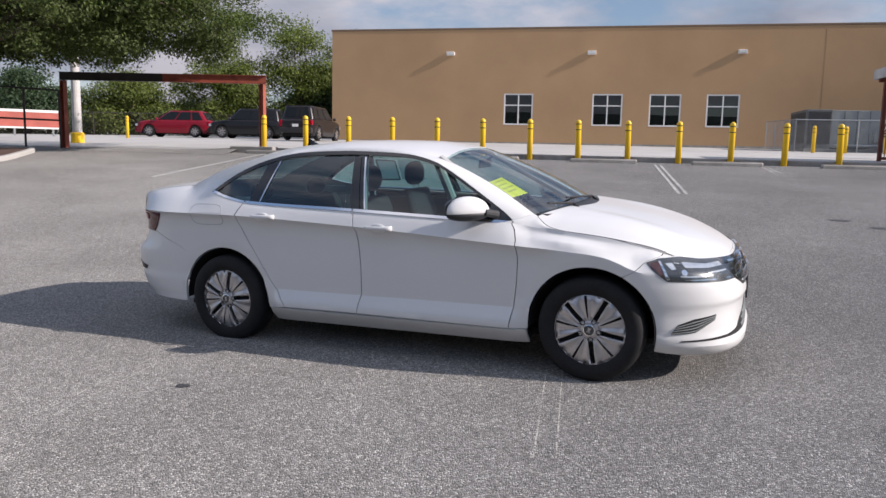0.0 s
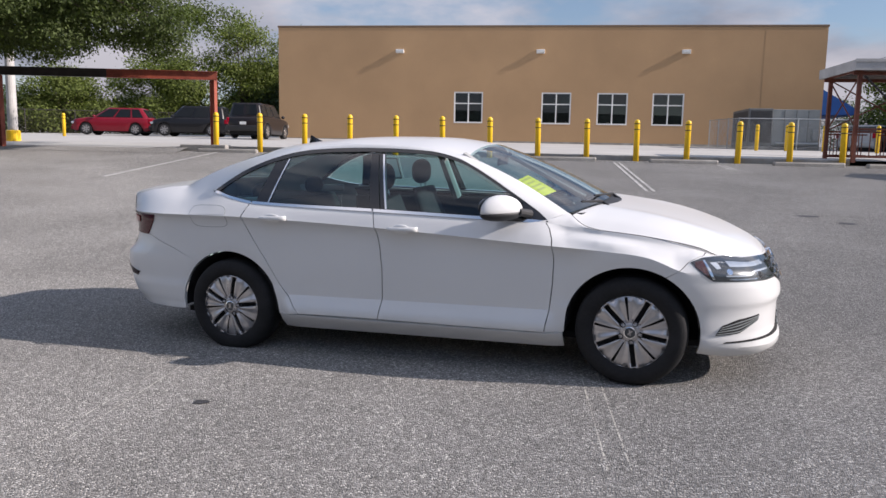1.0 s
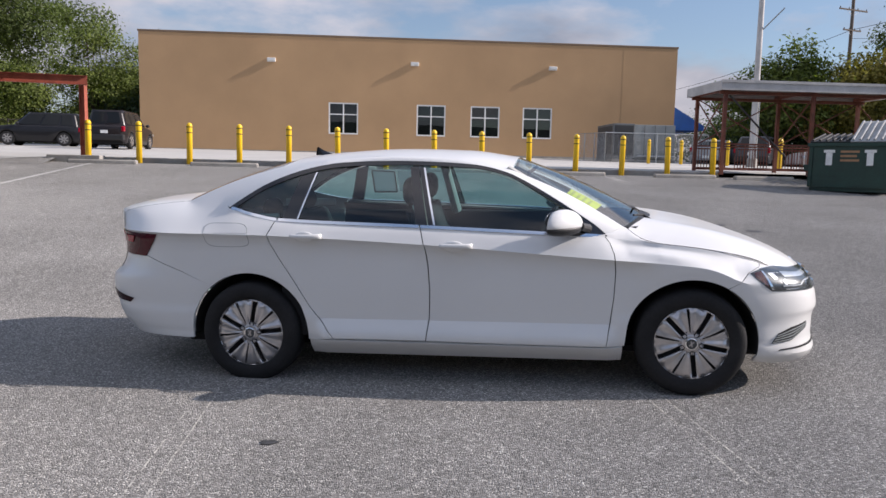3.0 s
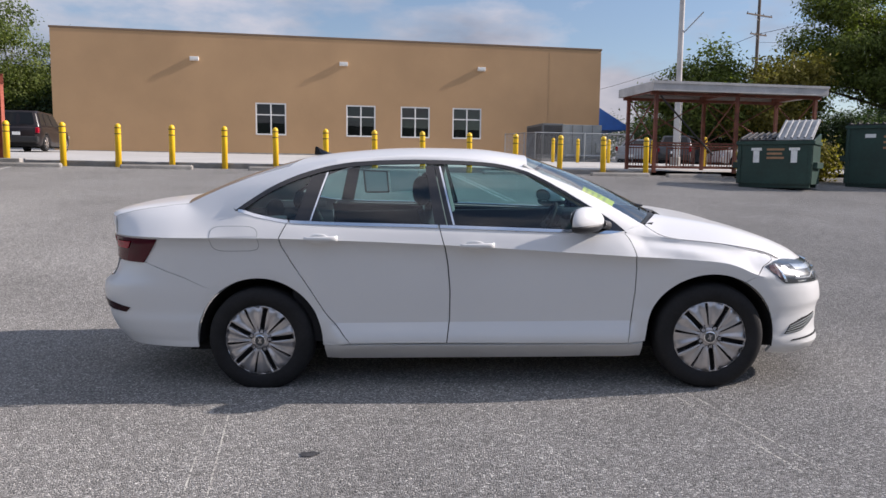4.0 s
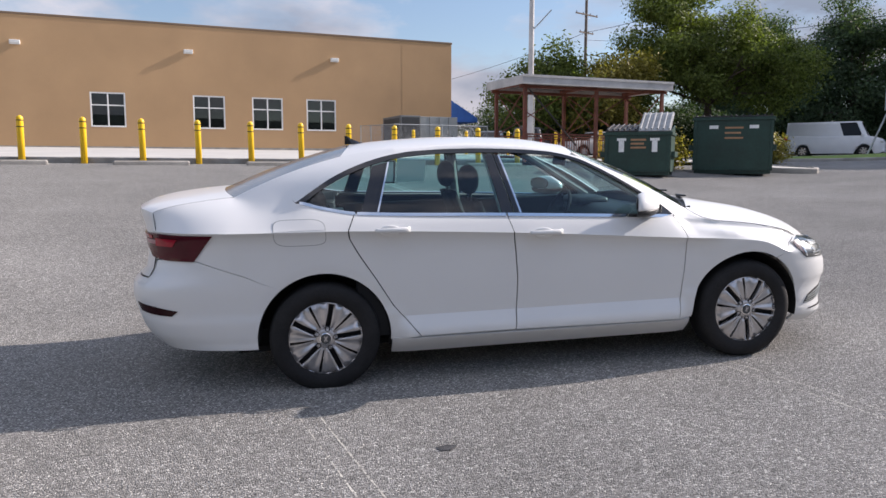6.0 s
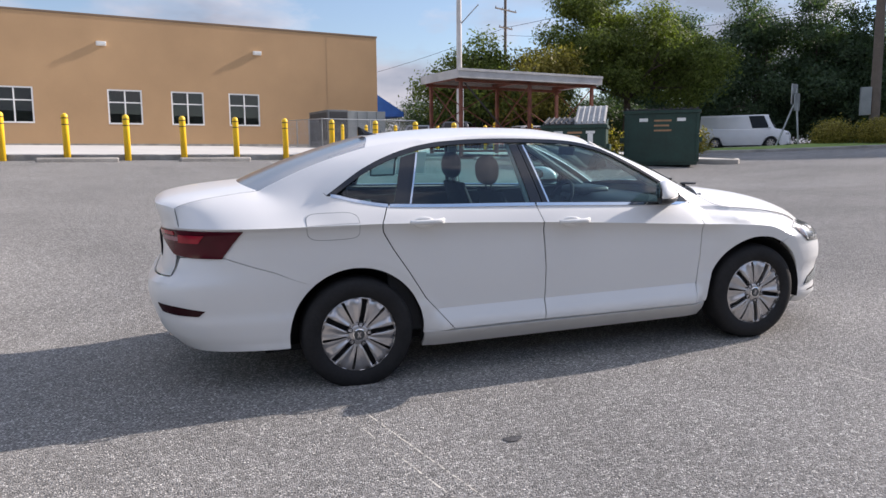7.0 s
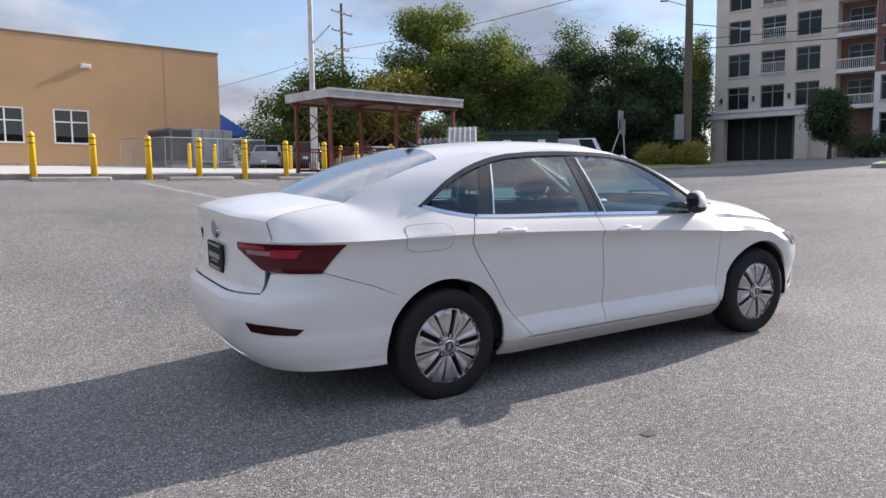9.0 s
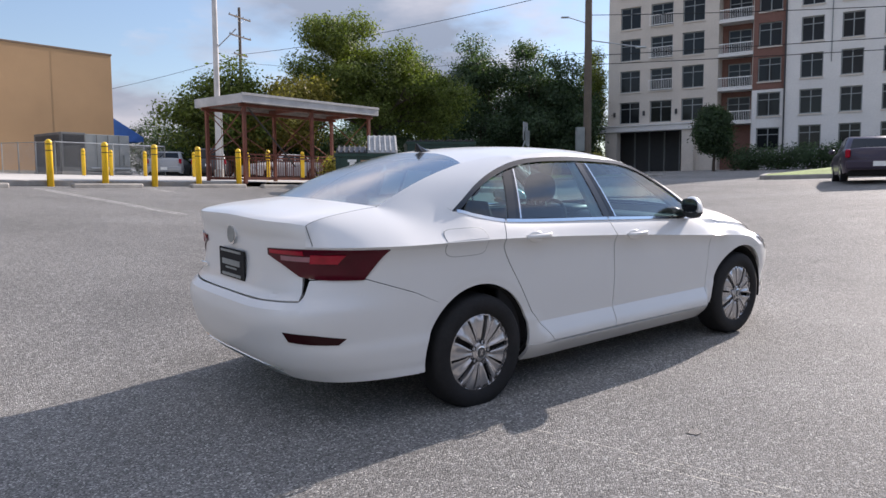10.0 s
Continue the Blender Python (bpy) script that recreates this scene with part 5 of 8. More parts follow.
add_shell("rear_bumper", joined([bumper_r]), PAINT, both=False)
# trunk: upright face
trunk_face = on_side([(XR_C - 1.0, 0.692), (sy(0.4, 0.694, False), 0.694), (sy(LAMP_Y - 0.006, 0.705, False), 0.705)], lip_line(XR_C - 1.0, S_LAMP - 0.004, 20),
                     [(XR_C - 1.0, 0.692), (XR_C - 1.0, LIP(XR_C - 1.0))], [(sy(LAMP_Y - 0.006, 0.705, False), 0.705), (sy(LAMP_Y - 0.006, 0.95, False), 0.95), (S_LAMP - 0.004, LIP(S_LAMP - 0.004))], 20, 16, gap=0.0)


def cross_deck(x_of, z_mid, y_edge, z_edge, t0, t1, n, m, power=2.2, thick=0.018):
    """A crowned sheet across the car. t runs from its rear to its front."""
    rows = []
    for j in range(m + 1):
        t = t0 + (t1 - t0) * j / m
        row = []
        for i in range(n + 1):
            f = -1 + 2 * i / n
            ye, ze, zm = y_edge(t), z_edge(t), z_mid(t)
            row.append(Vector((x_of(t, abs(f)), f * ye, zm - (zm - ze) * abs(f) ** power)))
        rows.append(row)
    return shell(rows, thick, inward=Vector((0, 0, -1)))


def tabs(*tab):
    return smooth_curve(list(tab))


# trunk lid top, roof, bonnet
GLASS_FOOT = [Vector((-1.925 + 0.095 * f * f, -0.585 * f, 1.160 - 0.022 * f ** 2.2)) for f in [i / 24 for i in range(25)]]
LIP_EDGE = [side_xyz(sz, LIP(sz)) for sz in [XR_C - 1.0 + (S_LAMP - 0.004 - XR_C + 1.0) * i / 24 for i in range(25)]]
LID_BOW = tabs((0, 0.0), (0.08, 0.010), (0.3, 0.016), (0.7, 0.010), (1, 0.0))
lid_rows = []
for j in range(19):
    t = (j / 18) ** 1.25
    half = [p.lerp(q, t) + Vector((0, 0, LID_BOW(t))) for p, q in zip(LIP_EDGE, GLASS_FOOT)]
    lid_rows.append([Vector((p.x, -p.y, p.z)) for p in reversed(half[1:])] + half)
lid_side = [r[-1] + Vector((0, -0.004, 0.0)) for r in reversed(lid_rows)]
trunk = add_shell("trunk_lid", [shell(lid_rows, 0.016, inward=Vector((0, 0, -1)))] + joined([trunk_face]), PAINT, both=False)[0]
for i in (0, -1):
    bm = bmesh.new()
    edge = [r[i] + Vector((0, 0.002 if i == 0 else -0.002, -0.001)) for r in lid_rows]
    for a, b in zip(edge, edge[1:]):
        tube(bm, a, b, 0.0022, n=6)
    down = [side_xyz(S_LAMP - 0.002 + (sy(LAMP_Y - 0.003, 0.705, False) - S_LAMP + 0.002) * k / 8, 1.066 + (0.705 - 1.066) * k / 8) for k in range(9)]
    down = [Vector((q.x - 0.001, q.y if i else -q.y, q.z)) for q in down]
    for a, b in zip(down, down[1:]):
        tube(bm, a, b, 0.0018, n=6)
    part("lid_gap", bm, LINER, trunk, "dark shut line of the boot lid")
add_shell("roof_panel", [cross_deck(lambda t, f: (-1.115 - 0.085 * f * f) * (1 - t) + (0.315 - 0.025 * f * f) * t, tabs((0, 1.418), (0.15, 1.440), (0.42, 1.458), (0.75, 1.444), (1, 1.394)), tabs((0, 0.52), (0.22, 0.55), (0.48, 0.572), (0.77, 0.560), (1, 0.528)), tabs((0, 1.358), (0.23, 1.404), (0.47, 1.420), (0.77, 1.398), (1, 1.326)), 0, 1, 24, 26, power=2.6)], PAINT, both=False)


def hood_edge_y(x):
    p = side_xyz(sx(x, Z_TOP(x)), Z_TOP(x))
    return -p.y


H_MID = smooth_curve([(1.1, 1.016), (1.22, 1.001), (1.476, 0.955), (1.716, 0.898), (1.98, 0.815), (2.08, 0.765), (2.128, 0.716)])
# the front edge of the bonnet follows the top of the nose
NOSE = [side_xyz(sn, zn) for sn, zn in [Vector(p) for p in resample(nose_top, 60)]]


def nose_at(y):
    """The point of the nose's top edge at half width y."""
    for p, q in zip(NOSE, NOSE[1:]):
        if -q.y <= y <= -p.y:
            return p.lerp(q, (-p.y - y) / max(1e-6, q.y - p.y))
    return NOSE[0] if y > 0.3 else NOSE[-1]


# the shut line leaves the foot of the pillar and runs into the shoulder
CUT_Y = smooth_curve([(0.985, 0.708), (1.02, 0.738), (1.06, 0.762), (1.12, 0.777), (1.19, hood_edge_y(1.19) - 0.004)])
CUT_Z = smooth_curve([(0.985, 0.978), (1.02, 0.950), (1.06, 0.925), (1.12, 0.908), (1.19, Z_TOP(1.19))])
hood_rows = []
y_front = hood_edge_y(HOOD_X) - 0.008
for j in range(29):
    t = j / 28
    row = []
    xe = 0.985 + (HOOD_X - 0.985) * t
    ye, ze = (CUT_Y(xe) - 0.004, CUT_Z(xe)) if xe < 1.19 else (hood_edge_y(xe) - 0.008, Z_TOP(xe))
    for i in range(25):
        f = -1 + 2 * i / 24
        a = abs(f)
        power = 4.6 - 0.8 * max(0.0, 2 * t - 1)
        front = nose_at(y_front * a)
        x = (1.20 - 0.215 * a ** 1.75) * (1 - t) + (front.x - 0.004) * t
        zm, z_nose = H_MID(x + 0.35 * (1.20 + 0.928 * t - x)), H_MID(front.x - 0.004 + 0.35 * (2.132 - front.x))
        z = zm + (ze - zm) * a ** power
        z += (front.z - (z_nose + (Z_TOP(HOOD_X) - z_nose) * a ** power)) * t ** 4
        row.append(Vector((x, math.copysign(ye * a, f), z + (0.007 * math.exp(-((a - 0.60) / 0.07) ** 2) * (1 - t) + 0.014 * math.exp(-((a - 0.70) / 0.17) ** 2) * (1 - t ** 4) * min(1.0, 0.3 + 2 * t)))))
    hood_rows.append(row)
hood = add_shell("hood", [shell(hood_rows, 0.016, inward=Vector((0, 0, -1)))], PAINT, both=False)[0]
for i in (0, -1):
    bm = bmesh.new()
    edge = [r[i] + Vector((0, 0.004 if i else -0.004, -0.001)) for r in hood_rows]
    for a, b in zip(edge, edge[1:]):
        tube(bm, a, b, 0.0018, n=6)
    part("hood_gap", bm, LINER, hood, "dark shut line of the bonnet")

# greenhouse
Y_GLASS = smooth_curve([(-1.5, 0.772), (-1.3, 0.812), (-1.1, 0.832), (-0.27, 0.838), (0.48, 0.828), (0.7, 0.812), (0.9, 0.775)])


def glass_xyz(x, z, out=0.0):
    d = z - Z_TOP(x)
    return Vector((x, -(Y_GLASS(x) - 0.45 * d - 0.36 * d * d + out), z))


def green(bottom, top, left, right, n, m, gap=0.0, out=0.0, thick=0.006):
    g = coons(bottom, top, left, right, n, m, gap)
    rows = [[glass_xyz(p.x, p.y, out) for p in r] for r in g]
    return shell(rows, thick, inward=Vector((0, 0.95, -0.3)).normalized())


WIN_TOP = [(-1.475, 1.112), (-1.36, 1.188), (-1.24, 1.258), (-1.065, 1.327), (-0.93, 1.362), (-0.795, 1.382), (-0.6, 1.391), (-0.392, 1.391), (-0.2, 1.384), (-0.049, 1.375), (0.086, 1.362), (0.19, 1.340), (0.289, 1.308), (0.40, 1.252), (0.513, 1.187), (0.61, 1.127), (0.694, 1.074), (0.80, 1.002), (0.855, 0.952)]
WT = smooth_curve(WIN_TOP)


def band(x0, x1, n, drop):
    return [(x0 + (x1 - x0) * i / n, WT(x0 + (x1 - x0) * i / n) - drop) for i in range(n + 1)]


def belt(x0, x1, n=8, up=0.0):
    return [(x0 + (x1 - x0) * i / n, Z_TOP(x0 + (x1 - x0) * i / n) + up) for i in range(n + 1)]


EDGE = 0.038
add_shell("side_window", [green(belt(-0.165, 0.80, 10, 0.012), band(-0.252, 0.745, 20, EDGE), [(-0.165, Z_TOP(-0.165) + 0.012), (-0.252, WT(-0.252) - EDGE)], [(0.80, Z_TOP(0.80) + 0.012), (0.745, WT(0.745) - EDGE)], 26, 12)], CAR_GLASS, front_door, "clear tinted front door glass")
add_shell("side_window", [green(belt(-1.012, -0.275, 10, 0.012), band(-0.925, -0.335, 14, EDGE), [(-1.012, Z_TOP(-1.012) + 0.012), (-0.925, WT(-0.925) - EDGE)], [(-0.275, Z_TOP(-0.275) + 0.012), (-0.335, WT(-0.335) - EDGE)], 20, 12)], CAR_GLASS, rear_door, "clear tinted rear door glass")
add_shell("quarter_window", [green(belt(-1.40, -1.105, 8, 0.014), band(-1.36, -1.02, 10, EDGE), [(-1.40, Z_TOP(-1.40) + 0.014), (-1.36, WT(-1.36) - EDGE)], [(-1.105, Z_TOP(-1.105) + 0.014), (-1.02, WT(-1.02) - EDGE)], 12, 8)], CAR_GLASS, None, "small fixed rear quarter glass")
# black surround, pillar covers
trim = [green(band(-1.475, 0.855, 60, EDGE + 0.006), band(-1.475, 0.855, 60, 0.0), [(-1.475, 1.08), (-1.475, 1.112)], [(0.855, 0.935), (0.855, 0.948)], 60, 2, out=0.003, thick=0.012)]
add_shell("window_surround", trim, BLACK_TRIM, None, "gloss black window surround")
add_shell("pillar_cover", [green(belt(-0.275, -0.205, 2, 0.008), band(-0.335, -0.283, 2, EDGE), [(-0.275, Z_TOP(-0.275) + 0.008), (-0.335, WT(-0.335) - EDGE)], [(-0.205, Z_TOP(-0.205) + 0.008), (-0.283, WT(-0.283) - EDGE)], 2, 10, out=0.004, thick=0.012)], BLACK_TRIM, rear_door)
add_shell("pillar_cover", [green(belt(-0.199, -0.160, 2, 0.008), band(-0.278, -0.247, 2, EDGE), [(-0.199, Z_TOP(-0.199) + 0.008), (-0.278, WT(-0.278) - EDGE)], [(-0.160, Z_TOP(-0.160) + 0.008), (-0.247, WT(-0.247) - EDGE)], 2, 10, out=0.004, thick=0.012)], BLACK_TRIM, front_door)
add_shell("pillar_cover", [green(belt(-1.11, -1.008, 2, 0.008), band(-1.025, -0.922, 2, EDGE), [(-1.11, Z_TOP(-1.11) + 0.008), (-1.025, WT(-1.025) - EDGE)], [(-1.008, Z_TOP(-1.008) + 0.008), (-0.922, WT(-0.922) - EDGE)], 2, 10, out=0.004, thick=0.012)], BLACK_TRIM, rear_door)
add_shell("mirror_base", [green(belt(0.70, 0.85, 4, 0.004), band(0.70, 0.85, 6, EDGE * 0.4), [(0.70, Z_TOP(0.70) + 0.004), (0.70, WT(0.70) - 0.012)], [(0.85, Z_TOP(0.85) + 0.001), (0.85, WT(0.85) - 0.003)], 6, 4, out=0.004, thick=0.01)], BLACK_TRIM, front_door)
# bright strips
add_shell("belt_moulding", [green(belt(-0.245, 0.835, 24, -0.008), belt(-0.245, 0.835, 24, 0.010), [(-0.245, Z_TOP(-0.245) - 0.008), (-0.245, Z_TOP(-0.245) + 0.01)], [(0.835, Z_TOP(0.835) - 0.008), (0.835, Z_TOP(0.835) + 0.01)], 24, 2, out=0.014, thick=0.012)], CHROME, front_door, "thin chrome belt moulding")
add_shell("belt_moulding", [green(belt(-1.135, -0.255, 24, -0.008), belt(-1.135, -0.255, 24, 0.010), [(-1.135, Z_TOP(-1.135) - 0.008), (-1.135, Z_TOP(-1.135) + 0.01)], [(-0.255, Z_TOP(-0.255) - 0.008), (-0.255, Z_TOP(-0.255) + 0.01)], 24, 2, out=0.014, thick=0.012)], CHROME, rear_door, "thin chrome belt moulding")
add_shell("belt_moulding", [green(belt(-1.455, -1.145, 14, -0.006), belt(-1.455, -1.145, 14, 0.012), [(-1.455, Z_TOP(-1.455) - 0.006), (-1.455, Z_TOP(-1.455) + 0.012)], [(-1.145, Z_TOP(-1.145) - 0.008), (-1.145, Z_TOP(-1.145) + 0.01)], 14, 2, out=0.014, thick=0.012)], CHROME, None, "thin chrome belt moulding")
add_shell("glass_run", [green(belt(-0.168, -0.156, 2, 0.012), band(-0.252, -0.241, 2, EDGE), [(-0.168, Z_TOP(-0.168) + 0.012), (-0.252, WT(-0.252) - EDGE)], [(-0.156, Z_TOP(-0.156) + 0.012), (-0.241, WT(-0.241) - EDGE)], 2, 10, out=0.008, thick=0.006)], CHROME, front_door, "bright glass run")
add_shell("glass_run", [green(belt(-1.018, -1.008, 2, 0.012), band(-0.932, -0.922, 2, EDGE), [(-1.018, Z_TOP(-1.018) + 0.012), (-0.932, WT(-0.932) - EDGE)], [(-1.008, Z_TOP(-1.008) + 0.012), (-0.922, WT(-0.922) - EDGE)], 2, 10, out=0.008, thick=0.006)], CHROME, rear_door, "bright glass run")

# windscreen and rear window edges (half width is positive here; near flank is negative y)
WS_BASE = [Vector((1.125 - 0.165 * f * f, -0.700 * f, 1.027 - 0.037 * f * f)) for f in [i / 24 for i in range(25)]]
WS_TOP = [Vector((0.315 - 0.025 * f * f, -0.528 * f, 1.392 - 0.066 * f ** 2.6)) for f in [i / 24 for i in range(25)]]
BL_TOP = [Vector((-1.115 - 0.085 * f * f, -0.52 * f, 1.418 - 0.060 * f ** 2.6)) for f in [i / 24 for i in range(25)]]
BL_BASE = GLASS_FOOT


def ruled(a, b, m, bulge=0.0, inner=Vector((0, 0, -1)), thick=0.006, shrink=0.0):
    """A sheet from edge a to edge b, both halves of the car, bowed out by bulge."""
    full = lambda e: [Vector((p.x, -p.y, p.z)) for p in reversed(e[1:])] + list(e)
    A, B = full(a), full(b)
    rows = []
    for j in range(m + 1):
        t = shrink + (1 - 2 * shrink) * j / m
        rows.append([p.lerp(q, t) - inner * bulge * math.sin(math.pi * t) for p, q in zip(A, B)])
    return shell(rows, thick, inward=inner)


add_shell("windscreen", [ruled(WS_BASE, WS_TOP, 14, 0.022, Vector((-0.42, 0, -0.9)).normalized())], SCREEN_GLASS, both=False, label="clear windscreen")
add_shell("rear_window", [ruled(BL_BASE, BL_TOP, 14, 0.020, Vector((0.35, 0, -0.93)).normalized())], REAR_GLASS, both=False, label="sloped rear window")

# side frame: front pillar, roof rail, rear pillar
low = resample([glass_xyz(x, z, 0.004) for x, z in reversed(WIN_TOP)], 60)
RAIL = smooth_curve([(-1.20, 1.358), (-0.87, 1.404), (-0.47, 1.420), (-0.04, 1.400), (0.29, 1.326)])
RAIL_Y = smooth_curve([(-1.20, 0.52), (-0.86, 0.55), (-0.47, 0.572), (-0.04, 0.560), (0.29, 0.528)])
rail = [Vector((0.29 - 1.49 * i / 24, -RAIL_Y(0.29 - 1.49 * i / 24), RAIL(0.29 - 1.49 * i / 24))) for i in range(25)]


def frame_patch(lo, hi, n, m, bulge, inner):
    A, B = resample(lo, n), resample(hi, n)
    rows = []
    for j in range(m + 1):
        t = j / m
        rows.append([p.lerp(q, t) - inner * bulge * math.sin(math.pi * t) for p, q in zip(A, B)])
    return shell(rows, 0.02, inward=inner)


ws_edge = [WS_BASE[-1].lerp(WS_TOP[-1], i / 10) - Vector((-0.42, 0, -0.9)).normalized() * 0.022 * math.sin(math.pi * i / 10) for i in range(11)]
bl_edge = [BL_TOP[-1].lerp(BL_BASE[-1], i / 10) - Vector((0.35, 0, -0.93)).normalized() * 0.020 * math.sin(math.pi * i / 10) for i in range(11)]
IN = Vector((0, 0.8, -0.6))
fore = [p for p in low if p.x >= 0.24]
mid = [p for p in low if -0.88 <= p.x <= 0.27]
aft = [p for p in low if p.x <= -0.86]
T_SPLIT = 7
frame_bits = [frame_patch(fore, ws_edge, 22, 6, 0.010, IN.normalized()),
              frame_patch(mid, [p for p in rail if p.x >= -0.90], 24, 6, 0.008, IN.normalized()),
              ]
aft_hi = [p for p in rail if p.x <= -0.86] + bl_edge[1:T_SPLIT + 1]
add_shell("side_frame", frame_bits, PAINT, None, "white roof rail with front and rear pillars")
# rear quarter: flank, shoulder and the foot of the rear pillar
corner_w, corner_k = glass_xyz(-1.475, 1.110, 0.004), BL_BASE[-1]
S_FOOT = sx(-1.86, 0.977)
NC = 26
foot_mid = Vector((-1.69, -0.775, 1.055))
pillar_top = resample(bl_edge[T_SPLIT:], NC)
AFT_A, AFT_B, IN_N = resample(aft, 24), resample(aft_hi, 24), IN.normalized()
aft_rows = [[p.lerp(q, j / 8) - IN_N * 0.010 * math.sin(math.pi * j / 8) for p, q in zip(AFT_A, AFT_B)] for j in range(9)]
win_lo, win_hi = (S_WIN, FLANK(S_WIN)), (sx(-1.475, Z_TOP(-1.475)), Z_TOP(-1.475))
win_edge = [side_xyz(win_lo[0] + (win_hi[0] - win_lo[0]) * j / 10, win_lo[1] + (win_hi[1] - win_lo[1]) * j / 10) for j in range(11)]
corner_w = AFT_A[-1]
g1, g2 = [], []
for i in range(NC + 1):
    u = i / NC
    s0 = S_WIN + (S_FOOT - S_WIN) * u
    c = side_xyz(s0, FLANK(s0))
    fl = corner_w * (1 - u) ** 2 + foot_mid * 2 * u * (1 - u) + corner_k * u * u
    top = pillar_top[i]
    col = []
    for j in range(11):
        p = c.lerp(fl, j / 10) + (win_edge[j] - win_edge[0].lerp(corner_w, j / 10)) * (1 - u) ** 2
        col.append(p + Vector((0, -0.5, 0.85)) * (0.065 * u * (fl - c).length) * math.sin(math.pi * j / 10))
    for j in range(1, 9):
        col.append(fl.lerp(top, j / 8) - IN_N * 0.010 * math.sin(math.pi * j / 8) * (1 - u))
    # ease the join between shoulder and pillar
    for _ in range(3):
        e_ = min(1.0, 4 * u * (1 - u) * 1.5)
        col = [col[0]] + [q.lerp((col[k] + col[k + 2]) / 2, 0.5 * e_) if 6 <= k + 1 <= 14 else q for k, q in enumerate(col[1:-1])] + [col[-1]]
    g1.append(col)
deck_side = resample(lid_side, NC)
for i in range(NC + 1):
    u = i / NC
    s0 = S_FOOT + (S_SIDE - S_FOOT) * u
    c, top = side_xyz(s0, FLANK(s0)), deck_side[i]
    g2.append([c.lerp(top, j / 10) + Vector((0, -0.5, 0.85)) * (0.065 * (top - c).length) * math.sin(math.pi * j / 10) for j in range(11)])


def welded(pieces, dist, ease=0):
    """Several shells joined along their common edges; ease: how often the joins are smoothed over."""
    bm = bmesh.new()
    for verts, faces in pieces:
        vs = [bm.verts.new(v) for v in verts]
        for f in faces:
            bm.faces.new([vs[k] for k in f])
    bmesh.ops.remove_doubles(bm, verts=bm.verts[:], dist=dist)
    inside = [v for v in bm.verts if not v.is_boundary]
    for _ in range(ease):
        bmesh.ops.smooth_vert(bm, verts=inside, factor=0.5, use_axis_x=True, use_axis_y=True, use_axis_z=True)
    bm.verts.index_update()
    out = [v.co.copy() for v in bm.verts], [tuple(v.index for v in f.verts) for f in bm.faces]
    bm.free()
    return out


turned = lambda g: [[g[i][j] for i in range(len(g))] for j in range(len(g[0]))]
upper = welded([shoulder_front, shell(aft_rows, 0.0), shell(turned(g1), 0.0), shell(turned(g2), 0.0)], 0.006, 40)
add_shell("rear_quarter", flank + [upper], PAINT)
# foot of the front pillar between bonnet, door and windscreen
foot_lo = [side_xyz(sx(x, Z_TOP(x)), Z_TOP(x)) for x in (0.80, 0.86, 0.91, 0.955, 1.0, 1.06, 1.12, 1.19)]
foot_hi = [low[0], WS_BASE[-1].lerp(low[0], 0.5) + Vector((0, -0.004, 0.004)), WS_BASE[-1] + Vector((0, 0, 0.002)), WS_BASE[-1] + Vector((0.018, 0.0, -0.008))] + [Vector((x, -CUT_Y(x), CUT_Z(x))) for x in (0.99, 1.01, 1.03, 1.06, 1.09, 1.12, 1.16, 1.19)]
add_shell("pillar_foot", [frame_patch(foot_lo, foot_hi, 24, 6, 0.006, IN.normalized())], PAINT)
# cowl between the windscreen and the bonnet
add_shell("cowl", [ruled([Vector((1.235 - 0.215 * f ** 1.75, -0.70 * f, 0.993 - 0.006 * f)) for f in [i / 24 for i in range(24)]], [p + Vector((-0.02, 0, -0.006)) for p in WS_BASE[:24]], 4, 0.0, Vector((0, 0, -1)), 0.02)], BLACK_PLASTIC, both=False)
for off in (-0.36, 0.22):
    w = bmesh.new()
    tube(w, (1.115, off + 0.02, 1.03), (1.06, off - 0.52, 1.062) if off > 0 else (1.025, off - 0.26, 1.052), 0.009, 0.006, 6)
    tube(w, (1.160, off, 0.998), (1.115, off + 0.02, 1.028), 0.010, 0.008, 8)
    part("wiper", w, BLACK_PLASTIC, car)

# lamps
def lamp_shape(name, bottom, top, left, right, n, m, out, material, parent=None, label="", thick=0.012):
    return add_shell(name, [on_side(bottom, top, left, right, n, m, 0.0, out, thick)], material, parent, label)


def F(y, z):
    return (sy(y, z, True), z)


def R_(y, z):
    return (sy(y, z, False), z)


hl_b = [(sx(1.66, 0.738), 0.738), (sx(1.70, 0.70), 0.70), (sx(1.775, 0.640), 0.640), F(0.62, 0.619), F(0.47, 0.617)]
hl_t = [(sx(1.66, 0.742), 0.742), (sx(1.72, 0.762), 0.762), (sx(1.83, 0.757), 0.757), F(0.56, 0.740), F(0.47, 0.730)]
head = lamp_shape("headlight", hl_b, hl_t, [hl_b[0], hl_t[0]], [hl_b[-1], hl_t[-1]], 26, 8, 0.002, LAMP_HOUSING, None, "clear headlight with chrome reflectors in a dark housing")


def in_lamp(a, t):
    """A place in the lamp: a along it from its tip, t up it."""
    b_, t_ = resample(hl_b, 40), resample(hl_t, 40)
    k = int(a * 40)
    p_ = b_[k].lerp(t_[k], t)
    return (p_.x, p_.y)


def lamp_patch(name, low_, high_, out, material, label="", thick=0.003):
    """A patch of the lamp between two rows of (along, up)."""
    lo_, hi_ = [in_lamp(*q) for q in low_], [in_lamp(*q) for q in high_]
    return lamp_shape(name, lo_, hi_, [lo_[0], hi_[0]], [lo_[-1], hi_[-1]], 14, 4, out, material, head, label, thick)


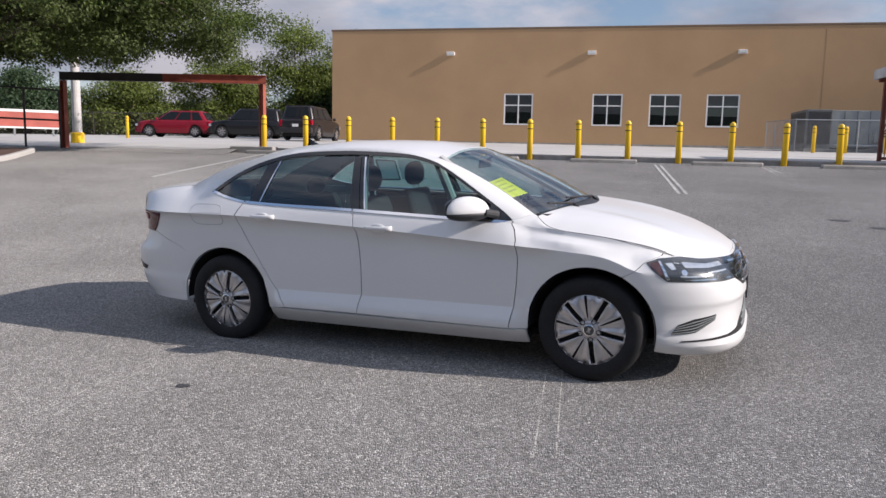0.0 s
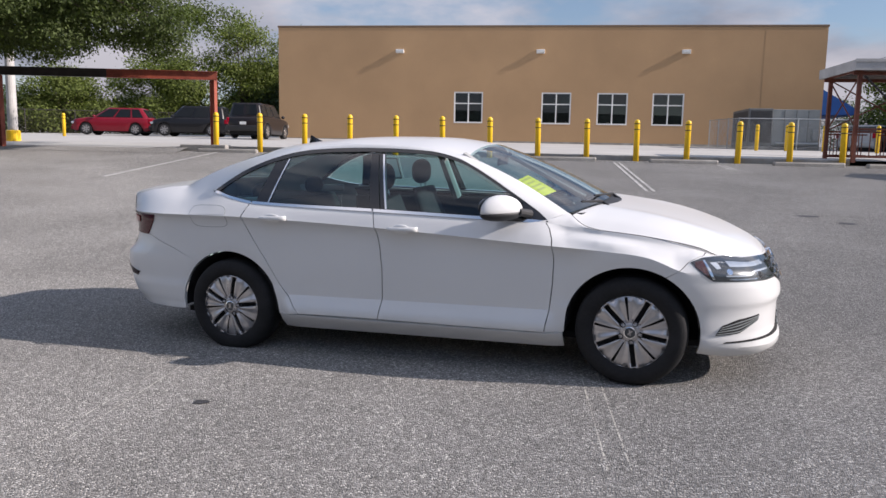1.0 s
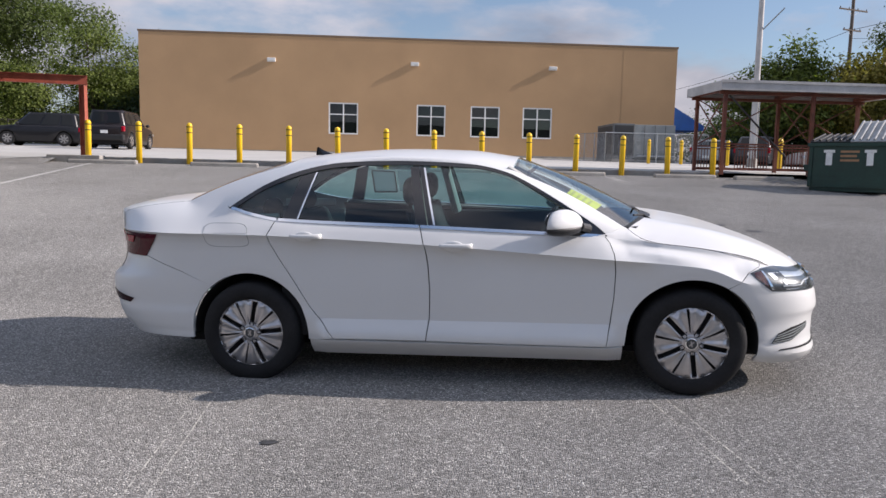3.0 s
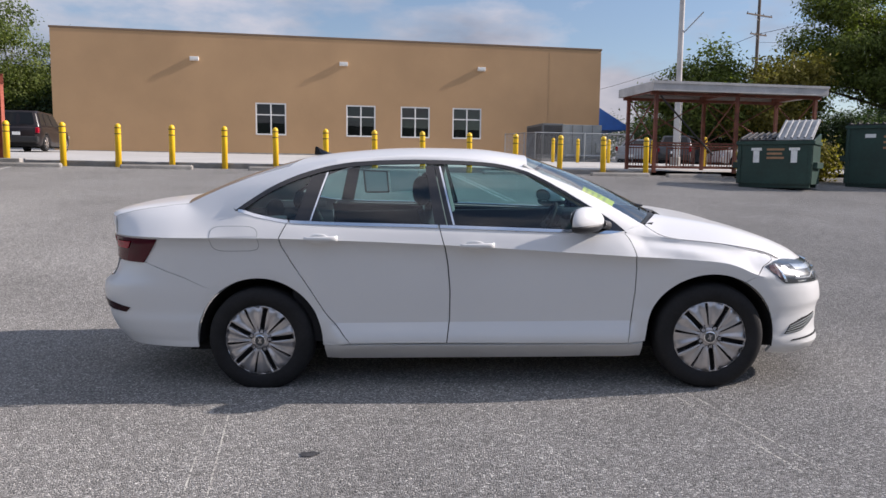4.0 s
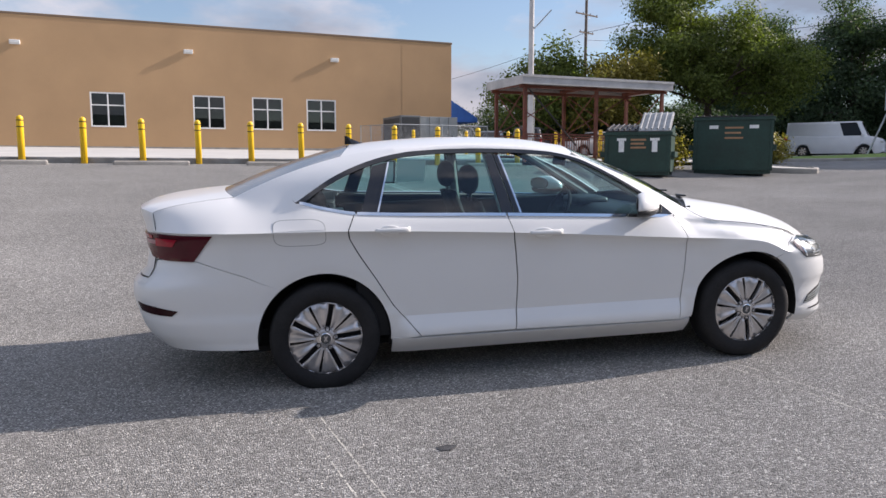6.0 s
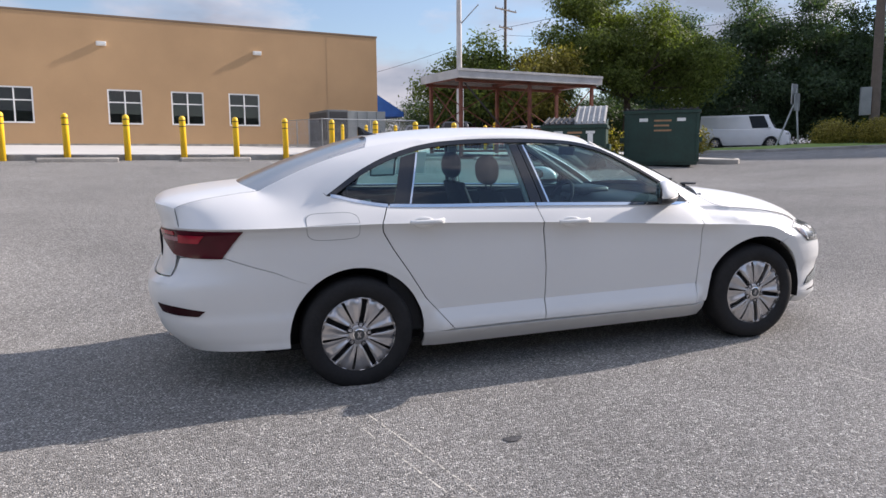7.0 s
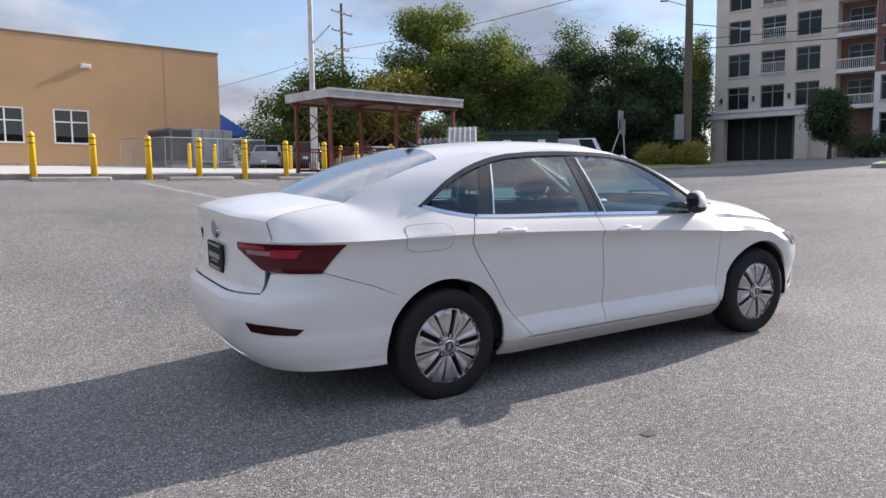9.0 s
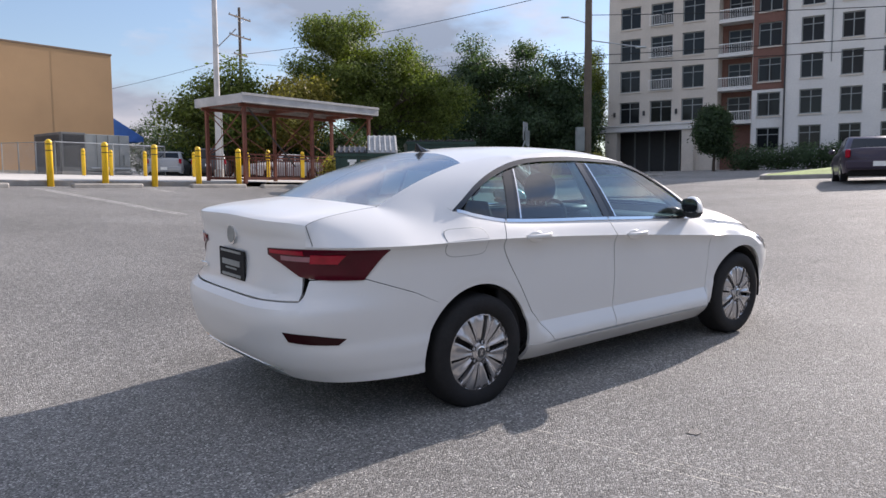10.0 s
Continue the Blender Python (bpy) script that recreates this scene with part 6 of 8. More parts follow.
lamp_patch("side_marker", [(0.05, 0.15), (0.22, 0.10)], [(0.05, 0.85), (0.15, 0.86)], 0.0038, AMBER, "amber-red side marker")
lamp_patch("bracket", [(0.235, 0.08), (0.26, 0.08)], [(0.165, 0.88), (0.19, 0.88)], 0.0045, CHROME)
lamp_patch("reflector", [(0.28, 0.52), (0.34, 0.56)], [(0.24, 0.80), (0.31, 0.82)], 0.0036, LAMP_INNER, "pale upper reflector")
lamp_patch("reflector", [(0.43, 0.62), (0.70, 0.66), (0.97, 0.72)], [(0.40, 0.84), (0.70, 0.84), (0.97, 0.88)], 0.0036, LAMP_INNER, "pale upper reflector")
lamp_patch("light_guide", [(0.36, 0.22), (0.60, 0.24), (0.72, 0.42), (0.97, 0.46)], [(0.36, 0.29), (0.60, 0.31), (0.70, 0.49), (0.97, 0.53)], 0.0052, LAMP_INNER, "white light guide")
lamp_patch("bezel", [(0.38, 0.07), (0.95, 0.09)], [(0.38, 0.115), (0.95, 0.14)], 0.0045, CHROME)
for a0, t0 in ((0.42, 0.42), (0.76, 0.30)):
    sz_ = in_lamp(a0, t0)
    p = side_xyz(*sz_)
    q = p + side_normal(*sz_) * 0.005
    for s_, par in ((1, head[0]), (-1, head[1])):
        bm = bmesh.new()
        tube(bm, (p.x, p.y * s_, p.z), (q.x, q.y * s_, q.z), 0.020, 0.018, 16)
        part("projector", bm, CHROME, par)
lamp_shape("lens", hl_b, hl_t, [hl_b[0], hl_t[0]], [hl_b[-1], hl_t[-1]], 26, 8, 0.0065, LENS, head, thick=0.006)
# grille
gr_b, gr_t = [F(0.47, 0.612), F(0.36, 0.562), F(0.18, 0.55), (XF_C + 1, 0.548)], [F(0.47, 0.731), F(0.25, 0.718), F(0.1, 0.713), (XF_C + 1, 0.711)]
gr = on_side(gr_b, gr_t, [gr_b[0], gr_t[0]], [gr_b[-1], gr_t[-1]], 16, 8, 0.0, 0.003, 0.01)
grille = add_shell("grille", joined([gr]), BLACK_TRIM, both=False, label="black slatted grille")[0]
for z0 in (0.70, 0.662, 0.624, 0.586):
    e = 0.47 if z0 > 0.61 else 0.385
    sl = on_side([F(e, z0), (XF_C + 1, z0 - 0.012)], [F(e, z0 + 0.009), (XF_C + 1, z0 - 0.001)], [F(e, z0), F(e, z0 + 0.009)], [(XF_C + 1, z0 - 0.012), (XF_C + 1, z0 - 0.001)], 14, 2, 0.0, 0.016, 0.012)
    add_shell("slat", joined([sl]), CHROME, grille, both=False)
for a, k in ((0.062, CHROME), (0.05, LINER)):
    bm = bmesh.new()
    tube(bm, (2.11, 0, 0.645), (2.152 + (0.002 if k is LINER else 0), 0, 0.665), a, a * 0.97, 28)
    part("badge", bm, k, grille, "round chrome badge" if k is CHROME else "", smooth=False)
# lower intakes
fog_b, fog_t = [F(0.805, 0.325), F(0.745, 0.331), F(0.665, 0.395)], [F(0.795, 0.382), F(0.755, 0.412), F(0.655, 0.430)]
fog = lamp_shape("bumper_intake", fog_b, fog_t, [fog_b[0], fog_t[0]], [fog_b[-1], fog_t[-1]], 10, 8, 0.003, LINER, None, "black side intake with grey slats", 0.006)
for k in range(4):
    t0, t1 = 0.1 + k * 0.22, 0.17 + k * 0.22
    P = lambda i, t: (fog_b[i][0] + (fog_t[i][0] - fog_b[i][0]) * t, fog_b[i][1] + (fog_t[i][1] - fog_b[i][1]) * t)
    lamp_shape("slat", [P(0, t0), P(1, t0), P(2, t0)], [P(0, t1), P(1, t1), P(2, t1)], [P(0, t0), P(0, t1)], [P(2, t0), P(2, t1)], 8, 2, 0.009, HVAC_GREY, fog, "", 0.006)
lowg = on_side([F(0.79, 0.280), F(0.60, 0.279), F(0.45, 0.278), (XF_C + 1, 0.276)], [F(0.785, 0.287), F(0.55, 0.295), F(0.42, 0.308), F(0.32, 0.36), (XF_C + 1, 0.40)], [F(0.79, 0.280), F(0.785, 0.287)], [(XF_C + 1, 0.276), (XF_C + 1, 0.40)], 24, 6, 0.0, 0.003, 0.006)
low_grille = add_shell("lower_grille", joined([lowg]), LINER, both=False, label="black lower grille")[0]
for k in range(3):
    z0 = 0.295 + k * 0.033
    add_shell("slat", joined([on_side([F(0.33 - k * 0.03, z0), (XF_C + 1, z0 + 0.01)], [F(0.33 - k * 0.03, z0 + 0.012), (XF_C + 1, z0 + 0.022)], [F(0.33 - k * 0.03, z0), F(0.33 - k * 0.03, z0 + 0.012)], [(XF_C + 1, z0 + 0.01), (XF_C + 1, z0 + 0.022)], 10, 2, 0.0, 0.009, 0.006)]), HVAC_GREY, low_grille, both=False)
part("front_plate", boxed(2.176, 2.186, -0.155, 0.155, 0.43, 0.585, bevel=0.003), LINER, car, "dark plate holder")
# tail lamps
def T(x, z):
    return (sx(x, z), z)


tl_b = [R_(0.40, 0.915), R_(0.52, 0.865), R_(0.60, 0.815), R_(0.70, 0.802), T(-2.2, 0.802), T(-2.05, 0.800)]
tl_t = [R_(0.40, 0.948), R_(0.52, 0.953), R_(0.60, 0.955), R_(0.70, 0.955), T(-2.15, 0.952), T(-1.935, 0.948)]
tail = lamp_shape("tail_lamp", tl_b, tl_t, [tl_b[0], tl_t[0]], [tl_b[-1], tl_t[-1]], 30, 10, 0.007, TAIL_RED, None, "dark red wraparound tail lamp", 0.02)
lamp_shape("light_bar", [R_(0.42, 0.925), R_(0.55, 0.926), R_(0.62, 0.925)], [R_(0.42, 0.943), R_(0.55, 0.946), R_(0.62, 0.946)], [R_(0.42, 0.925), R_(0.42, 0.943)], [R_(0.62, 0.925), R_(0.62, 0.946)], 8, 2, 0.0105, TAIL_BRIGHT, tail, "bright red strip", 0.003)
lamp_shape("reverse_lens", [R_(0.50, 0.895), R_(0.62, 0.893), R_(0.70, 0.893)], [R_(0.50, 0.918), R_(0.62, 0.918), R_(0.70, 0.918)], [R_(0.50, 0.895), R_(0.50, 0.918)], [R_(0.70, 0.893), R_(0.70, 0.918)], 8, 2, 0.0105, TAIL_CLEAR, tail, "smoked clear strip", 0.003)
lamp_shape("side_light", [T(-2.26, 0.885), T(-2.16, 0.884)], [T(-2.26, 0.93), T(-2.13, 0.93)], [T(-2.26, 0.885), T(-2.26, 0.93)], [T(-2.16, 0.884), T(-2.13, 0.93)], 6, 3, 0.0135, TAIL_BRIGHT, tail, "", 0.003)
add_shell("bumper_reflector", [on_side([R_(0.62, 0.508), R_(0.70, 0.498), T(-2.19, 0.492)], [R_(0.60, 0.556), R_(0.72, 0.545), T(-2.155, 0.522)], [R_(0.62, 0.508), R_(0.60, 0.556)], [T(-2.19, 0.492), T(-2.155, 0.522)], 12, 3, 0.0, 0.004, 0.012)], REFLECTOR_RED, label="slim dark red bumper reflector")
add_shell("bumper_moulding", joined([on_side([(XR_C - 1, 0.335), R_(0.5, 0.335)], [(XR_C - 1, 0.346), R_(0.5, 0.342)], [(XR_C - 1, 0.335), (XR_C - 1, 0.346)], [R_(0.5, 0.335), R_(0.5, 0.342)], 12, 2, 0.0, 0.005, 0.01)]), CHROME, both=False, label="thin chrome lower strip")
add_shell("diffuser", joined([on_side([(XR_C - 1, 0.287), R_(0.5, 0.289)], [(XR_C - 1, 0.33), R_(0.42, 0.322)], [(XR_C - 1, 0.287), (XR_C - 1, 0.33)], [R_(0.5, 0.289), R_(0.42, 0.322)], 12, 4, 0.0, 0.003, 0.01)]), HVAC_GREY, both=False, label="grey lower bumper valance")
# plate, badge and model bars on the tail
plate = part("rear_plate", boxed(-2.392, -2.380, -0.16, 0.16, 0.745, 0.905, bevel=0.003), LINER, trunk, "black dealer plate with unreadable pale bars")
for z0, z1, w in ((0.885, 0.897, 0.13), (0.815, 0.845, 0.115), (0.795, 0.804, 0.07), (0.755, 0.770, 0.12)):
    part("plate_bar", boxed(-2.396, -2.3925, -w, w, z0, z1), HVAC_GREY, plate)
bm = bmesh.new()
tube(bm, (-2.36, 0, 0.985), (-2.388, 0, 0.985), 0.058, 0.055, 28)
part("badge", bm, CHROME, trunk, "round chrome badge")
bm = bmesh.new()
tube(bm, (-2.38, 0, 0.985), (-2.390, 0, 0.985), 0.047, 0.046, 28)
part("badge_disc", bm, HVAC_GREY, trunk)
part("model_bar", boxed(-2.386, -2.372, 0.36, 0.47, 0.765, 0.785), CHROME, trunk, "chrome model bar")
# handles, filler flap, shark fin
for x0, doors in ((-0.945, rear_door), (-0.03, front_door)):
    for s_, d in ((1, doors[0]), (-1, doors[1])):
        zc = Z_CREASE(x0) + 0.002
        p = side_xyz(x0, zc)
        bm = bmesh.new()
        bmesh.ops.create_uvsphere(bm, u_segments=20, v_segments=10, radius=1)
        for q in bm.verts:
            q.co = Vector((x0 - 0.01 + q.co.x * 0.062, (p.y + 0.004 + q.co.y * 0.010) * s_, zc + q.co.z * 0.034))
        part("handle_cup", bm, PAINT, d, "recessed cup behind the handle", True)
        bm = bmesh.new()
        for k in range(12):
            t = k / 11
            xx = x0 - 0.095 + 0.20 * t
            yy = p.y - 0.010 - 0.022 * math.sin(math.pi * min(1, max(0, t))) ** 0.5
            for a in range(8):
                an = 2 * math.pi * a / 8
                bm.verts.new((xx, (yy + math.cos(an) * 0.009) * s_, zc + 0.006 + math.sin(an) * (0.011 + 0.006 * t)))
        bm.verts.ensure_lookup_table()
        for k in range(11):
            for a in range(8):
                bm.faces.new([bm.verts[i] for i in (k * 8 + a, k * 8 + (a + 1) % 8, (k + 1) * 8 + (a + 1) % 8, (k + 1) * 8 + a)])
        bm.faces.new(bm.verts[0:8])
        bm.faces.new(bm.verts[88:96])
        part("door_handle", bm, PAINT, d, "white pull handle", True)
def flap_outline(grow):
    """A rounded outline split into four edges."""
    cx_, cz_, hx_, hz_ = -1.462, 0.948, 0.142 + grow, 0.072 + grow
    pt = lambda a: (cx_ + hx_ * math.copysign(abs(math.cos(a)) ** 0.45, math.cos(a)) + 0.012 * math.sin(a) * -1, cz_ + hz_ * math.copysign(abs(math.sin(a)) ** 0.45, math.sin(a)))
    arc = lambda a0, a1: [T(*pt(radians(a0 + (a1 - a0) * i / 10))) for i in range(11)]
    return arc(225, 315), list(reversed(arc(45, 135))), list(reversed(arc(135, 225))), arc(-45, 45)


ob_, ot_, ol_, or_ = flap_outline(0.0)
flap = on_side(ob_, ot_, ol_, or_, 14, 10, 0.0, 0.0016, 0.004)
raw_part("filler_flap", [tuple(v) for v in flap[0]], flap[1], PAINT, car, "white fuel filler flap", True)
ob_, ot_, ol_, or_ = flap_outline(0.0032)
ring = on_side(ob_, ot_, ol_, or_, 14, 10, 0.0, 0.0008, 0.002)
raw_part("flap_gap", [tuple(v) for v in ring[0]], ring[1], HVAC_GREY, car, "", True)
bm = bmesh.new()
fin = [(-1.005, 1.428, 0.026), (-1.045, 1.438, 0.022), (-1.09, 1.458, 0.012), (-1.125, 1.480, 0.006), (-1.137, 1.478, 0.005), (-1.14, 1.425, 0.020)]
va = [bm.verts.new((x, -w, 1.422)) for x, z, w in fin]
vb = [bm.verts.new((x, 0, z)) for x, z, w in fin]
vc = [bm.verts.new((x, w, 1.422)) for x, z, w in fin]
for i in range(5):
    bm.faces.new((va[i], va[i + 1], vb[i + 1], vb[i]))
    bm.faces.new((vb[i], vb[i + 1], vc[i + 1], vc[i]))
bm.faces.new((va[-1], vc[-1], vb[-1]))
part("shark_fin", bm, BLACK_TRIM, car, "black shark-fin antenna")
# mirrors
for s_, d in ((1, front_door[0]), (-1, front_door[1])):
    bm = bmesh.new()
    bmesh.ops.create_uvsphere(bm, u_segments=32, v_segments=18, radius=1)
    for q in bm.verts:
        x, y, z = q.co
        x = max(-0.5, x)
        q.co = Vector((0.598 + x * 0.112 * (1 - 0.12 * abs(y)) + y * 0.050, (-0.918 + y * 0.110 + 0.03 * (x + 0.2)) * s_, 1.012 + (z * 0.100 if z > 0 else z * 0.012)))
    cap = part("mirror", bm, PAINT, d, "white door mirror cap", True)
    bm = bmesh.new()
    bmesh.ops.create_uvsphere(bm, u_segments=32, v_segments=12, radius=1)
    for q in bm.verts:
        x, y, z = q.co
        x = max(-0.52, x)
        q.co = Vector((0.600 + x * 0.108 + y * 0.050, (-0.918 + y * 0.106 + 0.03 * (x + 0.2)) * s_, 1.004 + (z * 0.046 if z < 0 else z * 0.016)))
    part("mirror_housing", bm, BLACK_PLASTIC, cap, "black lower housing", True)
    bm = bmesh.new()
    bmesh.ops.create_uvsphere(bm, u_segments=24, v_segments=12, radius=1)
    for q in bm.verts:
        q.co = Vector((0.540 + q.co.x * 0.006 + q.co.y * 0.048, (-0.923 + math.copysign(abs(q.co.y) ** 0.8, q.co.y) * 0.094) * s_, 1.052 + math.copysign(abs(q.co.z) ** 0.8, q.co.z) * 0.048))
    part("mirror_glass", bm, gloss_dark, cap, "dark mirror glass", True)
    bm = bmesh.new()
    tube(bm, (0.70, -0.88 * s_, 1.012), (0.745, -0.79 * s_, 0.99), 0.022, 0.028, 10)
    part("mirror_arm", bm, BLACK_PLASTIC, cap)

# dark structure behind the panel gaps, wheel houses, underbody
def inner_rows(x0, x1, z0, z1, n, m, inset):
    return [[side_xyz(x0 + (x1 - x0) * i / n, z0 + (z1(x0 + (x1 - x0) * i / n) - z0) * j / m) - side_normal(x0 + (x1 - x0) * i / n, z0 + (z1(x0 + (x1 - x0) * i / n) - z0) * j / m) * inset for i in range(n + 1)] for j in range(m + 1)]


add_shell("inner_panel", [shell(inner_rows(-0.97, 0.955, 0.22, lambda x: Z_TOP(x) - 0.01, 40, 10, 0.03), 0), shell(inner_rows(-1.18, -0.97, 0.80, lambda x: Z_TOP(x) - 0.01, 8, 6, 0.03), 0)], LINER)
under = boxed(-1.85, 1.8, -0.655, 0.655, 0.215, 0.25)
box(under, -0.93, 0.93, -0.79, 0.79, 0.20, 0.24)
part("underbody", under, LINER, car)
for cx in (-1.343, 1.343):
    for s_ in (1, -1):
        bm = bmesh.new()
        rr = []
        for i in range(25):
            a = radians((-10 if cx > 0 else 2) + (192 if cx > 0 else 180) * i / 24)
            c, s0 = cx + 0.375 * math.cos(a), 0.326 + 0.375 * math.sin(a)
            rr.append((bm.verts.new((c, -0.845 * s_, s0)), bm.verts.new((c, -0.50 * s_, s0))))
        for a, b in zip(rr, rr[1:]):
            bm.faces.new((a[0], b[0], b[1], a[1]))
        bm.faces.new([p[1] for p in rr])
        part("wheel_house", bm, LINER, car)


# wheels
def wheel(parent_pose, outer):
    """A tyre on a ten-slot silver wheel; outer: -1 if its face looks to -y."""
    wh = new("wheel")
    wh.parent = car
    wh.matrix_local = parent_pose
    wh["label"] = "silver ten-slot wheel with a black tyre"
    turn = pose(0, 0, 0, 90 if outer < 0 else -90)
    bm = bmesh.new()
    prof = [(0.212, -0.085), (0.222, -0.098), (0.262, -0.1035), (0.293, -0.098), (0.310, -0.085), (0.318, -0.062), (0.3215, -0.02), (0.3215, 0.02), (0.318, 0.062), (0.310, 0.085), (0.293, 0.098), (0.262, 0.1035), (0.222, 0.098), (0.212, 0.085)]
    rings = [[bm.verts.new((r * math.cos(2 * math.pi * i / 64), r * math.sin(2 * math.pi * i / 64), z)) for i in range(64)] for r, z in prof]
    for a, b in zip(rings, rings[1:] + rings[:1]):
        for i in range(64):
            bm.faces.new((a[i], a[(i + 1) % 64], b[(i + 1) % 64], b[i]))
    for q in bm.verts:
        q.co = turn @ q.co
    part("tyre", bm, TYRE, wh, "black road tyre", True)
    bm = bmesh.new()
    prof = [(0.208, 0.078), (0.216, 0.086), (0.222, 0.092), (0.226, 0.096), (0.2235, 0.0965), (0.219, 0.094), (0.2145, 0.0865)]
    rings = [[bm.verts.new((r * math.cos(2 * math.pi * i / 64), r * math.sin(2 * math.pi * i / 64), z)) for i in range(64)] for r, z in prof]
    for a, b in zip(rings, rings[1:]):
        for i in range(64):
            bm.faces.new((a[i], a[(i + 1) % 64], b[(i + 1) % 64], b[i]))
    for q in bm.verts:
        q.co = turn @ q.co
    part("rim", bm, RIM, wh, "silver rim edge", True)
    bm = bmesh.new()
    lathe(bm, [(0.212, -0.06), (0.212, 0.050), (0.02, 0.050)], 40, turn)
    part("wheel_backing", bm, LINER, wh)
    for k in range(10):
        c = 2 * math.pi * (k + 0.5) / 10 + 0.16
        bm = bmesh.new()
        rows = []
        for j, r in enumerate((0.050, 0.070, 0.0705, 0.085, 0.11, 0.14, 0.17, 0.205, 0.2055, 0.212, 0.217)):
            # wide slots alternate with narrow tapering ones
            wide = (0.0145 if 0.0702 <= r <= 0.2052 else 0.0003) / r
            slim = ((0.0035 + 0.0045 * (r - 0.07) / 0.12) if 0.0702 <= r <= 0.2052 else 0.0003) / r
            la_, lb_ = (wide, slim) if k % 2 == 0 else (slim, wide)
            row = []
            for i in range(9):
                f = i / 8
                ang = c - math.pi / 10 + la_ + (math.pi / 5 - la_ - lb_) * f
                near = f if k % 2 == 0 else 1 - f
                z = 0.084 + 0.008 * math.sin(math.pi * min(1.0, (r - 0.05) / 0.162)) + 0.007 * math.exp(-((near - 0.16) / 0.12) ** 2) - 0.005 * math.exp(-((near - 0.62) / 0.16) ** 2) - 0.004 * (1 if r > 0.214 else 0)
                row.append(bm.verts.new(turn @ Vector((r * math.cos(ang), r * math.sin(ang), z))))
            rows.append(row)
        for a, b in zip(rows, rows[1:]):
            for i in range(8):
                bm.faces.new((a[i], a[i + 1], b[i + 1], b[i]))
        edge = [r[0] for r in rows] + rows[-1][1:] + [r[-1] for r in reversed(rows[:-1])] + list(reversed(rows[0][1:-1]))
        low_ = [bm.verts.new(v.co - turn @ Vector((0, 0, 0.025))) for v in edge]
        top_ = [bm.verts.new(v.co) for v in edge]
        for i in range(len(edge)):
            bm.faces.new((top_[i], top_[(i + 1) % len(edge)], low_[(i + 1) % len(edge)], low_[i]))
        part("spoke", bm, RIM, wh, "", True)
    bm = bmesh.new()
    lathe(bm, [(0.056, 0.07), (0.056, 0.088), (0.050, 0.092), (0.012, 0.093)], 28, turn)
    part("hub", bm, RIM, wh, "", True)
    bm = bmesh.new()
    lathe(bm, [(0.034, 0.09), (0.033, 0.0965), (0.01, 0.098)], 24, turn)
    part("hub_cap", bm, LAMP_HOUSING, wh, "dark grey round hub cap")
    bm = bmesh.new()
    lathe(bm, [(0.034, 0.0935), (0.035, 0.0965), (0.030, 0.0985), (0.029, 0.0935)], 24, turn)
    part("hub_ring", bm, CHROME, wh)
    bm = bmesh.new()
    box(bm, -0.018, 0.018, -0.0035, 0.0035, 0.096, 0.0995, m=turn @ pose(0, 0, 0, 0, 0, 60))
    box(bm, -0.018, 0.018, -0.0035, 0.0035, 0.096, 0.0994, m=turn @ pose(0, 0, 0, 0, 0, -60))
    part("hub_mark", bm, RIM, wh)
    for k in range(5):
        a = 2 * math.pi * k / 5 + 0.16
        bm = bmesh.new()
        lathe(bm, [(0.0155, 0.078), (0.0155, 0.0945), (0.012, 0.0945), (0.011, 0.085), (0.002, 0.085)], 14, turn @ Matrix.Translation((0.058 * math.cos(a), 0.058 * math.sin(a), 0)))
        part("lug_pocket", bm, LINER, wh)
    return wh


for cx in (-1.343, 1.343):
    wheel(pose(cx, -0.772, 0.326, 0, 20 if cx > 0 else 3, 0), -1)
    wheel(pose(cx, 0.772, 0.326, 0, 11, 0), 1)

# cabin
def rounded(name, material, x0, x1, y0, y1, z0, z1, r, m=None, label="", parent=None):
    return part(name, boxed(x0, x1, y0, y1, z0, z1, bevel=r, m=m), material, parent or car, label, True)


def seat(x, y, label):
    s = new("seat")
    s.parent = car
    s.matrix_local = pose(x, y, 0.30)
    s["label"] = label
    rounded("cushion", CLOTH, -0.26, 0.26, -0.25, 0.25, 0.02, 0.24, 0.06, None, "", s)
    bm = bmesh.new()
    for j in range(9):
        t = j / 8
        w = 0.25 - 0.05 * t ** 2
        for i in range(13):
            a = 2 * math.pi * i / 12
            bm.verts.new((-0.22 - 0.20 * t + 0.065 * math.cos(a) * (1 - 0.35 * t), w * math.copysign(abs(math.sin(a)) ** 0.5, math.sin(a)), 0.16 + 0.60 * t))
    bm.verts.ensure_lookup_table()
    for j in range(8):
        for i in range(12):
            bm.faces.new([bm.verts[k] for k in (j * 13 + i, j * 13 + i + 1, (j + 1) * 13 + i + 1, (j + 1) * 13 + i)])
    part("backrest", bm, CLOTH, s, "", True)
    bm = bmesh.new()
    bmesh.ops.create_uvsphere(bm, u_segments=18, v_segments=12, radius=1)
    for q in bm.verts:
        q.co = Vector((-0.435 + q.co.x * 0.06, math.copysign(abs(q.co.y) ** 0.7, q.co.y) * 0.13, 0.885 + math.copysign(abs(q.co.z) ** 0.8, q.co.z) * 0.095))
    part("headrest", bm, CLOTH, s, "black rounded headrest", True)
    for yy in (-0.05, 0.05):
        part("headrest_rod", tubed((-0.42, yy, 0.72), (-0.43, yy, 0.84), 0.006, n=6), CHROME, s)
    return s


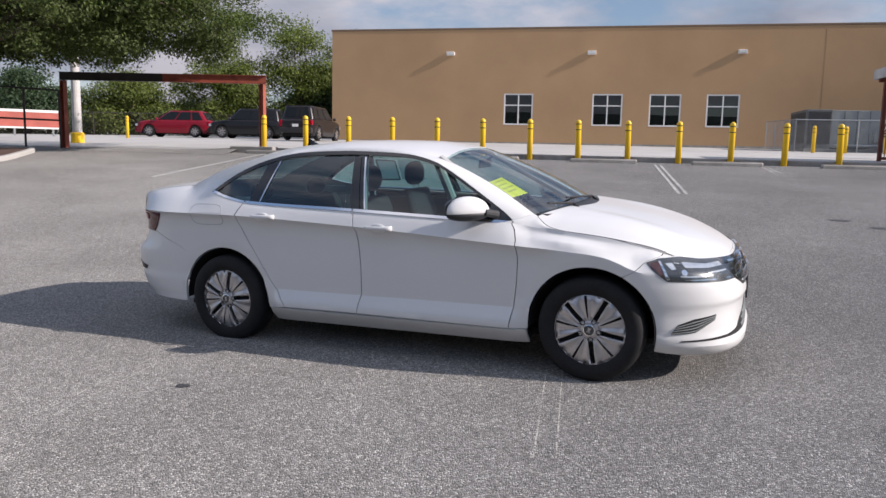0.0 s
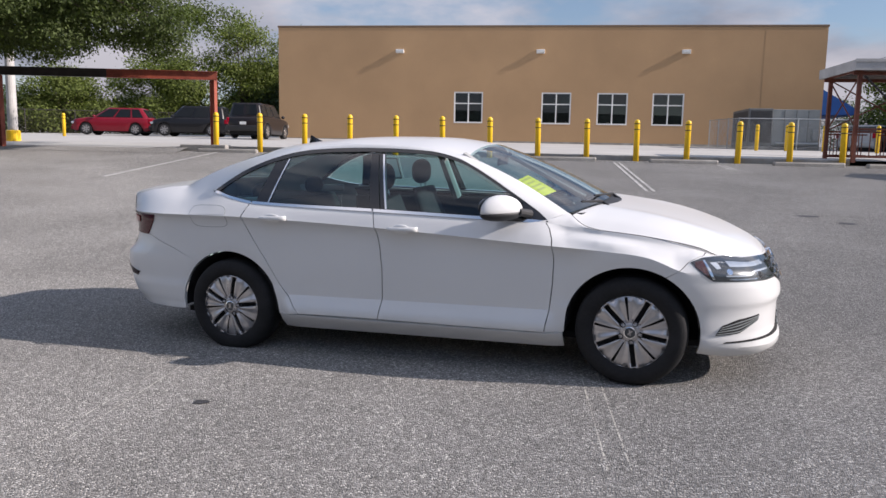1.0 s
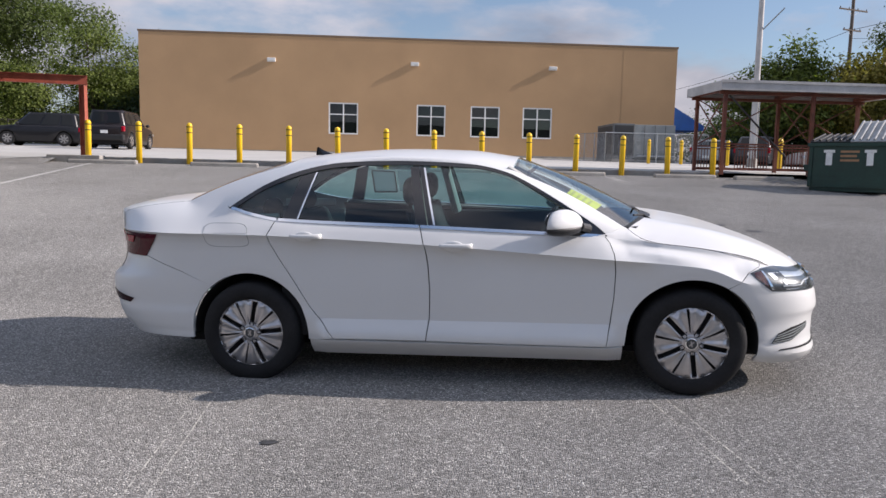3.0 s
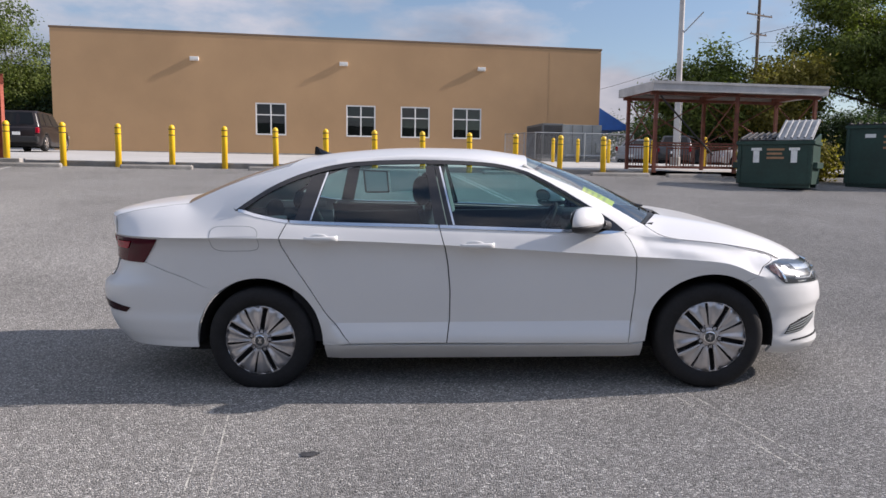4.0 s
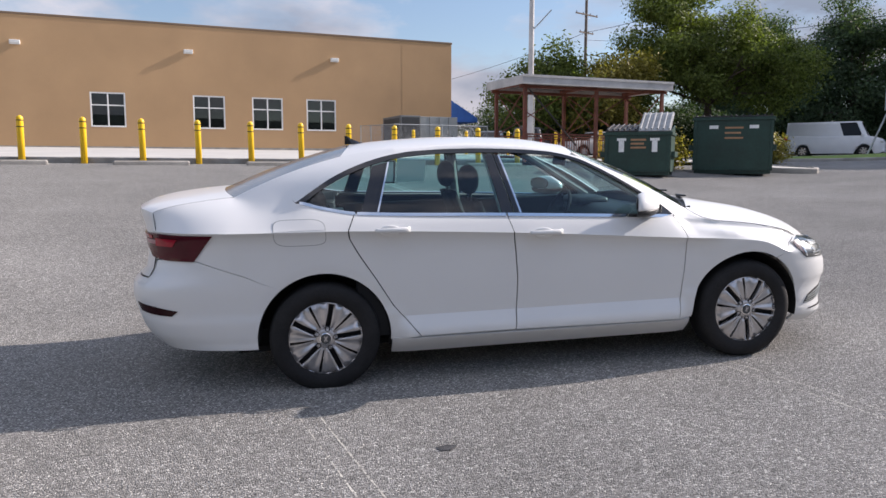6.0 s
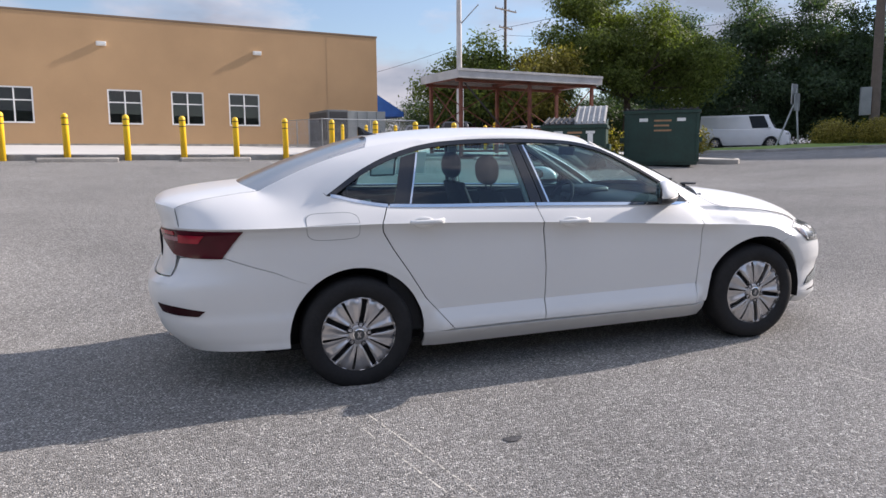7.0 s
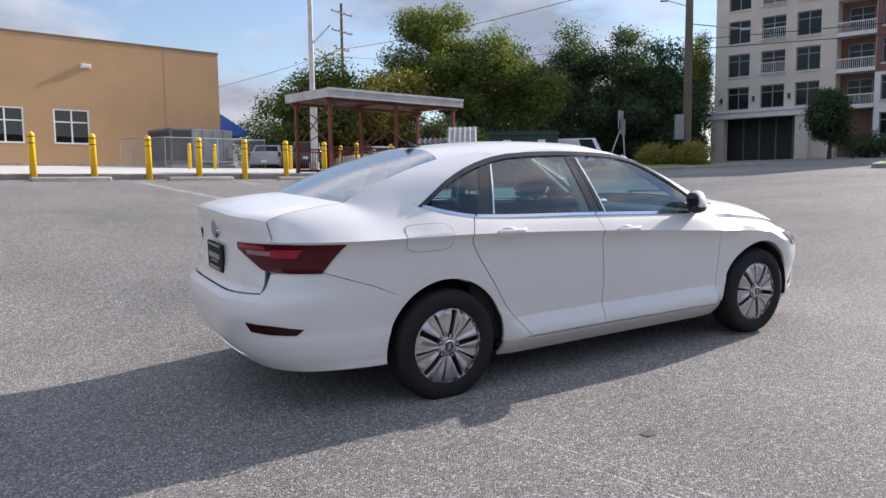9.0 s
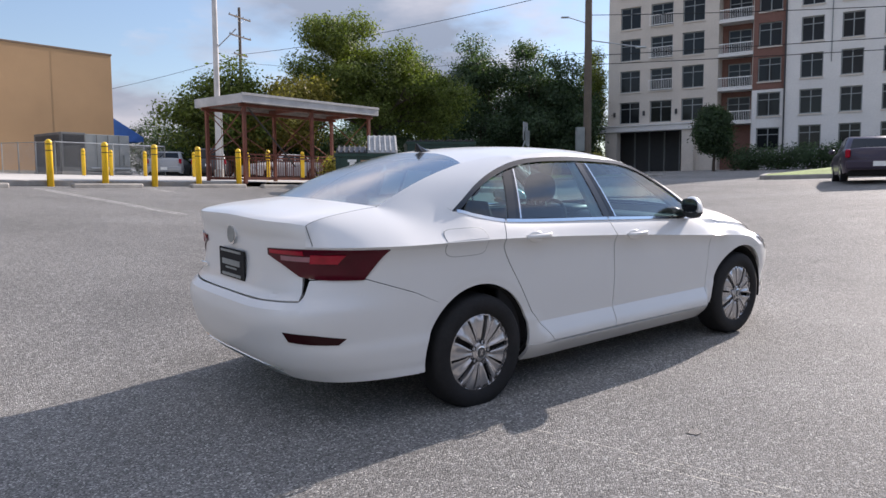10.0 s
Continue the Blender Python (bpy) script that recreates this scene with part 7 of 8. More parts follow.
seat(0.06, -0.37, "black front passenger seat")
seat(0.06, 0.37, "black driver seat")
rounded("rear_bench", CLOTH, -1.05, -0.60, -0.62, 0.62, 0.34, 0.52, 0.05)
rounded("rear_backrest", CLOTH, -0.1, 0.06, -0.62, 0.62, 0.0, 0.58, 0.04, pose(-1.08, 0, 0.46, 0, -24, 0))
for yy in (-0.38, 0.38):
    bm = bmesh.new()
    bmesh.ops.create_uvsphere(bm, u_segments=16, v_segments=10, radius=1)
    for q in bm.verts:
        q.co = Vector((-1.34 + q.co.x * 0.05, yy + math.copysign(abs(q.co.y) ** 0.7, q.co.y) * 0.12, 1.075 + q.co.z * 0.07))
    part("rear_headrest", bm, CLOTH, car, "", True)
rounded("parcel_shelf", LINER, -1.80, -1.28, -0.56, 0.56, 0.985, 1.01, 0.01)
rounded("dashboard", BLACK_PLASTIC, 0.62, 1.08, -0.68, 0.68, 0.62, 0.945, 0.09)
rounded("instrument_hood", BLACK_PLASTIC, 0.60, 0.86, 0.20, 0.54, 0.92, 0.985, 0.03)
bm = bmesh.new()
for i in range(28):
    a = 2 * math.pi * i / 28
    for j in range(8):
        b = 2 * math.pi * j / 8
        bm.verts.new(pose(0.50, 0.37, 0.86, 0, -64, 0) @ Vector(((0.182 + 0.014 * math.cos(b)) * math.cos(a), (0.182 + 0.014 * math.cos(b)) * math.sin(a), 0.014 * math.sin(b))))
bm.verts.ensure_lookup_table()
for i in range(28):
    for j in range(8):
        bm.faces.new([bm.verts[k] for k in (i * 8 + j, i * 8 + (j + 1) % 8, ((i + 1) % 28) * 8 + (j + 1) % 8, ((i + 1) % 28) * 8 + j)])
part("steering_wheel", bm, LINER, car, "black steering wheel", True)
bm = bmesh.new()
box(bm, -0.18, 0.18, -0.02, 0.02, -0.012, 0.012, bevel=0.008, m=pose(0.50, 0.37, 0.86, 0, -64, 0) @ pose(0, 0, 0, 0, 0, 90))
box(bm, -0.06, 0.06, -0.07, 0.07, -0.03, 0.014, bevel=0.012, m=pose(0.50, 0.37, 0.86, 0, -64, 0))
tube(bm, (0.52, 0.37, 0.86), (0.72, 0.37, 0.80), 0.03)
part("steering_hub", bm, LINER, car)
rounded("console", BLACK_PLASTIC, -0.35, 0.75, -0.11, 0.11, 0.30, 0.60, 0.04)
for s_ in (-1, 1):
    rounded("door_card", CLOTH, -1.15, 0.86, min(s_ * 0.80, s_ * 0.765), max(s_ * 0.80, s_ * 0.765), 0.30, 0.955, 0.01)
    rounded("rear_pillar_lining", CABIN_GREY, -1.62, -1.20, min(s_ * 0.66, s_ * 0.63), max(s_ * 0.66, s_ * 0.63), 1.00, 1.06, 0.008)
    part("pillar_lining", tubed((0.86, s_ * 0.69, 0.97), (0.26, s_ * 0.53, 1.33), 0.032, 0.028, 8), CABIN_GREY, car)
    part("pillar_lining", tubed((-0.22, s_ * 0.785, 0.95), (-0.30, s_ * 0.575, 1.37), 0.04, 0.035, 8), CABIN_GREY, car)
add_shell("headliner", [cross_deck(lambda t, f: -1.08 * (1 - t) + 0.27 * t, tabs((0, 1.385), (0.42, 1.418), (1, 1.36)), tabs((0, 0.50), (0.45, 0.555), (1, 0.52)), tabs((0, 1.36), (0.45, 1.39), (1, 1.325)), 0, 1, 12, 10, thick=0)], CABIN_GREY, both=False)
bm = bmesh.new()
box(bm, -0.012, 0.012, -0.11, 0.11, -0.03, 0.03, bevel=0.01, m=pose(0.38, 0.0, 1.275, 0, 10, 0))
tube(bm, (0.39, 0, 1.29), (0.44, 0, 1.33), 0.012)
part("interior_mirror", bm, LINER, car)
# yellow price sheet inside the windscreen
n_in = Vector((-0.42, 0, -0.9)).normalized()


def screen_point(f, t, lift=0.012):
    a = Vector((1.125 - 0.165 * f * f, 0.700 * f, 1.027 - 0.037 * f * f))
    b = Vector((0.315 - 0.025 * f * f, 0.528 * f, 1.392 - 0.066 * abs(f) ** 2.6))
    return a.lerp(b, t) - n_in * 0.022 * math.sin(math.pi * t) + n_in * lift


def screen_sheet(f0, f1, t0, t1, lift):
    return [[screen_point(f0 + (f1 - f0) * i / 5, t0 + (t1 - t0) * j / 5, lift) for i in range(6)] for j in range(6)]


sheet = add_shell("price_sheet", [shell(screen_sheet(-0.955, -0.725, 0.26, 0.52, 0.014), 0.0)], PAPER, both=False, label="fluorescent yellow sheet behind the windscreen")[0]
for k in range(4):
    add_shell("sheet_bar", [shell(screen_sheet(-0.93, -0.765 - 0.03 * (k % 2), 0.475 - 0.05 * k, 0.495 - 0.05 * k, 0.011), 0.0)], PAPER_INK, sheet, both=False)

# two sheets behind the far rear door glass
for x0_, x1_, rim_ in ((-0.90, -0.715, True), (-0.695, -0.47, False)):
    zc_ = [1.285, 1.105]
    bm = bmesh.new()
    q_ = [bm.verts.new(Vector((x, -glass_xyz(x, z, -0.010).y, z))) for x, z in ((x0_, zc_[1]), (x1_, zc_[1]), (x1_, zc_[0] - 0.01), (x0_, zc_[0]))]
    bm.faces.new(q_)
    sh_ = part("window_sheet", bm, SHEET_PALE, rear_door[1], "pale printed sheet inside the glass")
    if rim_:
        bm = bmesh.new()
        for a_, b_ in zip(q_c := [Vector((x, -glass_xyz(x, z, -0.014).y, z)) for x, z in ((x0_, zc_[1]), (x1_, zc_[1]), (x1_, zc_[0] - 0.01), (x0_, zc_[0]))], q_c[1:] + q_c[:1]):
            tube(bm, a_, b_, 0.007, n=6)
        part("sheet_border", bm, HVAC_GREY, sh_)

# ---- parked vehicles round the lot ----
def vehicle(kind, x, y, yaw, colour, label, L=4.6, W=1.82, H=1.65, belt_z=1.0, hood=0.24, hood_z=0.95, rake_f=0.42, rake_r=0.22, deck=0.04, deck_z=1.02, wheel_r=0.34, on_slab=False, chrome_wheels=True, seed=1):
    """A car, SUV or van with body, cabin, panes, lamps and wheels. hood, deck: share of the length ahead of and behind the cabin."""
    if on_slab:
        u, v = uv_of(x, y)
        z = slab_height(u, v)
    else:
        z = ground_height(x, y)
    car_ = thing(kind, pose(x, y, z, 0, 0, yaw), label, "car")
    paint_ = surface(f"{kind}_paint_{seed}", colour, 0.3, grain=(100, 0.0), stain=(2, 0.04), bump=(30, 0.0), coat=0.3, spec=0.22)
    x0, x1 = -L / 2, L / 2
    xh, xd = x1 - hood * L, x0 + deck * L
    z_low = 0.24
    top = smooth_curve([(x0, deck_z - 0.10), (x0 + 0.06, deck_z), (xd + 0.05, deck_z + 0.01), ((xh + xd) / 2, belt_z), (xh - 0.02, hood_z + 0.03), (x1 - 0.35, hood_z - 0.07), (x1 - 0.08, hood_z - 0.2), (x1, hood_z - 0.34)])
    bm = bmesh.new()
    rows = []
    N = 36
    for i in range(N + 1):
        t = i / N
        xx = x0 + (x1 - x0) * (0.5 - 0.5 * math.cos(math.pi * t))
        e = min((xx - x0), (x1 - xx))
        w = W / 2 * (1 - 0.22 * max(0.0, 1 - e / 0.55) ** 2.4)
        zt = top(xx)
        low = z_low + 0.10 * max(0.0, 1 - e / 0.4) ** 2
        for cxw in (x0 + 0.2 * L, x1 - 0.19 * L):
            dx = abs(xx - cxw)
            if dx < wheel_r + 0.05:
                low = max(low, wheel_r + math.sqrt(max(0, (wheel_r + 0.05) ** 2 - dx * dx)))
        sec = [(w * 0.96, low), (w, min(zt - 0.1, max(low + 0.02, 0.45))), (w, min(zt - 0.08, max(low + 0.05, 0.72))), (w * 0.985, zt - 0.06), (w * 0.93, zt), (w * 0.5, zt + 0.025), (0, zt + 0.03)]
        sec = sec + [(-a, b) for a, b in reversed(sec[:-1])]
        rows.append([bm.verts.new((xx, a, b)) for a, b in sec])
    for a, b in zip(rows, rows[1:]):
        for i in range(len(a) - 1):
            bm.faces.new((a[i], a[i + 1], b[i + 1], b[i]))
    bm.faces.new(rows[0])
    bm.faces.new(rows[-1])
    part("body", bm, paint_, car_, "", True)
    part("underbody", boxed(x0 + 0.15, x1 - 0.15, -W * 0.42, W * 0.42, 0.2, 0.5), LINER, car_)
    # cabin
    c_low = belt_z - 0.03
    fx0, fx1 = xd + 0.02, xh + 0.02
    tx0, tx1 = fx0 + rake_r * (H - c_low) * 1.6, fx1 - rake_f * (H - c_low) * 3.0
    wb, wt = W / 2 * 0.93, W / 2 * 0.74

    def cab(xa, za):
        k = (za - c_low) / (H - c_low)
        return wb + (wt - wb) * k

    bm = bmesh.new()
    ring = []
    for k in range(6):
        t = k / 5
        zz = c_low + (H - 0.03 - c_low) * t
        a, b = fx0 + (tx0 - fx0) * t ** 1.2, fx1 + (tx1 - fx1) * t
        yy = wb + (wt - wb) * t
        ring.append([bm.verts.new(q) for q in ((a, -yy * 0.9, zz), (a + 0.12, -yy, zz), ((a + b) / 2, -yy, zz), (b - 0.15, -yy, zz), (b, -yy * 0.82, zz), (b + 0.04, 0, zz), (b, yy * 0.82, zz), (b - 0.15, yy, zz), ((a + b) / 2, yy, zz), (a + 0.12, yy, zz), (a, yy * 0.9, zz), (a - 0.03, 0, zz))])
    for a, b in zip(ring, ring[1:]):
        for i in range(12):
            bm.faces.new((a[i], a[(i + 1) % 12], b[(i + 1) % 12], b[i]))
    roof_c = bm.verts.new(((tx0 + tx1) / 2, 0, H))
    for i in range(12):
        bm.faces.new((ring[-1][i], ring[-1][(i + 1) % 12], roof_c))
    part("cabin", bm, paint_, car_, "", True)

    def pane(name, pts):
        c = sum((Vector(p) for p in pts), Vector((0, 0, 0))) / len(pts)
        nrm = (Vector(pts[1]) - Vector(pts[0])).cross(Vector(pts[2]) - Vector(pts[0])).normalized()
        if nrm.dot(c - Vector(((fx0 + fx1) / 2, 0, 1.0))) < 0:
            nrm = -nrm
        v = [Vector(p) + nrm * 0.012 for p in pts] + [Vector(p) - nrm * 0.004 for p in pts]
        k = len(pts)
        f = [tuple(range(k)), tuple(range(2 * k - 1, k - 1, -1))] + [(i, (i + 1) % k, k + (i + 1) % k, k + i) for i in range(k)]
        raw_part(name, v, f, gl_dark, car_)

    zb, zt2 = c_low + 0.07, H - 0.11
    tb, tt = (zb - c_low) / (H - c_low), (zt2 - c_low) / (H - c_low)
    for s in (-1, 1):
        xa0, xa1 = fx0 + (tx0 - fx0) * tb + 0.16, fx0 + (tx0 - fx0) * tt + 0.14
        xb0, xb1 = fx1 + (tx1 - fx1) * tb - 0.19, fx1 + (tx1 - fx1) * tt - 0.17
        cuts = (0.72, 1.0) if kind == "delivery_van" else (0.0, 0.5, 1.0) if kind == "sedan_parked" else (0.0, 0.26, 0.62, 1.0)
        for a, b in zip(cuts, cuts[1:]):
            g = 0.02
            p = []
            for xx0, xx1, zz, f in ((xa0, xb0, zb, a + g), (xa0, xb0, zb, b - g), (xa1, xb1, zt2, b - g), (xa1, xb1, zt2, a + g)):
                p.append((xx0 + (xx1 - xx0) * f, s * cab(0, zz), zz))
            pane("side_window", p)
    yb0, yb1 = cab(0, zb) * 0.80, cab(0, zt2) * 0.78
    bx0, bx1 = fx0 + (tx0 - fx0) * tb ** 1.2, fx0 + (tx0 - fx0) * tt ** 1.2
    pane("rear_window", [(bx0 - 0.012, -yb0, zb + 0.03), (bx0 - 0.012, yb0, zb + 0.03), (bx1 - 0.012, yb1, zt2), (bx1 - 0.012, -yb1, zt2)])
    wx0, wx1 = fx1 + (tx1 - fx1) * tb, fx1 + (tx1 - fx1) * tt
    pane("windscreen", [(wx0 + 0.016, -yb0, zb), (wx0 + 0.016, yb0, zb), (wx1 + 0.016, yb1, zt2), (wx1 + 0.016, -yb1, zt2)])
    # lamps, bumpers, plate bar
    for s in (-1, 1):
        yb = s * W * 0.40
        part("tail_lamp", boxed(x0 - 0.012, x0 + 0.20, min(yb, yb + s * 0.13), max(yb, yb + s * 0.13), deck_z - 0.26, deck_z - 0.02, bevel=0.03), TAIL_BRIGHT, car_, "red tail lamp")
        part("headlight", boxed(x1 - 0.30, x1 - 0.03, min(s * W * 0.30, s * W * 0.46), max(s * W * 0.30, s * W * 0.46), hood_z - 0.36, hood_z - 0.22, bevel=0.03), LAMP_INNER, car_)
        bm = bmesh.new()
        bmesh.ops.create_uvsphere(bm, u_segments=12, v_segments=8, radius=1)
        for q in bm.verts:
            q.co = Vector((fx1 - 0.28 + q.co.x * 0.09, s * (W / 2 + 0.07) + q.co.y * 0.10, belt_z + 0.08 + q.co.z * 0.08))
        part("mirror", bm, paint_, car_, "", True)
    part("rear_bumper", boxed(x0 - 0.05, x0 + 0.2, -W * 0.46, W * 0.46, 0.36, 0.62, bevel=0.05), paint_ if deck > 0.08 else BLACK_PLASTIC, car_)
    part("front_bumper", boxed(x1 - 0.25, x1 + 0.03, -W * 0.44, W * 0.44, 0.30, 0.52, bevel=0.06), paint_, car_)
    part("plate", boxed(x0 - 0.062, x0 - 0.052, -0.16, 0.16, 0.66 if deck < 0.08 else 0.44, 0.80 if deck < 0.08 else 0.58), STICKER, car_, "pale plate")
    for cxw in (x0 + 0.2 * L, x1 - 0.19 * L):
        for s in (-1, 1):
            wh = new("wheel")
            wh.parent = car_
            wh.matrix_local = pose(cxw, s * (W / 2 - 0.11), wheel_r, 90)
            bm = bmesh.new()
            lathe(bm, [(wheel_r * 0.62, -0.1), (wheel_r * 0.95, -0.1), (wheel_r, -0.06), (wheel_r, 0.06), (wheel_r * 0.95, 0.1), (wheel_r * 0.62, 0.1)], 24)
            part("tyre", bm, TYRE, wh)
            for k in range(7):
                a = 2 * math.pi * k / 7
                part("spoke", boxed(0.03, wheel_r * 0.62, -0.035, 0.035, -0.108 if s > 0 else 0.1005, -0.1005 if s > 0 else 0.108, m=pose(0, 0, 0, 0, 0, math.degrees(a))), RIM, wh)
            bm = bmesh.new()
            lathe(bm, [(wheel_r * 0.56, 0.09), (wheel_r * 0.64, 0.104), (wheel_r * 0.64, -0.104), (wheel_r * 0.56, -0.09)], 24)
            part("rim", bm, RIM, wh)
    return car_


gl_dark = surface("dark_tinted_glass", (0.014, 0.016, 0.018), 0.06, grain=(50, 0.0), stain=(3, 0.1), bump=(40, 0.0), coat=0.0, spec=0.22)
vehicle("crossover", -32.1, 31.25, 202.0, (0.18, 0.006, 0.016), "deep red crossover parked on the concrete drive", L=4.75, W=1.88, H=1.66, belt_z=1.02, hood=0.25, hood_z=1.0, rake_f=0.5, rake_r=0.42, on_slab=True, wheel_r=0.36, seed=1)
vehicle("sport_utility_car", -26.95, 31.85, 200.0, (0.012, 0.012, 0.014), "black sport utility car parked on the concrete drive", L=4.55, W=1.86, H=1.80, belt_z=1.08, hood=0.25, hood_z=1.04, rake_f=0.34, rake_r=0.14, on_slab=True, wheel_r=0.37, seed=2)
vehicle("sport_utility_car", -20.0, 28.2, 103.0, (0.015, 0.012, 0.013), "dark brown-black sport utility car seen from its tail", L=4.5, W=1.84, H=1.76, belt_z=1.08, hood=0.26, hood_z=1.04, rake_f=0.34, rake_r=0.12, on_slab=True, wheel_r=0.37, seed=3)
vehicle("sedan_parked", 20.9, 5.7, 27.0, (0.045, 0.035, 0.055), "dark plum-grey sedan standing by the grass island", L=4.8, W=1.83, H=1.40, belt_z=0.90, hood=0.27, hood_z=0.88, rake_f=0.46, rake_r=0.80, deck=0.17, deck_z=0.95, seed=4)
vehicle("sedan_parked", 9.7, 36.8, 64.0, (0.34, 0.35, 0.36), "silver-grey sedan parked behind the chiller fence", L=4.7, W=1.82, H=1.47, belt_z=0.98, hood=0.27, hood_z=0.92, rake_f=0.42, rake_r=0.7, deck=0.15, deck_z=1.03, seed=8)
vehicle("crossover", 11.7, 35.9, 64.0, (0.07, 0.07, 0.075), "dark grey crossover parked behind the chiller fence", L=4.6, W=1.85, H=1.65, belt_z=1.0, hood=0.25, hood_z=0.98, rake_f=0.45, rake_r=0.3, on_slab=False, seed=5)
vehicle("sedan_parked", 14.8, 33.6, 190.0, (0.40, 0.37, 0.35), "grey sedan parked behind the cart shelter", L=4.7, W=1.82, H=1.47, belt_z=0.98, hood=0.27, hood_z=0.92, rake_f=0.42, rake_r=0.7, deck=0.15, deck_z=1.03, seed=6)
vehicle("delivery_van", 32.0, 36.4, -46.0, (0.72, 0.73, 0.74), "white delivery van on the street", L=5.6, W=2.0, H=2.25, belt_z=1.30, hood=0.16, hood_z=1.25, rake_f=0.16, rake_r=0.03, deck=0.01, deck_z=1.35, wheel_r=0.38, seed=7)


# ---- poles and wires ----
def wooden_pole(x, y, top, r, label, arms=(), yaw=0.0):
    z = ground_height(x, y)
    p = thing("utility_pole", pose(x, y, z, 0, 0, yaw), label, "pole")
    part("shaft", tubed((0, 0, -0.2), (0, 0, top - z), r, r * 0.72, 14), WOOD_POLE, p)
    for za, w in arms:
        part("cross_arm", boxed(-w, w, -0.13, -0.02, za - z - 0.06, za - z + 0.06), WOOD_POLE, p)
        for k in range(4):
            xx = -w + 0.1 + k * (2 * w - 0.2) / 3
            bm = bmesh.new()
            lathe(bm, [(0.035, za - z + 0.06), (0.05, za - z + 0.12), (0.03, za - z + 0.2), (0.01, za - z + 0.22)], 8, Matrix.Translation((xx, -0.07, 0)))
            part("insulator", bm, LOUVRE_DARK, p)
        for s in (-1, 1):
            part("arm_brace", tubed((0, -0.08, za - z - 0.55), (s * w * 0.5, -0.08, za - z - 0.04), 0.015, n=6), GALV, p)
    return p


wooden_pole(27.6, 67.8, 19.4, 0.19, "tall wooden utility pole with two cross-arms", ((18.4, 1.75), (16.5, 1.75), (14.7, 1.1)), 30)
street_pole = wooden_pole(32.5, 26.74, 18.0, 0.27, "weathered wooden street pole with a lamp arm and meter box")
part("meter_box", boxed(-0.72, -0.20, -0.25, 0.25, 1.7, 3.2, bevel=0.02, m=pose(0, 0, 0, 0, 0, -40)), HVAC_GREY, street_pole, "grey meter box")
part("lamp_arm", tubed((0, 0, 8.6), (1.9, -2.2, 8.1), 0.035, n=8), GALV, street_pole)
part("lamp_head", boxed(-0.32, 0.32, -0.13, 0.13, -0.06, 0.05, bevel=0.04, m=pose(2.1, -2.4, 8.05, 0, 0, -49)), GALV, street_pole, "grey street lamp head")
part("lamp_arm", tubed((0, 0, 9.6), (-1.0, 0.8, 10.0), 0.03, n=8), GALV, street_pole)
part("lamp_head", boxed(-0.25, 0.25, -0.1, 0.1, -0.05, 0.05, bevel=0.04, m=pose(-1.15, 0.92, 10.0, 0, 0, -39)), GALV, street_pole, "grey street lamp head")


def wire(a, b, sag, r=0.022):
    a, b = Vector(a), Vector(b)
    w = new("overhead_wire")
    bm = bmesh.new()
    prev = a
    n = 22
    for i in range(1, n + 1):
        t = i / n
        p = a.lerp(b, t) - Vector((0, 0, sag * 4 * t * (1 - t)))
        tube(bm, prev, p, r, n=5)
        prev = p
    bpy.data.objects.remove(w)
    ob = part("overhead_wire", bm, LINER)
    return tagged(ob, "black overhead wire between the poles", "wire", "overhead wires")


wire((27.6, 67.8, 14.75), (32.5, 26.74, 13.7), 0.5)
wire((27.6, 67.8, 14.75), (14.0, 107.0, 12.4), 0.6)
wire((32.5, 26.74, 9.4), (44.0, -3.0, 8.5), 0.1)
wire((32.5, 26.74, 8.85), (44.0, -3.0, 7.85), 0.1)
wire((32.5, 26.74, 11.9), (44.0, -3.0, 9.6), 0.3)
wire((27.6, 67.8, 14.0), (32.5, 26.74, 9.6), 0.8, 0.016)
# pale light poles
for x, y, top, r, lbl, base_z in ((9.75, 30.1, 16.0, 0.15, "tall pale light pole behind the cart shelter", slab_height(15.8, 27.5)), (-21.5, 14.85, 12.0, 0.17, "pale light pole on a yellow concrete footing", slab_height(-18, 19))):
    lp = thing("light_pole", pose(x, y, base_z), lbl, "pole")
    part("shaft", tubed((0, 0, 0.1), (0, 0, top - base_z), r, r * 0.6, 16), CANOPY_WHITE, lp)
    bm = bmesh.new()
    lathe(bm, [(0.24, -0.2), (0.24, 0.34), (0.20, 0.38), (0.05, 0.38)], 18)
    part("footing", bm, YELLOW if x < 0 else KERB_CONCRETE, lp, "yellow painted footing" if x < 0 else "")
    if x > 0:
        part("bracket", tubed((0, 0, 6.0), (0.9, -0.3, 7.0), 0.03, n=8), GALV, lp)
        part("conduit", tubed((0.16, -0.1, 0), (0.16, -0.1, 3.2), 0.02, n=6), GALV, lp)
lp = thing("lamp_post", pose(-46.0, 45.6, ground_height(-46, 45.6)), "slim grey lamp post beyond the fence", "lamp post")
part("shaft", tubed((0, 0, -0.1), (0, 0, 4.3), 0.06, 0.04, 8), GALV, lp)
part("lamp_head", boxed(-0.1, 0.7, -0.12, 0.12, 4.2, 4.32, bevel=0.03), GALV, lp)

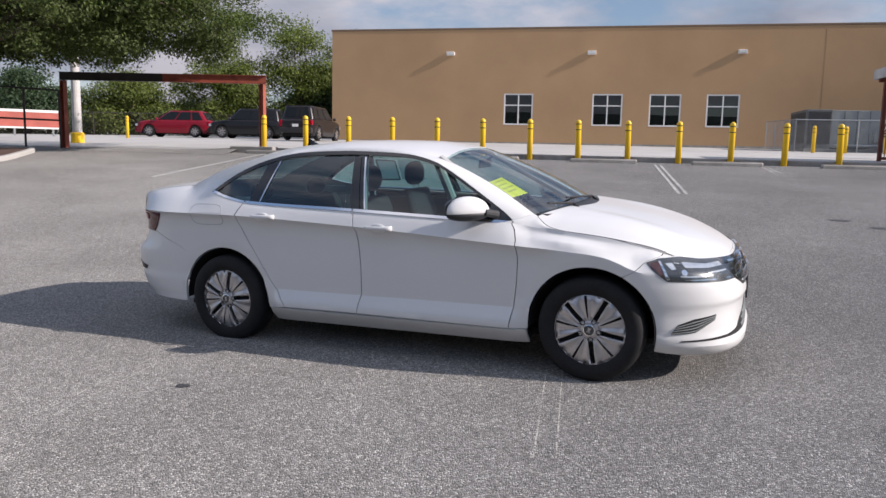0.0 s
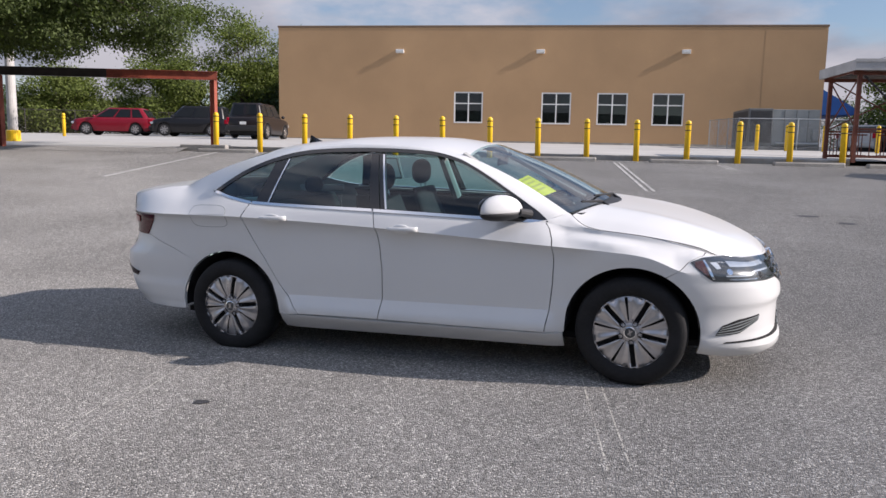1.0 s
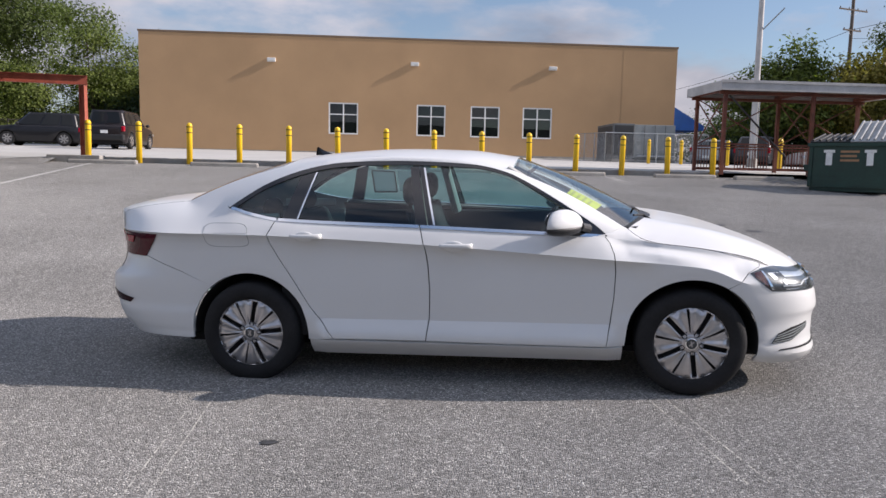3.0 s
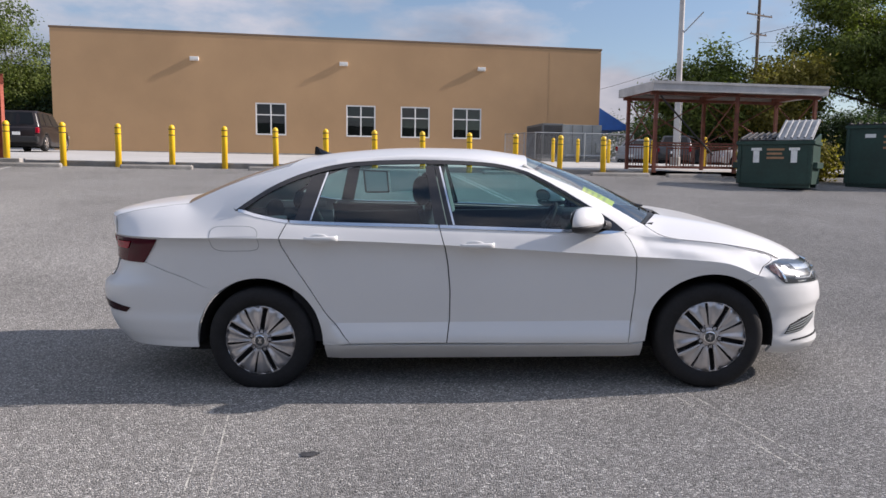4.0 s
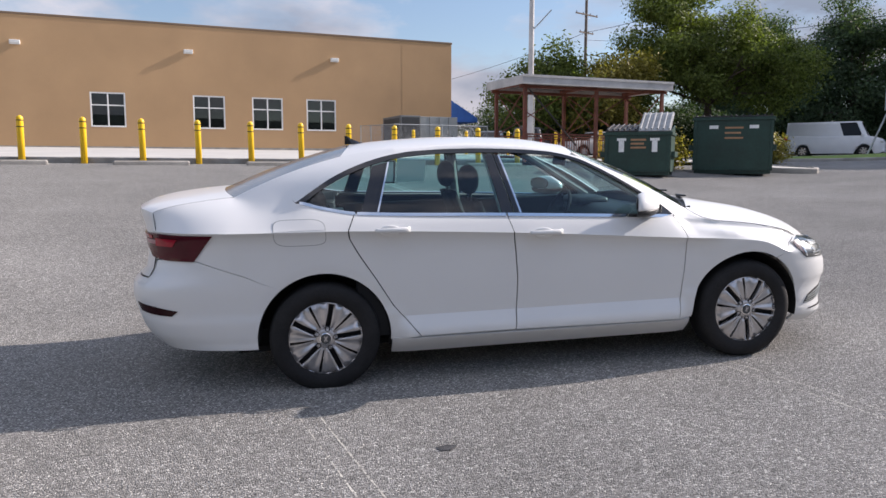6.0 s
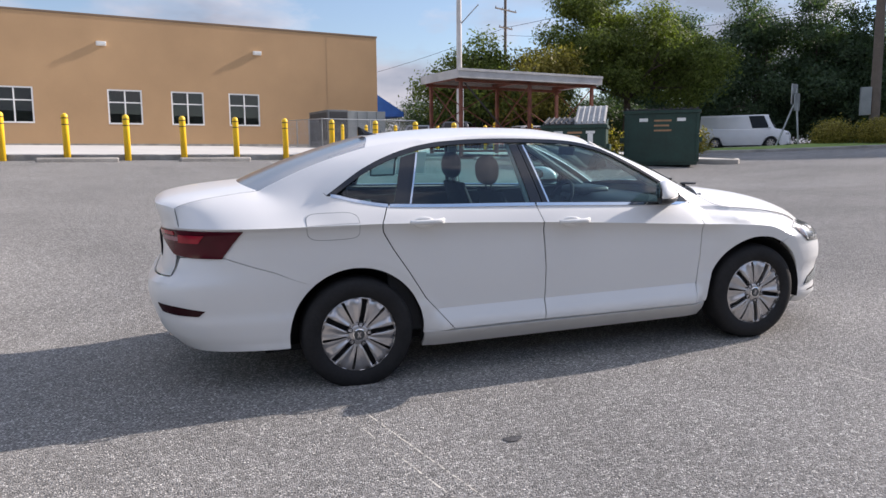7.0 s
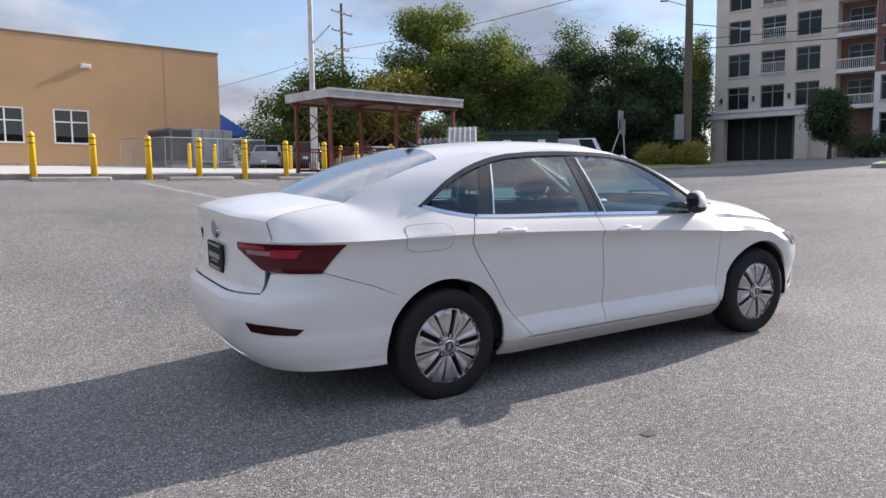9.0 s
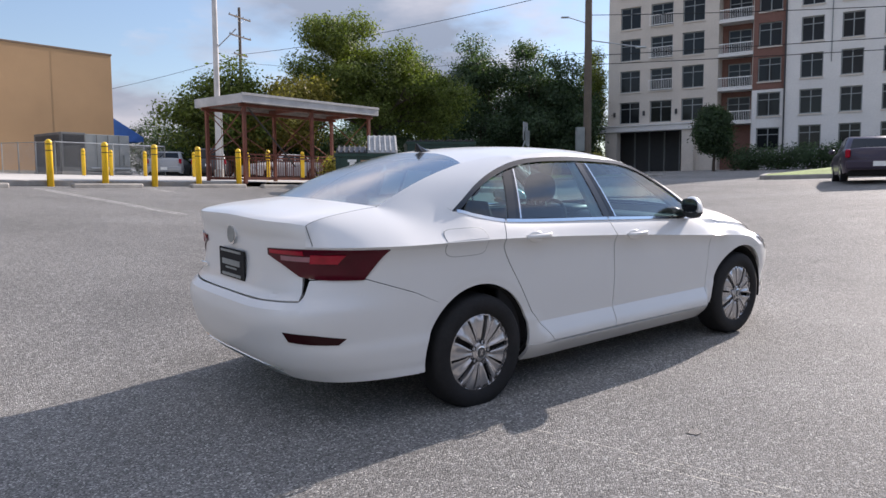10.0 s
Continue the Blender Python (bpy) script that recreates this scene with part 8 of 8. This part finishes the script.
# ---- things beyond the gate ----
rl = thing("pipe_railing", pose(-19.0, 12.1, 1.45, 0, 0, 250.0), "black pipe railing beside the mulch bed", "railing")
for k in range(4):
    part("post", tubed((k * 1.05, 0, -0.1), (k * 1.05, 0, 1.78), 0.035, n=8), DARK_STEEL, rl)
for zz in (1.78, 0.82):
    part("rail", tubed((0, 0, zz), (3.15, 0, zz), 0.03, n=8), DARK_STEEL, rl)
bd = thing("board_barrier", pose(-28.9, 20.05, 2.0, 0, 0, 233.0), "long faded red board barrier with a white edge", "barrier")
part("board", boxed(0, 7.0, -0.03, 0.03, 0.32, 1.0, bevel=0.01), surface("faded_red_board", (0.42, 0.11, 0.085), 0.7, stain=(1.5, 0.2)), bd)
part("edge_strip", boxed(0, 7.0, -0.035, 0.035, 1.003, 1.12), WHITE_FRAME, bd, "white top strip")
part("edge_strip", boxed(0, 7.0, -0.035, 0.035, 0.24, 0.317), WHITE_FRAME, bd, "white bottom strip")
for k in range(5):
    part("leg", boxed(0.2 + k * 1.6, 0.28 + k * 1.6, -0.06, 0.06, -0.1, 0.238), HVAC_GREY, bd)
bollard(-23.6, 30.2, slab_height(-23.6, 30.2), first=B_FIRST)
chain_fence("boundary_fence", [(-52.0, 30.0), (-15.5, 52.0)], 1.8, lambda u, v: ground_height(*plan(u, v).xy) + 0.02, "dark chain-link boundary fence behind the parked cars", mesh=0.16, post_every=3.0, post_material=DARK_STEEL, wire=0.004)


def bed(name, pts, material, label, lift, kerb_w=0.15, kerb_material=None, crown=0.05):
    """A kerbed bed that follows the ground."""
    b = thing(name, pose(0, 0, 0), label, name.replace("_", " "), kind="structure")
    c = sum((Vector(p) for p in pts), Vector((0, 0))) / len(pts)
    bm = bmesh.new()
    ring_ = []
    dense = []
    for p, q in zip(pts, pts[1:] + pts[:1]):
        for k in range(8):
            dense.append(Vector(p).lerp(Vector(q), k / 8))
    # round the corners
    for _ in range(3):
        dense = [(dense[i - 1] + dense[i] * 2 + dense[(i + 1) % len(dense)]) / 4 for i in range(len(dense))]
    levels = [0.0, 0.35, 0.7, 1.0]
    rows = [[bm.verts.new((*(p.lerp(c, 1 - s * 0.999)), ground_height(*p.lerp(c, 1 - s * 0.999)) + lift + crown * (1 - s))) for p in dense] for s in (1.0, 0.7, 0.35, 0.02)]
    n = len(dense)
    for a, d in zip(rows, rows[1:]):
        for i in range(n):
            bm.faces.new((a[i], a[(i + 1) % n], d[(i + 1) % n], d[i]))
    bm.faces.new(rows[-1])
    part("bed_surface", bm, material, b)
    bm = bmesh.new()
    rings = []
    for off, zz in ((kerb_w, -0.1), (kerb_w, lift), (kerb_w * 0.8, lift + 0.03), (0.0, lift + 0.03), (0.0, -0.1)):
        row = []
        for i, p in enumerate(dense):
            tdir = (dense[(i + 1) % n] - dense[i - 1]).normalized()
            nrm = Vector((tdir.y, -tdir.x))
            if nrm.dot(p - c) < 0:
                nrm = -nrm
            q = p + nrm * off
            row.append(bm.verts.new((q.x, q.y, ground_height(p.x, p.y) + zz)))
        rings.append(row)
    for a, d in zip(rings, rings[1:]):
        for i in range(n):
            bm.faces.new((a[i], a[(i + 1) % n], d[(i + 1) % n], d[i]))
    part("kerb", bm, kerb_material or KERB_CONCRETE, b, "concrete kerb")
    return b


bed("mulch_bed", [(-19.2, 11.4), (-16.6, 8.2), (-16.2, 4.0), (-22.0, 2.0), (-24.0, 8.0)], MULCH, "brown mulch bed with a pale kerb", 0.10, kerb_material=CONCRETE)
bed("grass_island", [(24.3, 11.0), (26.5, 7.5), (33.0, 4.5), (40.0, 5.0), (38.0, 11.0), (30.0, 13.5)], GRASS, "sunlit mown grass island with a kerb", 0.14, crown=0.45)
bed("grass_island", [(19.5, 27.5), (26.0, 25.5), (29.6, 23.6), (34.5, 22.3), (35.5, 25.0), (30.0, 29.0), (21.0, 33.0)], GRASS, "grassy street island with shrubs and a sign", 0.12, crown=0.2)
bed("concrete_island", [(12.6, 17.4), (15.0, 16.2), (15.6, 17.0), (13.2, 18.6)], CONCRETE, "low pale concrete pad behind the dumpster", 0.14)
# street sign seen from behind, on two legs
sg = thing("street_sign", pose(28.4, 28.1, ground_height(28.4, 28.1) + 0.1, 0, 0, 118), "pale sign board on splayed legs, seen from behind", "sign")
part("board", boxed(0.03, 0.07, -0.45, 0.45, 2.35, 3.45, bevel=0.01), GALV, sg)
part("board", boxed(-0.12, -0.07, -0.38, 0.38, 2.0, 2.95, bevel=0.01), HVAC_GREY, sg)
for a, b in (((0.85, 0.4, -0.1), (0.0, 0.0, 2.5)), ((-0.25, -0.1, -0.1), (-0.02, 0.0, 3.2))):
    part("leg", tubed(a, b, 0.05, n=8), GALV, sg)
# blue awning past the shop's corner
aw = thing("awning", pose(*plan(16.45, 39.4, 4.0), 0, 0, TURN), "bright blue cloth awning on the shop's side wall", "awning")
bm = bmesh.new()
pts_ = [(0, 0, 1.6), (0, 6.0, 1.6), (2.2, 0, 0.35), (2.2, 6.0, 0.35), (2.2, 0, 0.05), (2.2, 6.0, 0.05), (0, 0, 0.05), (0, 6.0, 0.05)]
vv = [bm.verts.new(p) for p in pts_]
for f in ((0, 1, 3, 2), (2, 3, 5, 4), (0, 2, 4, 6), (1, 7, 5, 3)):
    bm.faces.new([vv[i] for i in f])
part("cloth", bm, TARP, aw)
for yy in (0.1, 3.0, 5.9):
    part("awning_bar", tubed((0.02, yy, 0.1), (2.15, yy, 0.1), 0.02, n=6), GALV, aw)

# ---- apartment block across the street ----
AP_D = Vector((0.271, -0.963, 0)).normalized()
AP_YAW = math.degrees(math.atan2(AP_D.y, AP_D.x))
AP_BASE = 2.45
LIME = surface("pale_limestone_cladding", (0.56, 0.51, 0.45), 0.85, grain=(8, 0.06), stain=(0.6, 0.08), bump=(30, 0.1))
LIME_WHITE = surface("white_render", (0.66, 0.65, 0.63), 0.85, grain=(8, 0.04), stain=(0.5, 0.06), bump=(30, 0.1))
BRICK_RED = surface("brown_red_brickwork", (0.185, 0.095, 0.075), 0.9, grain=(14, 0.2), stain=(0.8, 0.12), bump=(20, 0.2))
ap = thing("apartment_building", pose(54.9, 42.6, AP_BASE, 0, 0, AP_YAW), "six-storey apartment block of pale stone, white render and brown brick", "building")
# local x runs along the front, local y into the block; the front looks to -y
ROWS_Z = [7.3 - AP_BASE + 3.0 * k for k in range(6)]
AP_TOP = 24.6 - AP_BASE


def ap_wall(name, s0, s1, face, z0, z1, holes, material, label=""):
    uc = sorted({s0, s1, *[h for a in holes for h in a[:2]]})
    zc = sorted({z0, z1, *[h for a in holes for h in a[2:]]})
    bm = bmesh.new()
    cache = {}

    def vt(a, b, c):
        key = (round(a, 3), round(b, 3), round(c, 3))
        if key not in cache:
            cache[key] = bm.verts.new((a, c, b))
        return cache[key]

    def solid(i, j):
        if i < 0 or j < 0 or i >= len(uc) - 1 or j >= len(zc) - 1:
            return False
        mu, mz = (uc[i] + uc[i + 1]) / 2, (zc[j] + zc[j + 1]) / 2
        return not any(a < mu < b and c < mz < d for a, b, c, d in holes)

    for i in range(len(uc) - 1):
        for j in range(len(zc) - 1):
            if not solid(i, j):
                continue
            a, b, c, d = uc[i], uc[i + 1], zc[j], zc[j + 1]
            bm.faces.new((vt(a, c, face), vt(b, c, face), vt(b, d, face), vt(a, d, face)))
            for on, p, q in ((solid(i - 1, j), (a, c), (a, d)), (solid(i + 1, j), (b, c), (b, d)), (solid(i, j - 1), (a, c), (b, c)), (solid(i, j + 1), (a, d), (b, d))):
                if not on:
                    bm.faces.new((vt(*p, face), vt(*q, face), vt(*q, face + 0.3), vt(*p, face + 0.3)))
    return part(name, bm, material, ap, label)


def ap_window(s0, s1, z0, z1, face, mull=1, juliet=False):
    w = new("window")
    w.parent = ap
    w.matrix_local = pose(s0, face + 0.16, z0)
    W_, H_ = s1 - s0, z1 - z0
    bm = bmesh.new()
    t = 0.09
    box(bm, 0, t, 0, 0.08, 0, H_)
    box(bm, W_ - t, W_, 0, 0.08, 0, H_)
    box(bm, t, W_ - t, 0, 0.08, 0, t)
    box(bm, t, W_ - t, 0, 0.08, H_ - t, H_)
    for k in range(mull):
        xm = W_ * (k + 1) / (mull + 1)
        box(bm, xm - 0.04, xm + 0.04, 0.005, 0.075, t, H_ - t)
    box(bm, t, W_ - t, 0.006, 0.074, H_ * 0.68, H_ * 0.68 + 0.07)
    part("window_frame", bm, HVAC_GREY, w, "grey window frame")
    part("pane", boxed(t * 0.5, W_ - t * 0.5, 0.035, 0.045, t * 0.5, H_ - t * 0.5), gl_dark, w)
    part("window_sill", boxed(-0.05, W_ + 0.05, -0.24, 0.0, -0.12, -0.002), LIME, w)
    if juliet:
        bm = bmesh.new()
        box(bm, -0.1, W_ + 0.1, -0.42, -0.38, 0.95, 1.0)
        box(bm, -0.1, W_ + 0.1, -0.42, -0.38, 0.05, 0.1)
        for k in range(15):
            xx = -0.08 + k * (W_ + 0.16) / 14
            box(bm, xx - 0.012, xx + 0.012, -0.412, -0.388, 0.1, 0.95)
        part("railing", bm, WHITE_FRAME, w, "pale balcony railing")


beige_cols = [(0.95, 2.95, 1, False), (3.95, 6.05, 1, True), (6.95, 8.95, 1, False)]
holes = [(a, b, z, z + 2.05) for a, b, m_, j_ in beige_cols for z in ROWS_Z]
ap_wall("wall", -0.25, 10.2, 0.0, 4.2, AP_TOP, holes, LIME, "pale stone front")
for a, b, m_, j_ in beige_cols:
    for r, z in enumerate(ROWS_Z):
        ap_window(a, b, z, z + 2.05, 0.0, m_, j_ and r > 0)
# recessed balcony bay
ap_wall("wall", 10.2, 13.2, 1.4, 0.0, AP_TOP, [(10.7, 12.7, z - 0.2, z + 2.0) for z in ROWS_Z], BRICK_RED, "recessed brick bay")
for z in ROWS_Z:
    ap_window(10.7, 12.7, z - 0.2, z + 2.0, 1.4, 1)
    part("balcony_slab", boxed(10.22, 13.18, -0.1, 1.38, z - 0.55, z - 0.3, bevel=0.01), LIME_WHITE, ap)
    bm = bmesh.new()
    box(bm, 10.25, 13.15, -0.08, -0.03, z + 0.55, z + 0.62)
    box(bm, 10.25, 13.15, -0.08, -0.03, z - 0.28, z - 0.22)
    for k in range(20):
        xx = 10.28 + k * 0.15
        box(bm, xx - 0.012, xx + 0.012, -0.07, -0.045, z - 0.22, z + 0.55)
    part("railing", bm, WHITE_FRAME, ap, "pale balcony railing")
for a, b in ((10.2, 10.201), (13.199, 13.2)):
    part("return_wall", boxed(min(a, b) - 0.15, max(a, b) + 0.0, 0.3, 1.4, 0, AP_TOP), LIME, ap)
# brick bay
ap_wall("wall", 13.2, 15.85, -0.05, 9.6 - AP_BASE, AP_TOP, [(13.6, 15.5, z, z + 2.05) for z in ROWS_Z[1:]], BRICK_RED, "brown brick bay")
ap_wall("wall", 13.2, 15.85, -0.05, 0.0, 9.597 - AP_BASE, [(13.6, 15.5, ROWS_Z[0], ROWS_Z[0] + 2.05 - 0.0), (13.6, 15.5, ROWS_Z[0] - 3.0, ROWS_Z[0] - 1.0)], LIME_WHITE, "white lower bay")
for z in [ROWS_Z[0] - 3.0] + ROWS_Z:
    ap_window(13.6, 15.5, z, z + (2.0 if z < ROWS_Z[0] else 2.05), -0.05, 1)
# white block
white_cols = [(17.05, 18.8), (20.1, 21.75), (23.1, 24.8)]
holes = [(a, b, z, z + 2.05) for a, b in white_cols for z in [ROWS_Z[0] - 3.0] + ROWS_Z]
ap_wall("wall", 15.9, 25.6, -0.35, 0.0, AP_TOP, holes, LIME_WHITE, "white rendered front")
for a, b in white_cols:
    for z in [ROWS_Z[0] - 3.0] + ROWS_Z:
        ap_window(a, b, z, z + 2.05, -0.35, 1)
part("downpipe", tubed((15.88, -0.42, 0), (15.88, -0.42, AP_TOP), 0.07, n=8), LOUVRE_DARK, ap)
part("downpipe", tubed((19.4, -0.43, 9.0), (19.4, -0.43, AP_TOP), 0.04, n=8), HVAC_GREY, ap)
part("side_wall", boxed(-0.25, 0.05, 0.303, 16, 0, AP_TOP), LIME, ap)
part("back_wall", boxed(0.06, 25.6, 15.7, 16, 0, AP_TOP), LIME, ap)
part("end_wall", boxed(25.3, 25.6, 0.0, 15.69, 0, AP_TOP), LIME_WHITE, ap)
part("roof", boxed(-0.3, 25.7, -0.45, 16.1, AP_TOP + 0.004, AP_TOP + 0.35), LIME, ap)
# entrance canopy
part("canopy", boxed(-0.95, 8.6, -1.0, -0.003, 6.45 - AP_BASE, 6.95 - AP_BASE, bevel=0.03), LIME_WHITE, ap)
part("canopy_trim", boxed(-1.05, 8.7, -1.1, -0.003, 6.955 - AP_BASE, 7.08 - AP_BASE), LIME_WHITE, ap)
for s0, s1 in ((-0.2, 1.0), (7.3, 8.4)):
    part("pier", boxed(s0, s1, -0.8, 0.2, -0.6, 6.447 - AP_BASE), LIME, ap)
part("lobby_back", boxed(0.06, 10.2, 2.5, 2.6, -0.6, 4.2), LOUVRE_DARK, ap)
for k in range(4):
    part("lobby_mullion", boxed(1.6 + k * 1.5, 1.72 + k * 1.5, 2.3, 2.48, -0.6, 4.1), HVAC_GREY, ap)
part("door_light", boxed(8.3, 10.0, -0.02, 0.28, -0.6, 4.19), LIME, ap)
for s in (0.45, 3.4, 6.5):
    part("wall_sconce", boxed(s - 0.1, s + 0.1, -0.16, -0.003, ROWS_Z[0] + 0.7, ROWS_Z[0] + 1.15, bevel=0.02), LOUVRE_DARK, ap)
# planting at its foot
rng = np.random.default_rng(90)
tree("round_tree", 49.2, 27.9, 5.0, [(0, 0, 3.3, 1.1, 1.1, 1.8), (0, 0, 2.4, 0.95, 0.95, 1.2), (0, 0, 4.4, 0.8, 0.8, 1.1), (0, 0, 3.2, 0.8, 0.8, 1.1)], LEAF_DARK, 91, "dark round-crowned tree before the apartment block", 0.12, 0.3, 40000, 0.11, 14)
for k in range(9):
    bush(50.3 + k * 0.62, 25.6 - k * 2.0, 1.5, 1.5, 1.0, LEAF_DARK, 92 + k, "dark clipped hedge bush at the apartment block", 3500, 0.1)
tree("dark_tree", 56.5, 11.5, 6.5, [(0, 0, 3.0, 1.3, 1.3, 2.2), (0, 0, 4.8, 0.8, 0.8, 1.4)], LEAF_DARK, 105, "narrow dark tree before the apartment block", 0.12, 0.3, 7000, 0.14, 14)
# undergrowth that closes the view below the far trees
def undergrowth(name, pts, height, leaf, seed, count, label):
    rng = np.random.default_rng(seed)
    blobs = []
    for (x0, y0), (x1, y1) in zip(pts, pts[1:]):
        L = math.hypot(x1 - x0, y1 - y0)
        for k in range(int(L / 1.6) + 1):
            t = k * 1.6 / max(L, 1e-6)
            x, y = x0 + (x1 - x0) * t + rng.normal() * 0.5, y0 + (y1 - y0) * t + rng.normal() * 0.5
            hh = height * rng.uniform(0.7, 1.15)
            blobs.append((x, y, ground_height(x, y) + hh * 0.5, 1.7, 1.7, hh * 0.55))
    q, f = leaf_cloud(rng, blobs, count, 0.115, 14)
    return tagged(raw_part(name, q.tolist(), f.tolist(), leaf), label, "undergrowth", kind="stuff")


undergrowth("undergrowth", [(-62.0, 14.0), (-50.0, 33.0), (-40.0, 43.0), (-26.0, 52.0), (-18.0, 58.0)], 3.6, LEAF_GREEN, 121, 90000, "dense green undergrowth behind the boundary fence")
undergrowth("undergrowth", [(13.0, 60.0), (22.0, 56.0), (32.0, 56.0), (42.0, 50.0), (48.5, 45.5), (52.0, 46.5), (54.0, 46.0)], 4.4, LEAF_DARK, 122, 80000, "dark shaded undergrowth across the street")
undergrowth("undergrowth", [(12.0, 42.0), (18.0, 40.0), (23.0, 41.5), (26.5, 41.5)], 3.6, LEAF_DARK, 123, 40000, "dark low shrubs behind the cart shelter")
